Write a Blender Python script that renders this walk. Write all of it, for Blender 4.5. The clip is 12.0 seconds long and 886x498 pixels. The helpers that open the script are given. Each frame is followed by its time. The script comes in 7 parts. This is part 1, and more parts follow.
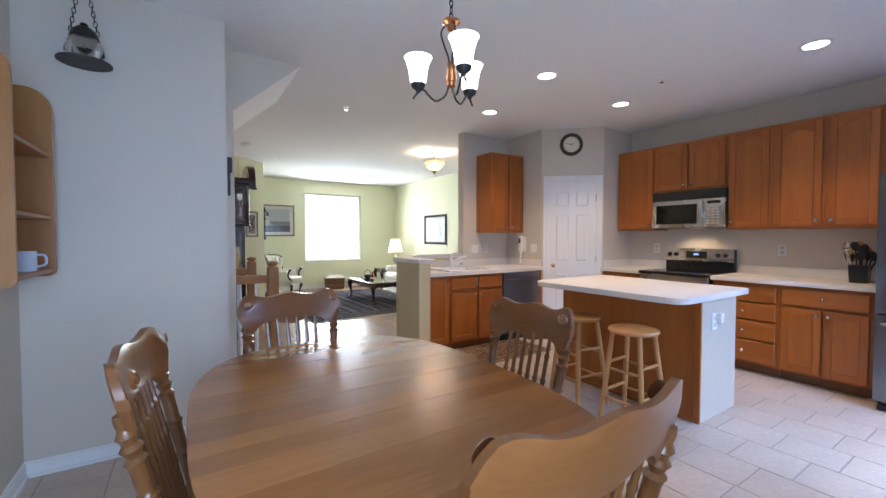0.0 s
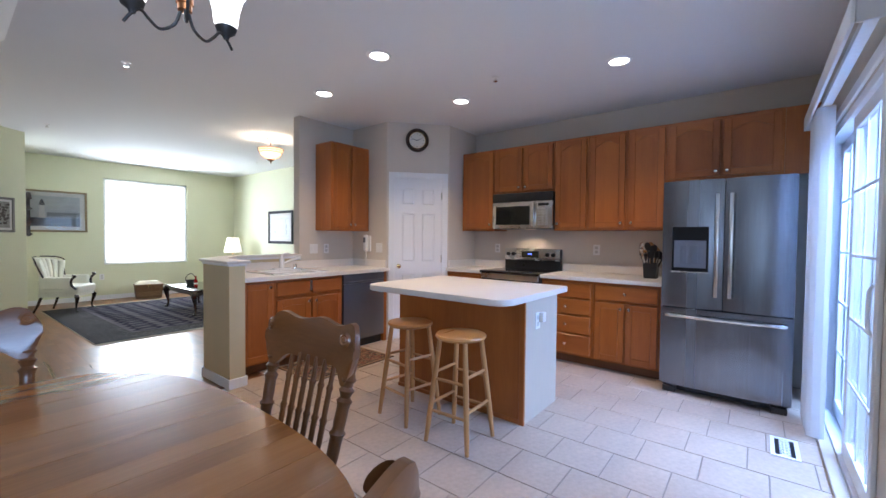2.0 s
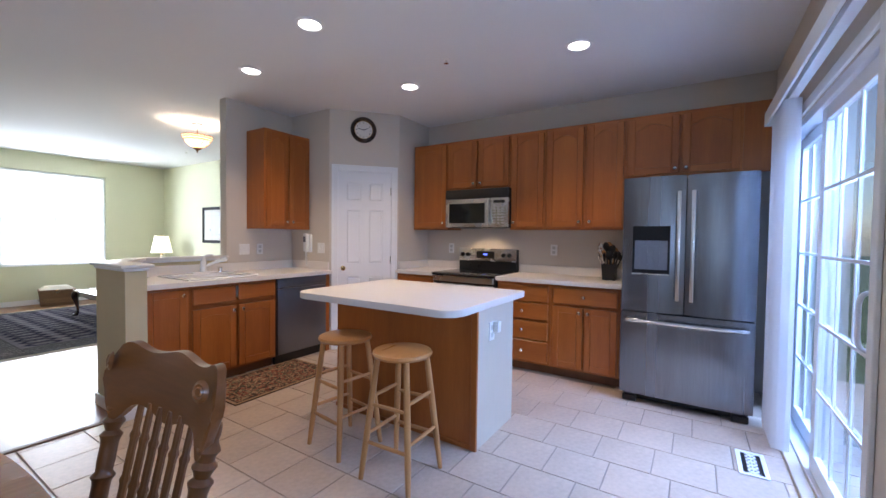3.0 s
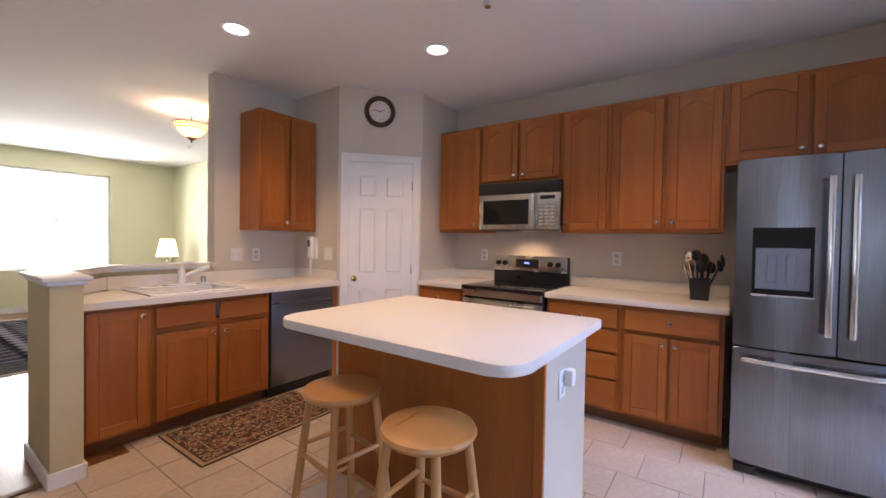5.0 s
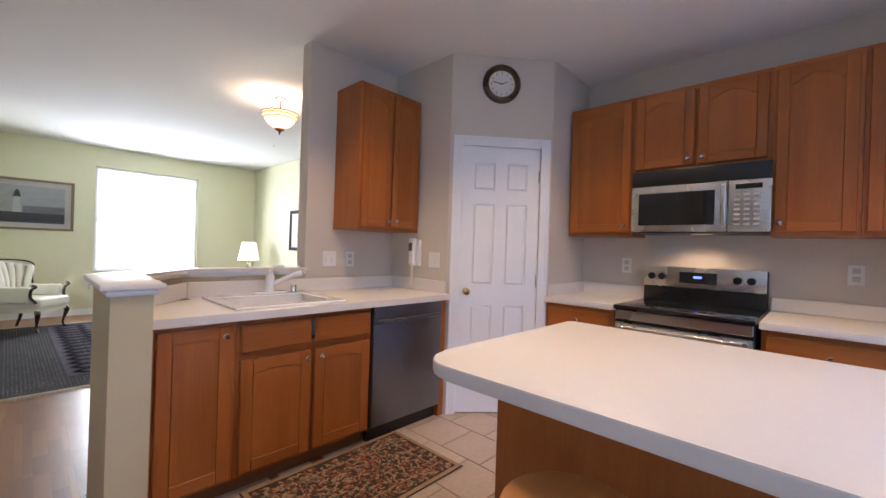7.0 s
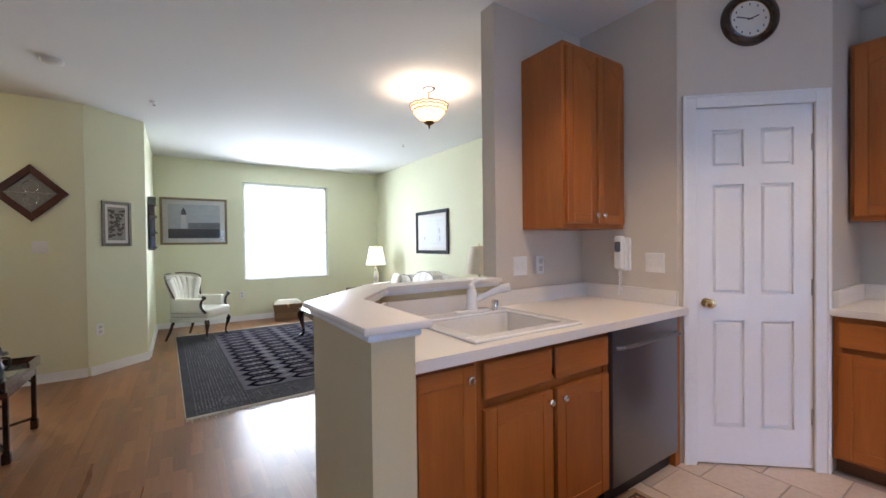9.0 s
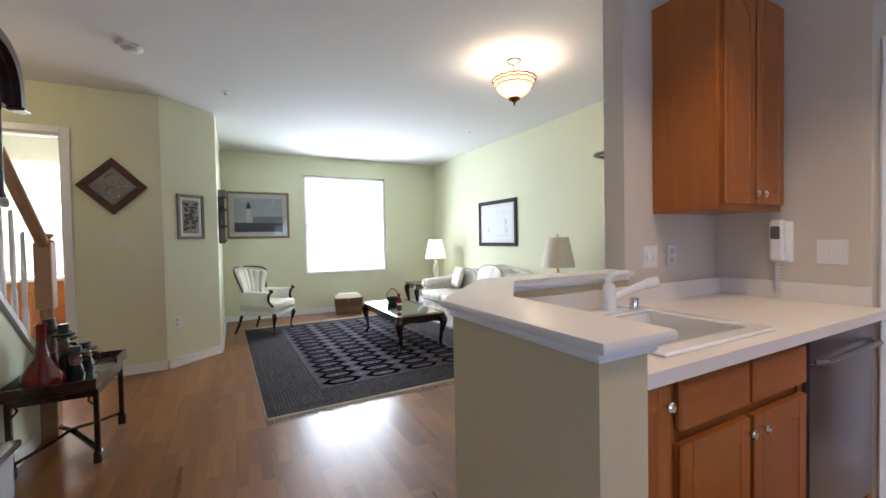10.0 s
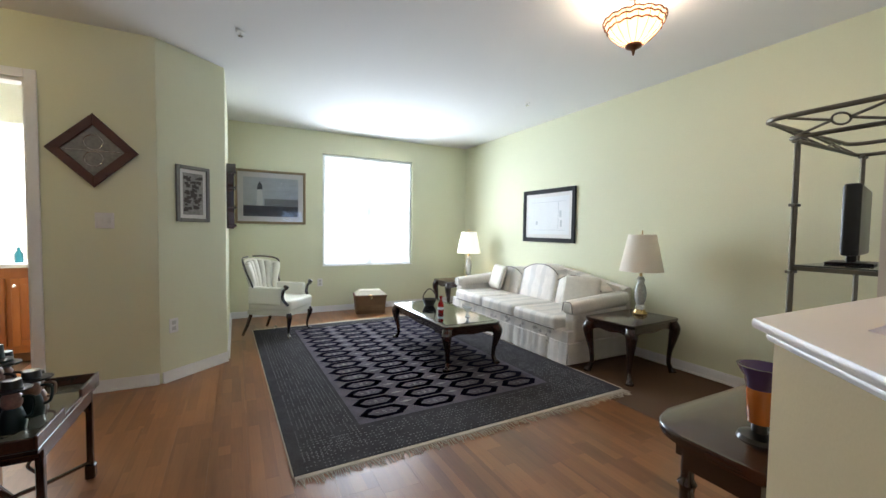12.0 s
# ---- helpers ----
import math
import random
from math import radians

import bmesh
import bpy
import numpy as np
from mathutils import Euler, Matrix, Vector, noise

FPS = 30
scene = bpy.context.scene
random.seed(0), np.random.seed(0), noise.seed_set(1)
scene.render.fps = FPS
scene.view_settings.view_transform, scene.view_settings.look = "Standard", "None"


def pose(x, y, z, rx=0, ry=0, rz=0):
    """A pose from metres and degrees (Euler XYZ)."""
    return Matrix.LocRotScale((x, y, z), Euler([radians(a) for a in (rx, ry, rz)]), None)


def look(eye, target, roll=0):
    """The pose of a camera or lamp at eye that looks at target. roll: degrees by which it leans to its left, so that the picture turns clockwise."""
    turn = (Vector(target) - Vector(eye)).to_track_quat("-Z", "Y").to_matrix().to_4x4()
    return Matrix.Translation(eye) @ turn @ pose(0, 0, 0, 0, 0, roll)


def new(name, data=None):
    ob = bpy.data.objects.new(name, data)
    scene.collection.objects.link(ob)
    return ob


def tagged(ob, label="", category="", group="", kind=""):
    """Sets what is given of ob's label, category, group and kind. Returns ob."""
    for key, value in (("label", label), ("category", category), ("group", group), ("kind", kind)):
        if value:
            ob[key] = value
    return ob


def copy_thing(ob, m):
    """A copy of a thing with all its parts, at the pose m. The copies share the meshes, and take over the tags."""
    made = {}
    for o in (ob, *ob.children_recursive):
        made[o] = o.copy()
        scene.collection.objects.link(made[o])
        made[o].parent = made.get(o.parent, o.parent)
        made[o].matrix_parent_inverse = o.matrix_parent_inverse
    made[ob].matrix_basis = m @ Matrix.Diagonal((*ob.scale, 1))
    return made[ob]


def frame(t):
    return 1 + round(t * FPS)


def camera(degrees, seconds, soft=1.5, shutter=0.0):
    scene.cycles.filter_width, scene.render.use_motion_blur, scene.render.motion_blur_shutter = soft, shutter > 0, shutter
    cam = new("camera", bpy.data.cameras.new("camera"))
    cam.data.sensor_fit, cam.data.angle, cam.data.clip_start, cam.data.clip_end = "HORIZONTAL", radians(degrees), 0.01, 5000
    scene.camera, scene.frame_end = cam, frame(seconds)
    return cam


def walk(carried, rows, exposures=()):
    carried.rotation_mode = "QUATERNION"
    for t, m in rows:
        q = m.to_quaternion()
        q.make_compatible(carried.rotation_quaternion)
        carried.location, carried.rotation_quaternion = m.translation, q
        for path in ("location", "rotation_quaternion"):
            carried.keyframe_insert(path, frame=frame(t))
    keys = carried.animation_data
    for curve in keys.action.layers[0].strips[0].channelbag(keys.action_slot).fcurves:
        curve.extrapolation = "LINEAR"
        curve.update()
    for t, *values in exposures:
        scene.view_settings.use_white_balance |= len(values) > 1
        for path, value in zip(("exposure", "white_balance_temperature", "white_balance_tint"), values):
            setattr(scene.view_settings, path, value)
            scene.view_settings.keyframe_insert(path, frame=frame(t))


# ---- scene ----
# ---- camera and walk ----
cam = camera(96.1, 12.0)
PATH = [
    (0, (0.111, -0.018, 1.307), (1.204, 1.656, 1.246), 0.0),
    (0.5, (0.208, -0.007, 1.303), (1.405, 1.594, 1.236), 0.1),
    (1, (0.347, -0.008, 1.285), (1.662, 1.498, 1.228), 0.3),
    (1.5, (0.466, 0.007, 1.28), (1.91, 1.389, 1.229), 0.4),
    (2, (0.627, 0.068, 1.29), (2.197, 1.305, 1.234), 0.6),
    (2.5, (0.79, 0.133, 1.31), (2.445, 1.254, 1.243), 0.5),
    (2.7, (0.868, 0.161, 1.297), (2.544, 1.252, 1.233), 0.6),
    (4.3, (1.444, 0.521, 1.295), (3.148, 1.566, 1.241), 0.8),
    (4.5, (1.498, 0.584, 1.285), (3.191, 1.648, 1.237), 0.9),
    (5, (1.637, 0.746, 1.295), (3.268, 1.904, 1.256), 1.0),
    (5.5, (1.751, 0.929, 1.28), (3.305, 2.188, 1.251), 1.2),
    (6, (1.836, 1.17, 1.279), (3.341, 2.487, 1.254), 1.7),
    (6.5, (1.896, 1.402, 1.253), (3.366, 2.758, 1.233), 1.7),
    (6.7, (1.909, 1.501, 1.243), (3.374, 2.863, 1.235), 1.8),
    (8.3, (1.822, 2.246, 1.288), (3.071, 3.808, 1.257), 0.3),
    (8.5, (1.79, 2.327, 1.29), (3.006, 3.915, 1.262), -0.1),
    (9, (1.712, 2.548, 1.283), (2.82, 4.213, 1.258), -0.7),
    (9.5, (1.595, 2.773, 1.268), (2.63, 4.484, 1.239), -0.9),
    (10, (1.564, 3.017, 1.253), (2.495, 4.787, 1.203), -1.1),
    (10.5, (1.528, 3.257, 1.24), (2.404, 5.054, 1.171), -1.0),
    (11, (1.492, 3.522, 1.246), (2.359, 5.321, 1.155), -0.3),
    (11.5, (1.485, 3.754, 1.25), (2.375, 5.542, 1.155), 0.2),
    (12, (1.491, 4.001, 1.258), (2.414, 5.773, 1.167), 0.8),
]
walk(cam, [(t, look(eye, target, roll)) for t, eye, target, roll in PATH],
     [(0, 0.29, 6000, 12), (1, 0.29, 5850, 12), (1.5, 0.26, 5750, 12), (2.5, 0.10, 5600, 13), (4.5, 0.12, 6800, 20), (5.5, 0.20, 6900, 23), (6.5, 0.18, 6300, 20), (8.5, 0.08, 5750, 15),
      (9.5, 0.05, 5700, 14), (11, -0.02, 5800, 12), (12, -0.05, 5750, 12)])

# ---- world and large lights ----
world = bpy.data.worlds.new("sky")
scene.world = world
world.use_nodes = True
wn = world.node_tree
sky = wn.nodes.new("ShaderNodeTexSky")
sky.sky_type = "NISHITA"
sky.sun_disc = False
sky.sun_elevation, sky.sun_rotation = radians(42), radians(20)
wn.nodes["Background"].inputs["Strength"].default_value = 0.15
wn.links.new(sky.outputs["Color"], wn.nodes["Background"].inputs["Color"])


def area_lamp(name, at, target, sx, sy, power, colour):
    data = bpy.data.lights.new(name, "AREA")
    data.shape, data.size, data.size_y, data.energy, data.color = "RECTANGLE", sx, sy, power, colour
    ob = new(name, data)
    ob.matrix_world = look(at, target)
    return ob


def point_lamp(name, at, power, colour, radius=0.04):
    data = bpy.data.lights.new(name, "POINT")
    data.energy, data.color, data.shadow_soft_size = power, colour, radius
    ob = new(name, data)
    ob.location = at
    return ob


def spot_lamp(name, at, power, colour, size=140, radius=0.05):
    data = bpy.data.lights.new(name, "SPOT")
    data.energy, data.color, data.shadow_soft_size = power, colour, radius
    data.spot_size, data.spot_blend = radians(size), 0.6
    ob = new(name, data)
    ob.location = at
    return ob


sun_data = bpy.data.lights.new("sun", "SUN")
sun_data.energy, sun_data.angle, sun_data.color = 2.5, radians(0.5), (1.0, 0.95, 0.88)
sun = new("sun", sun_data)
sun.rotation_euler = (radians(35), 0, radians(-100))

DAY_BLUE, DAY, WARM = (0.36, 0.56, 1.0), (0.93, 0.98, 1.0), (1.0, 0.78, 0.52)
area_lamp("daylight_slider", (3.88, -1.15, 2.55), (3.3, 1.2, 0.0), 1.8, 1.1, 245, DAY_BLUE)
area_lamp("daylight_window", (3.395, 10.197, 1.545), (3.395, 5, 1.545), 1.46, 1.70, 93, DAY).data.spread = radians(150)
# fill lamp with no known source, set in an unseen wall opening
area_lamp("dining_fill", (0.1, -0.395, 1.27), (-0.3, 3, 1.9), 1.15, 0.7, 34, (0.46, 0.66, 1.0))
# lamp added under the bath ceiling for brightness; no window or fixture there
area_lamp("bath_fill", (-0.3, 9.0, 2.3), (-0.3, 9.0, 0), 0.8, 0.8, 60, (1.0, 0.97, 0.9))
CANS = [(2.80, 2.44), (3.04, 3.50), (4.03, 2.53), (4.02, 0.97)]
for cx, cy in CANS:
    spot_lamp("can_light", (cx, cy, 2.69), 42, (1.0, 0.70, 0.40), 110)
point_lamp("ceiling_light", (3.66, 5.68, 2.485), 20, (1.0, 0.77, 0.52), 0.06)
# unseen lamp, added to give the hall wall its warm light
point_lamp("unseen_hall_light", (-0.45, 6.95, 2.50), 9, (1.0, 0.74, 0.38), 0.08)
spot_lamp("range_light", (5.08, 2.28, 1.395), 8, (1.0, 0.70, 0.40), 150, 0.05)

# ---- materials ----


def material(name, colour, rough=0.6, metal=0.0, vary=0.06, scale=6.0, fine=60.0, bump=0.05, stretch=(1, 1, 1), spec=0.5,
             coat=0.0, piece=0.0, rvary=0.06):
    """Two scales of colour variation, a fine relief and, between pieces, a shift of tone."""
    m = bpy.data.materials.new(name)
    m.use_nodes = True
    n, link = m.node_tree.nodes, m.node_tree.links.new
    p = n["Principled BSDF"]
    co = n.new("ShaderNodeTexCoord")
    mp = n.new("ShaderNodeMapping")
    mp.inputs["Scale"].default_value = stretch
    link(co.outputs["Object"], mp.inputs["Vector"])
    big, small = n.new("ShaderNodeTexNoise"), n.new("ShaderNodeTexNoise")
    big.inputs["Scale"].default_value, small.inputs["Scale"].default_value = scale, fine
    big.inputs["Detail"].default_value, small.inputs["Detail"].default_value = 4, 3
    link(mp.outputs["Vector"], big.inputs["Vector"])
    link(mp.outputs["Vector"], small.inputs["Vector"])
    add = n.new("ShaderNodeMath")
    add.operation = "ADD"
    link(big.outputs["Fac"], add.inputs[0])
    link(small.outputs["Fac"], add.inputs[1])
    rng = n.new("ShaderNodeMapRange")
    rng.inputs["From Min"].default_value, rng.inputs["From Max"].default_value = 0.6, 1.4
    rng.inputs["To Min"].default_value, rng.inputs["To Max"].default_value = 1 - vary, 1 + vary
    link(add.outputs[0], rng.inputs["Value"])
    value = rng.outputs["Result"]
    if piece:
        info = n.new("ShaderNodeObjectInfo")
        r2 = n.new("ShaderNodeMapRange")
        r2.inputs["To Min"].default_value, r2.inputs["To Max"].default_value = 1 - piece, 1 + piece
        link(info.outputs["Random"], r2.inputs["Value"])
        mul = n.new("ShaderNodeMath")
        mul.operation = "MULTIPLY"
        link(value, mul.inputs[0])
        link(r2.outputs["Result"], mul.inputs[1])
        value = mul.outputs[0]
    hsv = n.new("ShaderNodeHueSaturation")
    hsv.inputs["Color"].default_value = (*colour, 1)
    link(value, hsv.inputs["Value"])
    link(hsv.outputs["Color"], p.inputs["Base Color"])
    rr = n.new("ShaderNodeMapRange")
    rr.inputs["To Min"].default_value, rr.inputs["To Max"].default_value = max(0.02, rough - rvary), min(1, rough + rvary)
    link(big.outputs["Fac"], rr.inputs["Value"])
    link(rr.outputs["Result"], p.inputs["Roughness"])
    p.inputs["Metallic"].default_value = metal
    p.inputs["Specular IOR Level"].default_value = spec
    p.inputs["Coat Weight"].default_value = coat
    p.inputs["Coat Roughness"].default_value = 0.12
    if bump:
        b = n.new("ShaderNodeBump")
        b.inputs["Strength"].default_value, b.inputs["Distance"].default_value = bump, 0.004
        link(small.outputs["Fac"], b.inputs["Height"])
        link(b.outputs["Normal"], p.inputs["Normal"])
    return m


def wood(name, dark, light, along=2, rough=0.38, coat=0.15, grain=9.0, piece=0.08, bump=0.06, strips=False):
    """Wood with its grain along one axis of the object: long streaks, cathedral bands and pores."""
    m = bpy.data.materials.new(name)
    m.use_nodes = True
    n, link = m.node_tree.nodes, m.node_tree.links.new
    p = n["Principled BSDF"]
    co, info = n.new("ShaderNodeTexCoord"), n.new("ShaderNodeObjectInfo")
    shift = n.new("ShaderNodeVectorMath")
    shift.operation = "ADD"
    link(co.outputs["Object"], shift.inputs[0])
    ofs = n.new("ShaderNodeVectorMath")
    ofs.operation = "SCALE"
    ofs.inputs[0].default_value = (3.1, 5.7, 2.3)
    link(info.outputs["Random"], ofs.inputs["Scale"])
    link(ofs.outputs["Vector"], shift.inputs[1])
    mp = n.new("ShaderNodeMapping")
    mp.inputs["Scale"].default_value = tuple(0.07 if k == along else 1.0 for k in range(3))
    link(shift.outputs["Vector"], mp.inputs["Vector"])
    bands, pores, blot = (n.new("ShaderNodeTexNoise") for _ in range(3))
    for tex, sc, de in ((bands, grain, 5), (pores, grain * 14, 2), (blot, 1.6, 2)):
        tex.inputs["Scale"].default_value, tex.inputs["Detail"].default_value = sc, de
    bands.inputs["Distortion"].default_value = 0.6
    link(mp.outputs["Vector"], bands.inputs["Vector"])
    link(mp.outputs["Vector"], pores.inputs["Vector"])
    link(shift.outputs["Vector"], blot.inputs["Vector"])
    mix1 = n.new("ShaderNodeMath")
    mix1.operation = "MULTIPLY_ADD"
    mix1.inputs[1].default_value = 0.45
    link(pores.outputs["Fac"], mix1.inputs[0])
    link(bands.outputs["Fac"], mix1.inputs[2])
    mix2 = n.new("ShaderNodeMath")
    mix2.operation = "MULTIPLY_ADD"
    mix2.inputs[1].default_value = 0.5
    link(blot.outputs["Fac"], mix2.inputs[0])
    link(mix1.outputs[0], mix2.inputs[2])
    r2 = n.new("ShaderNodeMath")
    r2.operation = "MULTIPLY_ADD"
    r2.inputs[1].default_value = piece * 4
    link(info.outputs["Random"], r2.inputs[0])
    link(mix2.outputs[0], r2.inputs[2])
    last, spread = r2.outputs[0], piece * 4
    if strips:
        # narrow strips printed on a plank, three across
        sep, com = n.new("ShaderNodeSeparateXYZ"), n.new("ShaderNodeCombineXYZ")
        link(shift.outputs["Vector"], sep.inputs["Vector"])
        link(sep.outputs["Y"], com.inputs["X"])
        link(sep.outputs["X"], com.inputs["Y"])
        br = n.new("ShaderNodeTexBrick")
        br.inputs["Color1"].default_value, br.inputs["Color2"].default_value = (0, 0, 0, 1), (1, 1, 1, 1)
        br.inputs["Mortar"].default_value = (0.1, 0.1, 0.1, 1)
        br.inputs["Scale"].default_value, br.inputs["Mortar Size"].default_value = 1.0, 0.0006
        br.inputs["Brick Width"].default_value, br.inputs["Row Height"].default_value = 0.42, 0.0633
        link(com.outputs["Vector"], br.inputs["Vector"])
        st_ = n.new("ShaderNodeMath")
        st_.operation = "MULTIPLY_ADD"
        st_.inputs[1].default_value = 0.6
        link(br.outputs["Color"], st_.inputs[0])
        link(last, st_.inputs[2])
        last, spread = st_.outputs[0], spread + 0.6
    ramp = n.new("ShaderNodeValToRGB")
    ramp.color_ramp.elements[0].color, ramp.color_ramp.elements[1].color = (*dark, 1), (*light, 1)
    rng = n.new("ShaderNodeMapRange")
    rng.inputs["From Min"].default_value, rng.inputs["From Max"].default_value = 0.55, 1.45 + spread
    link(last, rng.inputs["Value"])
    ramp.color_ramp.elements[0].position, ramp.color_ramp.elements[1].position = 0.15, 0.85
    link(rng.outputs["Result"], ramp.inputs["Fac"])
    link(ramp.outputs["Color"], p.inputs["Base Color"])
    rr = n.new("ShaderNodeMapRange")
    rr.inputs["To Min"].default_value, rr.inputs["To Max"].default_value = rough - 0.08, rough + 0.1
    link(bands.outputs["Fac"], rr.inputs["Value"])
    link(rr.outputs["Result"], p.inputs["Roughness"])
    p.inputs["Coat Weight"].default_value, p.inputs["Coat Roughness"].default_value = coat, 0.15
    b = n.new("ShaderNodeBump")
    b.inputs["Strength"].default_value, b.inputs["Distance"].default_value = bump, 0.003
    link(mix1.outputs[0], b.inputs["Height"])
    link(b.outputs["Normal"], p.inputs["Normal"])
    return m


def glow(name, colour, strength):
    m = bpy.data.materials.new(name)
    m.use_nodes = True
    p = m.node_tree.nodes["Principled BSDF"]
    p.inputs["Base Color"].default_value = (*colour, 1)
    p.inputs["Emission Color"].default_value = (*colour, 1)
    p.inputs["Emission Strength"].default_value = strength
    p.inputs["Roughness"].default_value = 0.35
    return m


def clear_glass(name, colour=(1, 1, 1), rough=0.0):
    m = bpy.data.materials.new(name)
    m.use_nodes = True
    p = m.node_tree.nodes["Principled BSDF"]
    p.inputs["Base Color"].default_value = (*colour, 1)
    p.inputs["Transmission Weight"].default_value = 1.0
    p.inputs["Roughness"].default_value = rough
    p.inputs["IOR"].default_value = 1.45
    return m


GREY_WALL = material("greige_wall_paint", (0.63, 0.57, 0.485), 0.75, vary=0.03, scale=1.2, fine=140, bump=0.08, spec=0.25)
GREEN_WALL = material("pale_green_wall_paint", (0.73, 0.735, 0.53), 0.7, vary=0.03, scale=1.2, fine=140, bump=0.08, spec=0.25)
CEIL = material("white_ceiling_paint", (0.78, 0.78, 0.77), 0.9, vary=0.025, scale=0.8, fine=160, bump=0.1, spec=0.15)
TRIM = material("white_trim_paint", (0.82, 0.82, 0.81), 0.35, vary=0.03, scale=3, fine=40, bump=0.02)
DOOR_WHITE = material("white_door_paint", (0.84, 0.84, 0.84), 0.38, vary=0.02, scale=2, fine=60, bump=0.03)
OAK = wood("orange_oak_cabinet", (0.26, 0.069, 0.0088), (0.455, 0.144, 0.0235), 2, 0.4, 0.12)
OAK_H = wood("orange_oak_drawer", (0.26, 0.069, 0.0088), (0.455, 0.144, 0.0235), 1, 0.4, 0.12)
OAK_X = wood("orange_oak_rail", (0.26, 0.069, 0.0088), (0.455, 0.144, 0.0235), 0, 0.4, 0.12)
# toe kick shade is put into this oak's colour; also the threshold's dark wood
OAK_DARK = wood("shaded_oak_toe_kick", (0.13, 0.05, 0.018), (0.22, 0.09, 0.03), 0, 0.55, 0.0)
TABLE = wood("honey_oak_table", (0.235, 0.076, 0.014), (0.44, 0.168, 0.038), 0, 0.22, 0.45, 7.0)
CHAIR = wood("honey_oak_chair", (0.095, 0.031, 0.0075), (0.20, 0.076, 0.019), 2, 0.33, 0.3)
PINE = wood("light_pine", (0.40, 0.185, 0.058), (0.58, 0.30, 0.11), 2, 0.4, 0.2)
MAHOG = wood("dark_mahogany", (0.016, 0.007, 0.005), (0.055, 0.02, 0.012), 1, 0.22, 0.5)
RED_MAHOG = wood("red_mahogany", (0.045, 0.012, 0.006), (0.10, 0.03, 0.014), 0, 0.3, 0.3)
BANISTER = wood("oak_banister", (0.26, 0.11, 0.035), (0.42, 0.20, 0.07), 2, 0.35, 0.3)
PLANK = wood("laminate_plank", (0.125, 0.044, 0.013), (0.33, 0.138, 0.046), 1, 0.3, 0.12, 7.0, 0.07, 0.02, strips=True)
TILE = material("beige_ceramic_tile", (0.53, 0.418, 0.325), 0.38, vary=0.14, scale=5, fine=38, bump=0.12, piece=0.05)
GROUT = material("grey_grout", (0.36, 0.30, 0.25), 0.9, vary=0.1, scale=8, fine=90, bump=0.2)


def striped(m, colour, scale, axis, width=0.55):
    """Soft-edged woven stripes of a second colour over a material's own colour."""
    n, link = m.node_tree.nodes, m.node_tree.links.new
    p = n["Principled BSDF"]
    own = p.inputs["Base Color"].links[0].from_socket
    co, wave, ramp, mix = n.new("ShaderNodeTexCoord"), n.new("ShaderNodeTexWave"), n.new("ShaderNodeValToRGB"), n.new("ShaderNodeMix")
    wave.bands_direction = axis
    wave.inputs["Scale"].default_value, wave.inputs["Distortion"].default_value = scale, 2.2
    wave.inputs["Detail"].default_value, wave.inputs["Detail Scale"].default_value = 3, 4
    link(co.outputs["Object"], wave.inputs["Vector"])
    ramp.color_ramp.elements[0].position, ramp.color_ramp.elements[1].position = width, width + 0.2
    link(wave.outputs["Fac"], ramp.inputs["Fac"])
    mix.data_type = "RGBA"
    link(ramp.outputs["Color"], mix.inputs["Factor"])
    link(own, mix.inputs["A"])
    mix.inputs["B"].default_value = (*colour, 1)
    link(mix.outputs["Result"], p.inputs["Base Color"])
    return m


COUNTER = material("white_laminate_counter", (0.76, 0.715, 0.66), 0.35, vary=0.025, scale=60, fine=260, bump=0.01)
CREAM = material("cream_panel", (0.54, 0.465, 0.37), 0.5, vary=0.04, scale=2, fine=50, bump=0.02, stretch=(1, 1, 0.1))
# broad vertical streaks of tone stand in for reflections on the refrigerator
STEEL = material("brushed_steel_sheen", (0.245, 0.255, 0.28), 0.24, 1.0, vary=0.22, scale=7, fine=220, bump=0.03, stretch=(1, 1, 0.02), rvary=0.14)
STEEL_H = material("brushed_steel_across", (0.56, 0.55, 0.53), 0.27, 1.0, vary=0.05, scale=3, fine=220, bump=0.03, stretch=(1, 0.02, 1))
DARK_STEEL = material("dark_steel", (0.19, 0.20, 0.23), 0.32, 0.9, vary=0.06, scale=3, fine=160, bump=0.03)
CHROME = material("polished_nickel", (0.75, 0.73, 0.70), 0.15, 1.0, vary=0.02, bump=0)
BRASS = material("brass", (0.62, 0.45, 0.20), 0.22, 1.0, vary=0.04, bump=0)
BLACK = material("black_plastic", (0.012, 0.012, 0.013), 0.3, vary=0.1, bump=0.02)
MATT_BLACK = material("matt_black_paint", (0.010, 0.010, 0.010), 0.6, spec=0.15, vary=0.1, bump=0.02)
BLACK_GLASS = material("black_glass", (0.008, 0.008, 0.009), 0.06, vary=0.05, bump=0, coat=0.5)
IRON = material("dark_iron", (0.05, 0.045, 0.04), 0.45, 0.7, vary=0.15, scale=20, fine=120, bump=0.1)
BRONZE = material("aged_bronze", (0.20, 0.10, 0.045), 0.38, 0.9, vary=0.15, scale=20, fine=120, bump=0.1)
WHITE_PLASTIC = material("white_plastic", (0.80, 0.79, 0.76), 0.35, vary=0.02, bump=0)
PORCELAIN = material("white_porcelain", (0.82, 0.81, 0.79), 0.15, vary=0.02, bump=0, coat=0.3)
VINYL = material("white_vinyl", (0.80, 0.82, 0.85), 0.4, vary=0.02, bump=0.01)
BLIND = material("white_fabric_blind", (0.78, 0.79, 0.82), 0.7, vary=0.03, scale=4, fine=200, bump=0.1)
PANE = clear_glass("window_glass")

# ---- geometry helpers ----


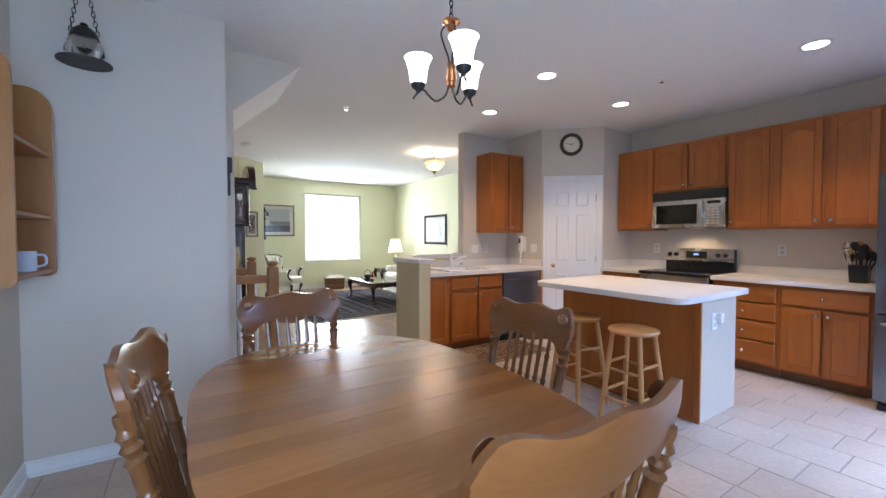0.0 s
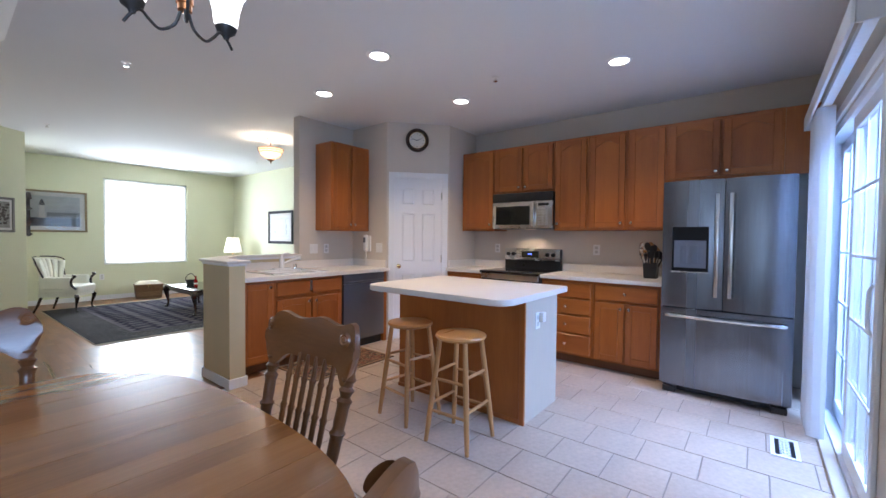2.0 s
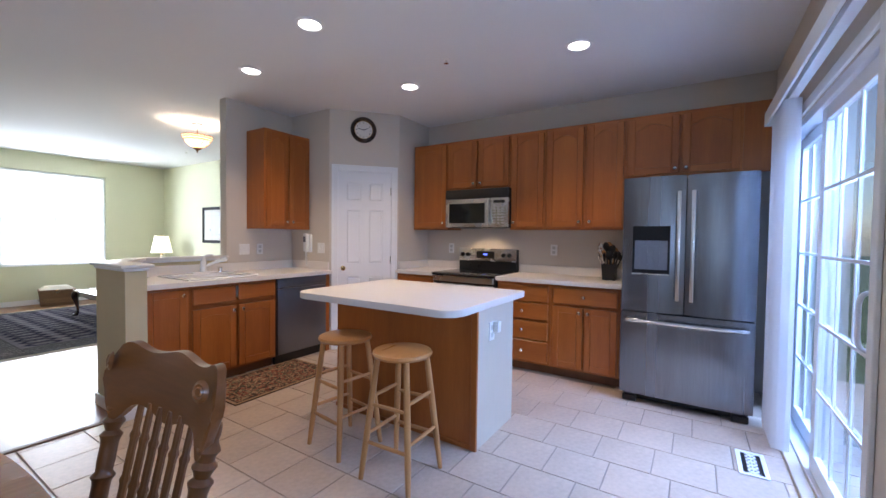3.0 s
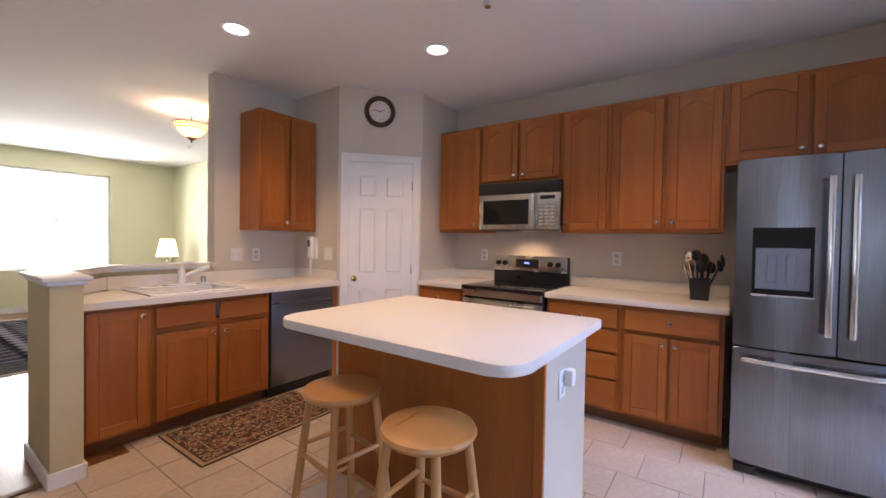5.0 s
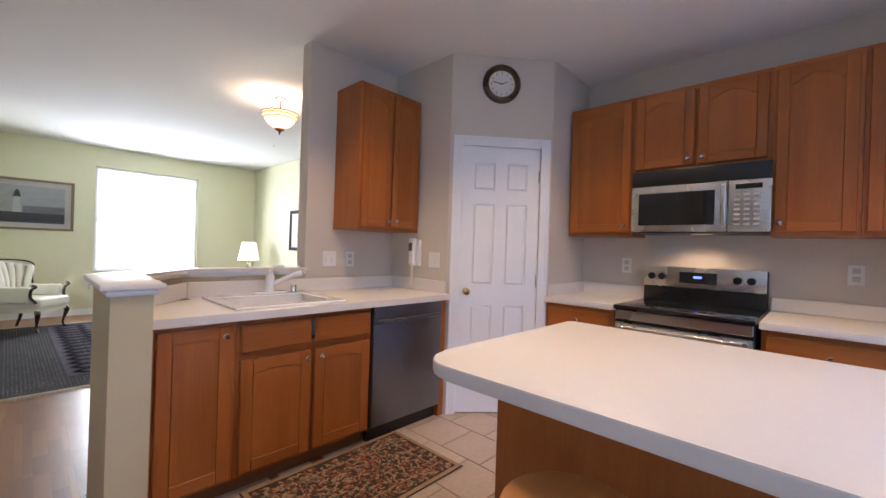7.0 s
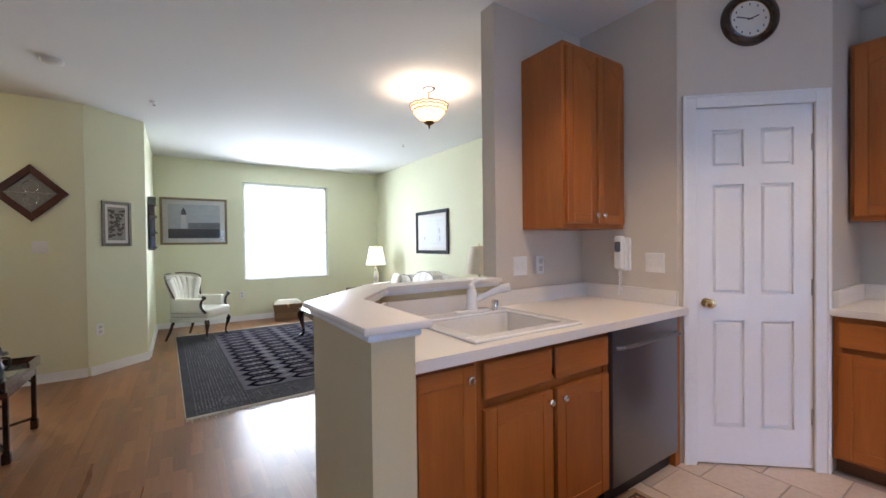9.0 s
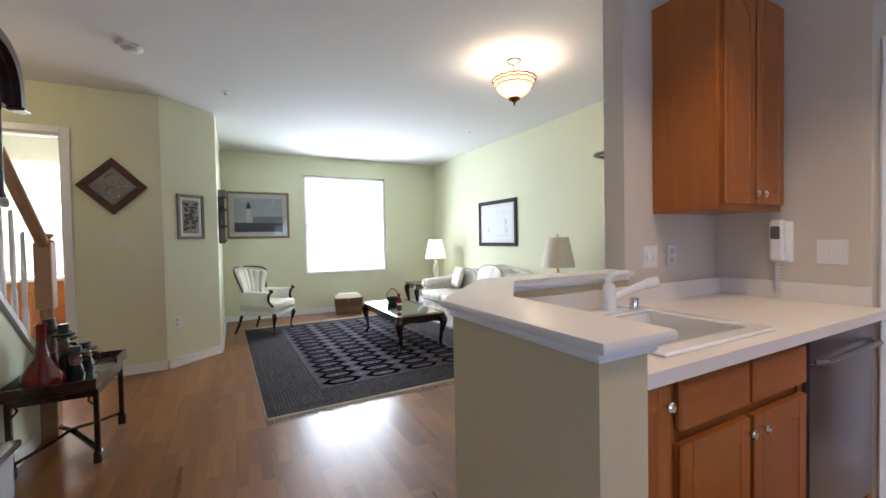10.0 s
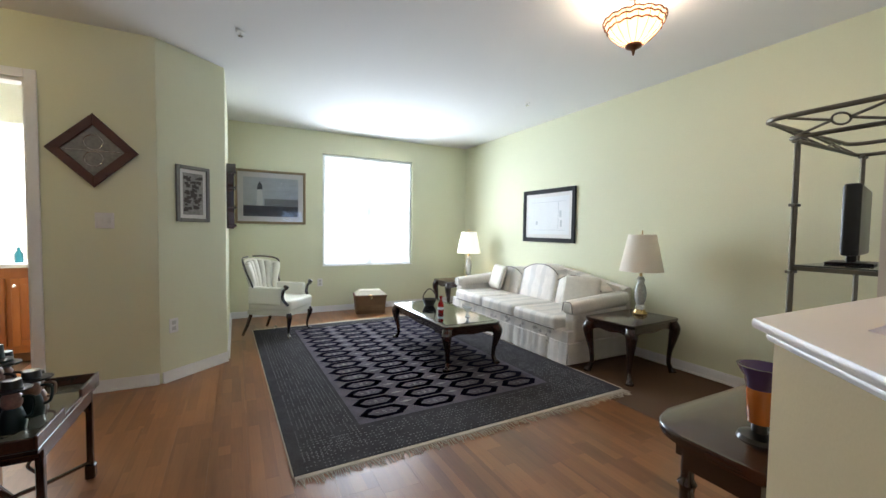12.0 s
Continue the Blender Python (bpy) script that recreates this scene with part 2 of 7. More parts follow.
def finish(name, bm, mat, parent=None, smooth=False, at=None):
    me = bpy.data.meshes.new(name)
    bmesh.ops.recalc_face_normals(bm, faces=bm.faces)
    bm.to_mesh(me)
    bm.free()
    if mat:
        me.materials.append(mat)
    if smooth:
        for f in me.polygons:
            f.use_smooth = True
        me.set_sharp_from_angle(angle=radians(38))
    ob = new(name, me)
    if parent:
        ob.parent = parent
    if at is not None:
        ob.matrix_basis = at
    return ob


def add_box(bm, lo, hi, bevel=0.0, segs=1, m=None):
    lo, hi = Vector(lo), Vector(hi)
    c, s = (lo + hi) / 2, hi - lo
    r = bmesh.ops.create_cube(bm, size=1, matrix=(m or Matrix()) @ Matrix.Translation(c) @ Matrix.Diagonal((*s, 1)))
    if bevel:
        edges = {e for v in r["verts"] for e in v.link_edges}
        bmesh.ops.bevel(bm, geom=list(edges), offset=bevel, segments=segs, profile=0.6, affect="EDGES")


def box(name, lo, hi, mat, parent=None, bevel=0.003, segs=1, m=None):
    bm = bmesh.new()
    add_box(bm, lo, hi, bevel, segs)
    return finish(name, bm, mat, parent, segs > 1, m)


def boxes(name, items, mat, parent=None, bevel=0.0):
    bm = bmesh.new()
    for lo, hi in items:
        add_box(bm, lo, hi, bevel)
    return finish(name, bm, mat, parent)


def add_prism(bm, outline, z0, z1, bevel=0.0, segs=2, m=None):
    """A flat outline in x and y, raised from z0 to z1; bevel rounds its upper and lower rims."""
    m = m or Matrix()
    low = [bm.verts.new(m @ Vector((x, y, z0))) for x, y in outline]
    top = [bm.verts.new(m @ Vector((x, y, z1))) for x, y in outline]
    f1, f2 = bm.faces.new(low[::-1]), bm.faces.new(top)
    k = len(outline)
    for i in range(k):
        bm.faces.new((low[i], low[(i + 1) % k], top[(i + 1) % k], top[i]))
    if bevel:
        bmesh.ops.bevel(bm, geom=list({*f1.edges, *f2.edges}), offset=bevel, segments=segs, profile=0.5, affect="EDGES")


def prism(name, outline, z0, z1, mat, parent=None, bevel=0.0, segs=2, m=None, smooth=False):
    bm = bmesh.new()
    add_prism(bm, outline, z0, z1, bevel, segs)
    return finish(name, bm, mat, parent, smooth, m)


def add_lathe(bm, profile, segs=16, m=None):
    """Turns a profile of (radius, height) round the z axis."""
    m = m or Matrix()
    rings = []
    for r, z in profile:
        if r < 1e-5:
            rings.append([bm.verts.new(m @ Vector((0, 0, z)))])
        else:
            rings.append([bm.verts.new(m @ Vector((r * math.cos(2 * math.pi * i / segs), r * math.sin(2 * math.pi * i / segs), z))) for i in range(segs)])
    for a, b in zip(rings, rings[1:]):
        for i in range(segs):
            j = (i + 1) % segs
            if len(a) == 1 and len(b) == 1:
                continue
            if len(a) == 1:
                bm.faces.new((a[0], b[j], b[i]))
            elif len(b) == 1:
                bm.faces.new((a[i], a[j], b[0]))
            else:
                bm.faces.new((a[i], a[j], b[j], b[i]))
    if len(rings[0]) > 1 and len(rings[-1]) > 1:
        for i in range(segs):
            j = (i + 1) % segs
            bm.faces.new((rings[-1][i], rings[-1][j], rings[0][j], rings[0][i]))
    else:
        for ring in (rings[0], rings[-1]):
            if len(ring) > 1:
                bm.faces.new(ring)


def lathe(name, profile, mat, parent=None, segs=16, m=None):
    bm = bmesh.new()
    add_lathe(bm, profile, segs)
    return finish(name, bm, mat, parent, True, m)


def add_tube(bm, points, radius, segs=8, flat=1.0):
    """A round bar along a line of points; radius may be a list."""
    pts = [Vector(p) for p in points]
    rad = radius if isinstance(radius, (list, tuple)) else [radius] * len(pts)
    prev, rings = None, []
    for i, p in enumerate(pts):
        d = (pts[min(i + 1, len(pts) - 1)] - pts[max(i - 1, 0)]).normalized()
        side = d.orthogonal() if prev is None else prev - d * prev.dot(d)
        side.normalize()
        prev = side
        up = d.cross(side)
        rings.append([bm.verts.new(p + (side * math.cos(2 * math.pi * k / segs) + up * math.sin(2 * math.pi * k / segs) * flat) * rad[i]) for k in range(segs)])
    for a, b in zip(rings, rings[1:]):
        for k in range(segs):
            j = (k + 1) % segs
            bm.faces.new((a[k], a[j], b[j], b[k]))
    bm.faces.new(rings[0][::-1])
    bm.faces.new(rings[-1])


def tube(name, points, radius, mat, parent=None, segs=8, flat=1.0):
    bm = bmesh.new()
    add_tube(bm, points, radius, segs, flat)
    return finish(name, bm, mat, parent, True)


def curve_pts(points, steps=6):
    """A smooth line through the points (Catmull-Rom)."""
    p = [Vector(q) for q in points]
    p = [p[0] * 2 - p[1], *p, p[-1] * 2 - p[-2]]
    out = []
    for i in range(1, len(p) - 2):
        for s in range(steps):
            t = s / steps
            out.append(0.5 * (2 * p[i] + (p[i + 1] - p[i - 1]) * t + (2 * p[i - 1] - 5 * p[i] + 4 * p[i + 1] - p[i + 2]) * t * t
                              + (3 * p[i] - p[i - 1] - 3 * p[i + 1] + p[i + 2]) * t ** 3))
    return out + [p[-2]]


def rounded(x0, y0, x1, y1, r, n=6):
    """A rectangle's outline with rounded corners; r: one radius or four, from (x1, y1) on, counter-clockwise."""
    rs = r if isinstance(r, (list, tuple)) else [r] * 4
    out = []
    for k, (cx, cy, sx, sy) in enumerate(((x1, y1, -1, -1), (x0, y1, 1, -1), (x0, y0, 1, 1), (x1, y0, -1, 1))):
        c = (cx + sx * rs[k], cy + sy * rs[k])
        for i in range(n + 1):
            a = math.pi / 2 * (k + i / n)
            out.append((c[0] + rs[k] * math.cos(a), c[1] + rs[k] * math.sin(a)))
    return out


def thing(name, at, label, category, group="", kind=""):
    ob = new(name)
    ob.empty_display_size = 0.1
    ob.matrix_basis = at if isinstance(at, Matrix) else Matrix.Translation(at)
    return tagged(ob, label, category, group, kind)


def structure(ob, label="", category=""):
    return tagged(ob, label, category, "", "structure")


# ---- the large structure ----
H = 2.72
structure(box("ceiling", (-1.9, -0.45, H), (5.45, 10.5, H + 0.12), CEIL, bevel=0), "flat white painted ceiling", "ceiling")
structure(box("wall_range", (5.30, -0.45, 0), (5.42, 4.46, H), GREY_WALL, bevel=0), "greige painted kitchen wall behind the range", "wall")
structure(box("wall_living_side", (5.16, 4.48, 0), (5.42, 10.2, H), GREEN_WALL, bevel=0), "pale green painted living room wall", "wall")
structure(boxes("wall_window", [((1.29, 10.2, 0), (2.66, 10.34, H)), ((4.13, 10.2, 0), (5.42, 10.34, H)), ((2.66, 10.2, 0), (4.13, 10.34, 0.69)),
                                ((2.66, 10.2, 2.40), (4.13, 10.34, H))], GREEN_WALL), "pale green wall with a large window opening", "wall")
structure(box("wall_living_return", (1.29, 8.27, 0), (1.41, 10.2, H), GREEN_WALL, bevel=0), "pale green painted wall return", "wall")
structure(prism("wall_angled", [(0.95, 7.83), (1.41, 8.24), (1.41, 8.27), (1.29, 8.27), (0.95, 7.95)], 0, H, GREEN_WALL), "pale green angled wall", "wall")
structure(boxes("wall_hall", [((0.21, 7.83, 0), (0.948, 7.95, H)), ((-1.9, 7.83, 0), (-0.58, 7.95, H)), ((-0.58, 7.83, 2.27), (0.21, 7.95, H))], GREEN_WALL),
          "pale green hall wall with a doorway", "wall")
structure(boxes("wall_bath", [((-1.9, 9.6, 0), (1.28, 9.7, H)), ((-1.2, 7.96, 0), (-1.1, 9.6, H)), ((1.18, 8.3, 0), (1.28, 9.6, H))],
                material("cream_bath_paint", (0.82, 0.80, 0.70), 0.7, vary=0.03, bump=0.05)), "cream painted bathroom walls", "wall")
structure(boxes("wall_stairwell", [((-1.9, 3.43, 0), (-1.78, 7.83, H)), ((-1.9, 3.0, 0), (-0.76, 3.12, H))], GREEN_WALL), "pale green wall beside the stairs", "wall")
structure(boxes("wall_dining", [((-0.75, 3.0, 0), (0.365, 3.30, H)), ((-0.75, 3.303, 0), (0.437, 3.42, H))], GREY_WALL), "greige painted dining nook wall", "wall")
structure(box("wall_nook_side", (-0.75, -0.45, 0), (-0.63, 3.0, H), GREY_WALL, bevel=0), "greige painted dining nook side wall", "wall")
SL0, SL1, SLT = 2.98, 4.80, 2.06
# the opening from x -0.5 to 0.7 is unseen, added for the dining fill
structure(boxes("wall_patio", [((-0.63, -0.45, 0), (-0.5, -0.33, H)), ((0.7, -0.45, 0), (SL0, -0.33, H)), ((-0.5, -0.45, 0), (0.7, -0.33, 0.9)), ((-0.5, -0.45, 2.1), (0.7, -0.33, H)), ((SL1, -0.45, 0), (5.30, -0.33, H)), ((SL0, -0.45, SLT), (SL1, -0.33, H))], GREY_WALL),
          "greige painted wall with a sliding patio door", "wall")
structure(box("wall_sink", (3.30, 4.36, 0), (4.10, 4.48, H), GREY_WALL, bevel=0), "greige painted stub wall beside the sink", "wall")
structure(box("wall_phone", (4.10, 3.705, 0), (4.18, 4.48, H), GREY_WALL, bevel=0), "greige painted pantry side wall", "wall")
structure(box("wall_pantry_end", (4.69, 3.18, 0), (5.30, 3.26, H), GREY_WALL, bevel=0), "greige painted pantry end wall", "wall")
structure(box("wall_pantry_back", (4.18, 4.40, 0), (5.42, 4.48, H), GREY_WALL, bevel=0), "plain pantry back wall", "wall")
# the angled pantry wall, in its own frame: x along the wall, y out of it into the pantry
PA, PB = Vector((4.10, 3.705, 0)), Vector((4.69, 3.18, 0))
pang = math.degrees(math.atan2(PB.y - PA.y, PB.x - PA.x))
plen = (PB - PA).length
PANTRY = pose(PA.x, PA.y, 0, 0, 0, pang)
PX0, PX1 = 0.09, plen - 0.085
ob = boxes("wall_pantry_door", [((0, 0, 0), (PX0, 0.09, H)), ((PX1, 0, 0), (plen, 0.09, H)), ((PX0, 0, 2.04), (PX1, 0.09, H))], GREY_WALL)
ob.matrix_basis = PANTRY
structure(ob, "greige angled pantry wall with a doorway", "wall")

# sloping bulkhead under the upper stairs
bm = bmesh.new()
add_prism(bm, [(0.955, H), (-1.3, H), (-1.3, 0.66), (0.44, 2.265)], 3.4265, 4.48, m=Matrix(((1, 0, 0, 0), (0, 0, 1, 0), (0, 1, 0, 0), (0, 0, 0, 1))))
structure(finish("stair_bulkhead", bm, CEIL), "sloping painted bulkhead under the upper stairs", "bulkhead")
bm = bmesh.new()
add_prism(bm, [(0.957, H - 0.0005), (-0.7, H - 0.0005), (-0.7, 1.21), (0.442, 2.266)], 3.4205, 3.426, m=Matrix(((1, 0, 0, 0), (0, 0, 1, 0), (0, 1, 0, 0), (0, 0, 0, 1))))
structure(finish("wall_bulkhead_face", bm, GREY_WALL), "greige face of the sloping bulkhead", "wall")

# half wall round the sink, with a moulded cap
HALF = [(2.12, 3.50), (2.25, 3.50), (2.25, 3.98), (2.53, 4.34), (3.297, 4.34), (3.297, 4.415), (2.50, 4.415), (2.12, 4.02)]
structure(prism("half_wall", HALF, 0, 1.05, material("cream_half_wall_paint", (0.60, 0.50, 0.30), 0.7, vary=0.03, fine=140, bump=0.08, spec=0.25)),
          "cream painted half wall round the sink", "half wall")
CAP = [(2.087, 3.462), (2.283, 3.462), (2.283, 3.965), (2.55, 4.30), (3.294, 4.30), (3.294, 4.452), (2.487, 4.452), (2.087, 4.035)]
BED = [(2.107, 3.487), (2.263, 3.487), (2.263, 3.974), (2.535, 4.326), (3.294, 4.326), (3.294, 4.428), (2.495, 4.428), (2.107, 4.025)]
structure(prism("trim_half_wall_cap", CAP, 1.056, 1.08, COUNTER, bevel=0.008, smooth=True), "white laminate cap on the half wall", "ledge")
structure(prism("trim_half_wall_bed", BED, 1.032, 1.055, TRIM, bevel=0.010, smooth=True), "white moulding under the ledge", "moulding")


def baseboard(runs, mat=TRIM):
    bm = bmesh.new()
    for (xa, ya), (xb, yb) in runs:
        d = Vector((xb - xa, yb - ya, 0))
        m = Matrix.Translation((xa, ya, 0)) @ Matrix.Rotation(math.atan2(d.y, d.x), 4, "Z")
        add_box(bm, (0, -0.013, 0.0), (d.length, -0.0005, 0.075), 0.0, m=m)
        add_box(bm, (0, -0.009, 0.0755), (d.length, -0.0005, 0.088), 0.0, m=m)
        add_box(bm, (0, -0.024, 0.0), (d.length, -0.0135, 0.016), 0.0, m=m)
    return structure(finish("baseboard", bm, mat), "white painted baseboard with shoe moulding", "baseboard")


baseboard([((-0.63, 3.0), (0.365, 3.0)), ((-0.63, -0.3), (-0.63, 2.98)), ((1.41, 10.2), (5.16, 10.2)), ((0.96, 7.83), (1.41, 8.24)), ((0.27, 7.83), (0.94, 7.83)),
           ((5.16, 10.18), (5.16, 4.5)), ((1.41, 8.3), (1.41, 10.18)), ((0.437, 3.42), (0.365, 3.42))])
bm = bmesh.new()
for a, b in (((2.12, 3.50), (2.25, 3.50)), ((2.12, 4.02), (2.12, 3.50)), ((2.50, 4.415), (2.12, 4.02)), ((3.297, 4.415), (2.50, 4.415)), ((2.25, 3.50), (2.25, 3.66))):
    d = Vector((b[0] - a[0], b[1] - a[1], 0))
    m = Matrix.Translation((*a, 0)) @ Matrix.Rotation(math.atan2(d.y, d.x), 4, "Z")
    add_box(bm, (-0.013, -0.014, 0), (d.length + 0.013, -0.001, 0.085), 0.003, m=m)
structure(finish("baseboard_half_wall", bm, TRIM), "white baseboard round the half wall", "baseboard")

# floors
structure(box("floor_base_tile", (-0.75, -0.45, -0.12), (5.42, 4.47, -0.006), GROUT, bevel=0), "grout bed under the floor tiles", "floor")
structure(box("floor_base_wood", (-1.9, 3.60, -0.12), (5.42, 10.5, -0.0075), material("dark_underlay", (0.10, 0.05, 0.02), 0.8), bevel=0), "underlay of the laminate floor", "floor")
floor_tile = structure(new("floor_tiles"), "beige ceramic floor tiles laid in offset rows", "floor")
floor_wood = structure(new("floor_planks"), "warm brown laminate plank floor", "floor")
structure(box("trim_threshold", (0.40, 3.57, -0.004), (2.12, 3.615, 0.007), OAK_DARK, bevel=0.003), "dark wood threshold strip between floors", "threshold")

# outside
structure(box("ground", (-60, -120, -0.45), (60, 60, -0.16), material("dull_grass", (0.07, 0.10, 0.04), 0.95, vary=0.3, scale=0.6, fine=12, bump=0.5), bevel=0), "grass ground outside", "ground")

# ---- kitchen ----


def door_leaf(name, w, h, parent, at, mat=OAK, arch=0.0, hmat=None, knob=None):
    """A framed cabinet door in its own frame: x across, z up, front towards -y; arch raises the panel's head in a curve."""
    leaf = finish(name, (lambda bm: (add_box(bm, (0, 0, 0), (w, 0.012, h)), bm)[1])(bmesh.new()), mat, parent, at=at)
    st = min(0.058, w * 0.2)
    hm = hmat or OAK_X
    # stiles and rails
    for nm, lo, hi, mm in (("stile", (0, -0.010, 0), (st, -0.0002, h), mat), ("stile", (w - st, -0.010, 0), (w, -0.0002, h), mat),
                           ("rail", (st, -0.010, 0), (w - st, -0.0002, st), hm)):
        box(nm, lo, hi, mm, leaf, 0.0035)
    iw = w - 2 * st
    n = 14 if arch else 1
    head = [(st, h), (st, h - st - arch)] + [(st + iw * i / n, h - st - arch + arch * (math.sin(math.pi * i / n) ** 1.4)) for i in range(1, n)] + [(w - st, h - st - arch), (w - st, h)]
    up = Matrix(((1, 0, 0, 0), (0, 0, 1, 0), (0, 1, 0, 0), (0, 0, 0, 1)))
    bm = bmesh.new()
    add_prism(bm, head, -0.010, -0.0002, m=up)
    finish("rail", bm, hm, leaf)
    # raised field
    g = 0.002
    field = [(st + g, st + g), (w - st - g, st + g), (w - st - g, h - st - arch - g)] + \
            [(w - st - g - (iw - 2 * g) * i / n, h - st - arch - g + arch * (math.sin(math.pi * i / n) ** 1.4)) for i in range(1, n)] + [(st + g, h - st - arch - g)]
    bm = bmesh.new()
    add_prism(bm, field, -0.0035, -0.0003, m=up)
    front = max(bm.faces, key=lambda f: -f.calc_center_median().y)
    bmesh.ops.inset_region(bm, faces=[front], thickness=0.03, depth=0.0)
    bmesh.ops.translate(bm, verts=front.verts, vec=(0, -0.0045, 0))
    finish("panel", bm, mat, leaf)
    if knob:
        lathe("knob", KNOB, CHROME, leaf, 12, pose(knob[0], -0.010, knob[1], 90))
    return leaf


KNOB = [(0.0, 0.0), (0.006, 0.0), (0.005, 0.012), (0.008, 0.016), (0.0145, 0.020), (0.0155, 0.025), (0.011, 0.030), (0.0, 0.031)]


def drawer_front(w, h, parent, at, knob=True):
    leaf = box("drawer", (0, -0.010, 0), (w, 0.012, h), OAK_X, parent, 0.006, m=at)
    if knob:
        lathe("knob", KNOB, CHROME, leaf, 12, pose(w / 2, -0.010, h / 2, 90))
    return leaf


def cabinet(label, at, w, depth, z0, z1, group, toe=False, inner=None):
    """A carcass with a face frame; x across the front, y into the wall, origin at the front's left foot."""
    c = thing("cabinet", at, label, "cabinet", group)
    box("body", (0, 0.021, z0), (w, depth, inner or z1), OAK, c, 0.002)
    fr = 0.035
    boxes("face_frame", [((0, 0.0125, z0), (fr, 0.0205, z1)), ((w - fr, 0.0125, z0), (w, 0.0205, z1)), ((fr, 0.0125, z0), (w - fr, 0.0205, z0 + fr)),
                         ((fr, 0.0125, z1 - fr), (w - fr, 0.0205, z1))], OAK, c)
    if toe:
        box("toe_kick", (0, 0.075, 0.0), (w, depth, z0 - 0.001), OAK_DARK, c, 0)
    return c


# uppers on the range wall: their fronts face -x, so their x runs towards -y
def range_frame(y):
    return pose(4.965, y, 0, 0, 0, -90)


for ya, yb, z0, arch, knobs in ((3.165, 2.675, 1.385, 0.05, "r"), (1.888, 1.51, 1.385, 0.05, "l"), (1.508, 1.12, 1.385, 0.05, "r"), (1.118, 0.765, 1.385, 0.05, "l")):
    w = ya - yb
    c = cabinet("orange oak wall cabinet with an arched panel door", range_frame(ya), w, 0.333, z0, 2.40, "wall cabinets")
    dw = w - 0.036
    door_leaf("door", dw, 0.96, c, pose(0.018, 0, z0 + 0.027), OAK, arch, knob=((dw - 0.03) if knobs == "r" else 0.03, 0.05))
for ya, yb, z0, label in ((2.673, 1.89, 1.835, "short orange oak wall cabinet above the microwave"), (0.763, -0.095, 1.845, "short orange oak wall cabinet above the refrigerator")):
    w = ya - yb
    c = cabinet(label, range_frame(ya), w, 0.333, z0, 2.40, "wall cabinets")
    dw = (w - 0.06) / 2
    for k in (0, 1):
        door_leaf("door", dw, 2.40 - z0 - 0.055, c, pose(0.018 + k * (dw + 0.024), 0, z0 + 0.027), OAK, 0.05, knob=((dw - 0.03) if k == 0 else 0.03, 0.04))
# filler beside the last cabinet
structure(box("trim_cabinet_filler", (4.99, -0.33, 1.845), (5.02, -0.097, 2.40), OAK, bevel=0), "oak filler strip beside the cabinet", "trim")

# upper beside the sink, facing -y
c = cabinet("orange oak wall cabinet with two arched doors", pose(3.52, 4.027, 0), 0.578, 0.331, 1.365, 2.42, "wall cabinets")
for k in (0, 1):
    door_leaf("door", 0.262, 1.0, c, pose(0.018 + k * 0.28, 0, 1.392), OAK, 0.055, knob=(0.235 if k == 0 else 0.027, 0.05))

# base cabinets by the sink
FRONT = 3.685
c = cabinet("orange oak base cabinet with a full-height door", pose(2.275, FRONT, 0), 0.343, 0.27, 0.09, 0.868, "base cabinets", True)
door_leaf("door", 0.30, 0.735, c, pose(0.022, 0, 0.112), OAK, 0, knob=(0.265, 0.69))
c = cabinet("orange oak sink base cabinet with two doors", pose(2.62, FRONT, 0), 0.795, 0.64, 0.09, 0.868, "base cabinets", True, 0.72)
door_leaf("door", 0.365, 0.555, c, pose(0.02, 0, 0.112), OAK, 0.016, knob=(0.335, 0.515))
door_leaf("door", 0.365, 0.555, c, pose(0.41, 0, 0.112), OAK, 0.016, knob=(0.03, 0.515))
drawer_front(0.365, 0.14, c, pose(0.02, 0, 0.705), False)
drawer_front(0.365, 0.14, c, pose(0.41, 0, 0.705), False)
structure(box("trim_filler_sink", (4.045, FRONT + 0.01, 0.0), (4.098, 4.33, 0.868), OAK, bevel=0.001), "oak filler strip beside the dishwasher", "trim")

# base cabinets by the range, facing -x
RX = 4.665


def base_frame(y):
    return pose(RX, y, 0, 0, 0, -90)


c = cabinet("narrow orange oak base cabinet with a drawer", base_frame(3.175), 0.505, 0.63, 0.09, 0.868, "base cabinets", True)
drawer_front(0.46, 0.14, c, pose(0.022, 0, 0.70))
door_leaf("door", 0.46, 0.56, c, pose(0.022, 0, 0.112), OAK, 0, knob=(0.43, 0.52))
c = cabinet("orange oak bank of four drawers", base_frame(1.885), 0.545, 0.63, 0.09, 0.868, "base cabinets", True)
for z, h in ((0.112, 0.195), (0.325, 0.175), (0.518, 0.155), (0.69, 0.15)):
    drawer_front(0.50, h, c, pose(0.022, 0, z))
c = cabinet("orange oak base cabinet with two doors and a drawer", base_frame(1.338), 0.60, 0.63, 0.09, 0.868, "base cabinets", True)
drawer_front(0.556, 0.145, c, pose(0.022, 0, 0.697))
for k in (0, 1):
    door_leaf("door", 0.27, 0.56, c, pose(0.022 + k * 0.286, 0, 0.112), OAK, 0, knob=(0.24 if k == 0 else 0.03, 0.515))

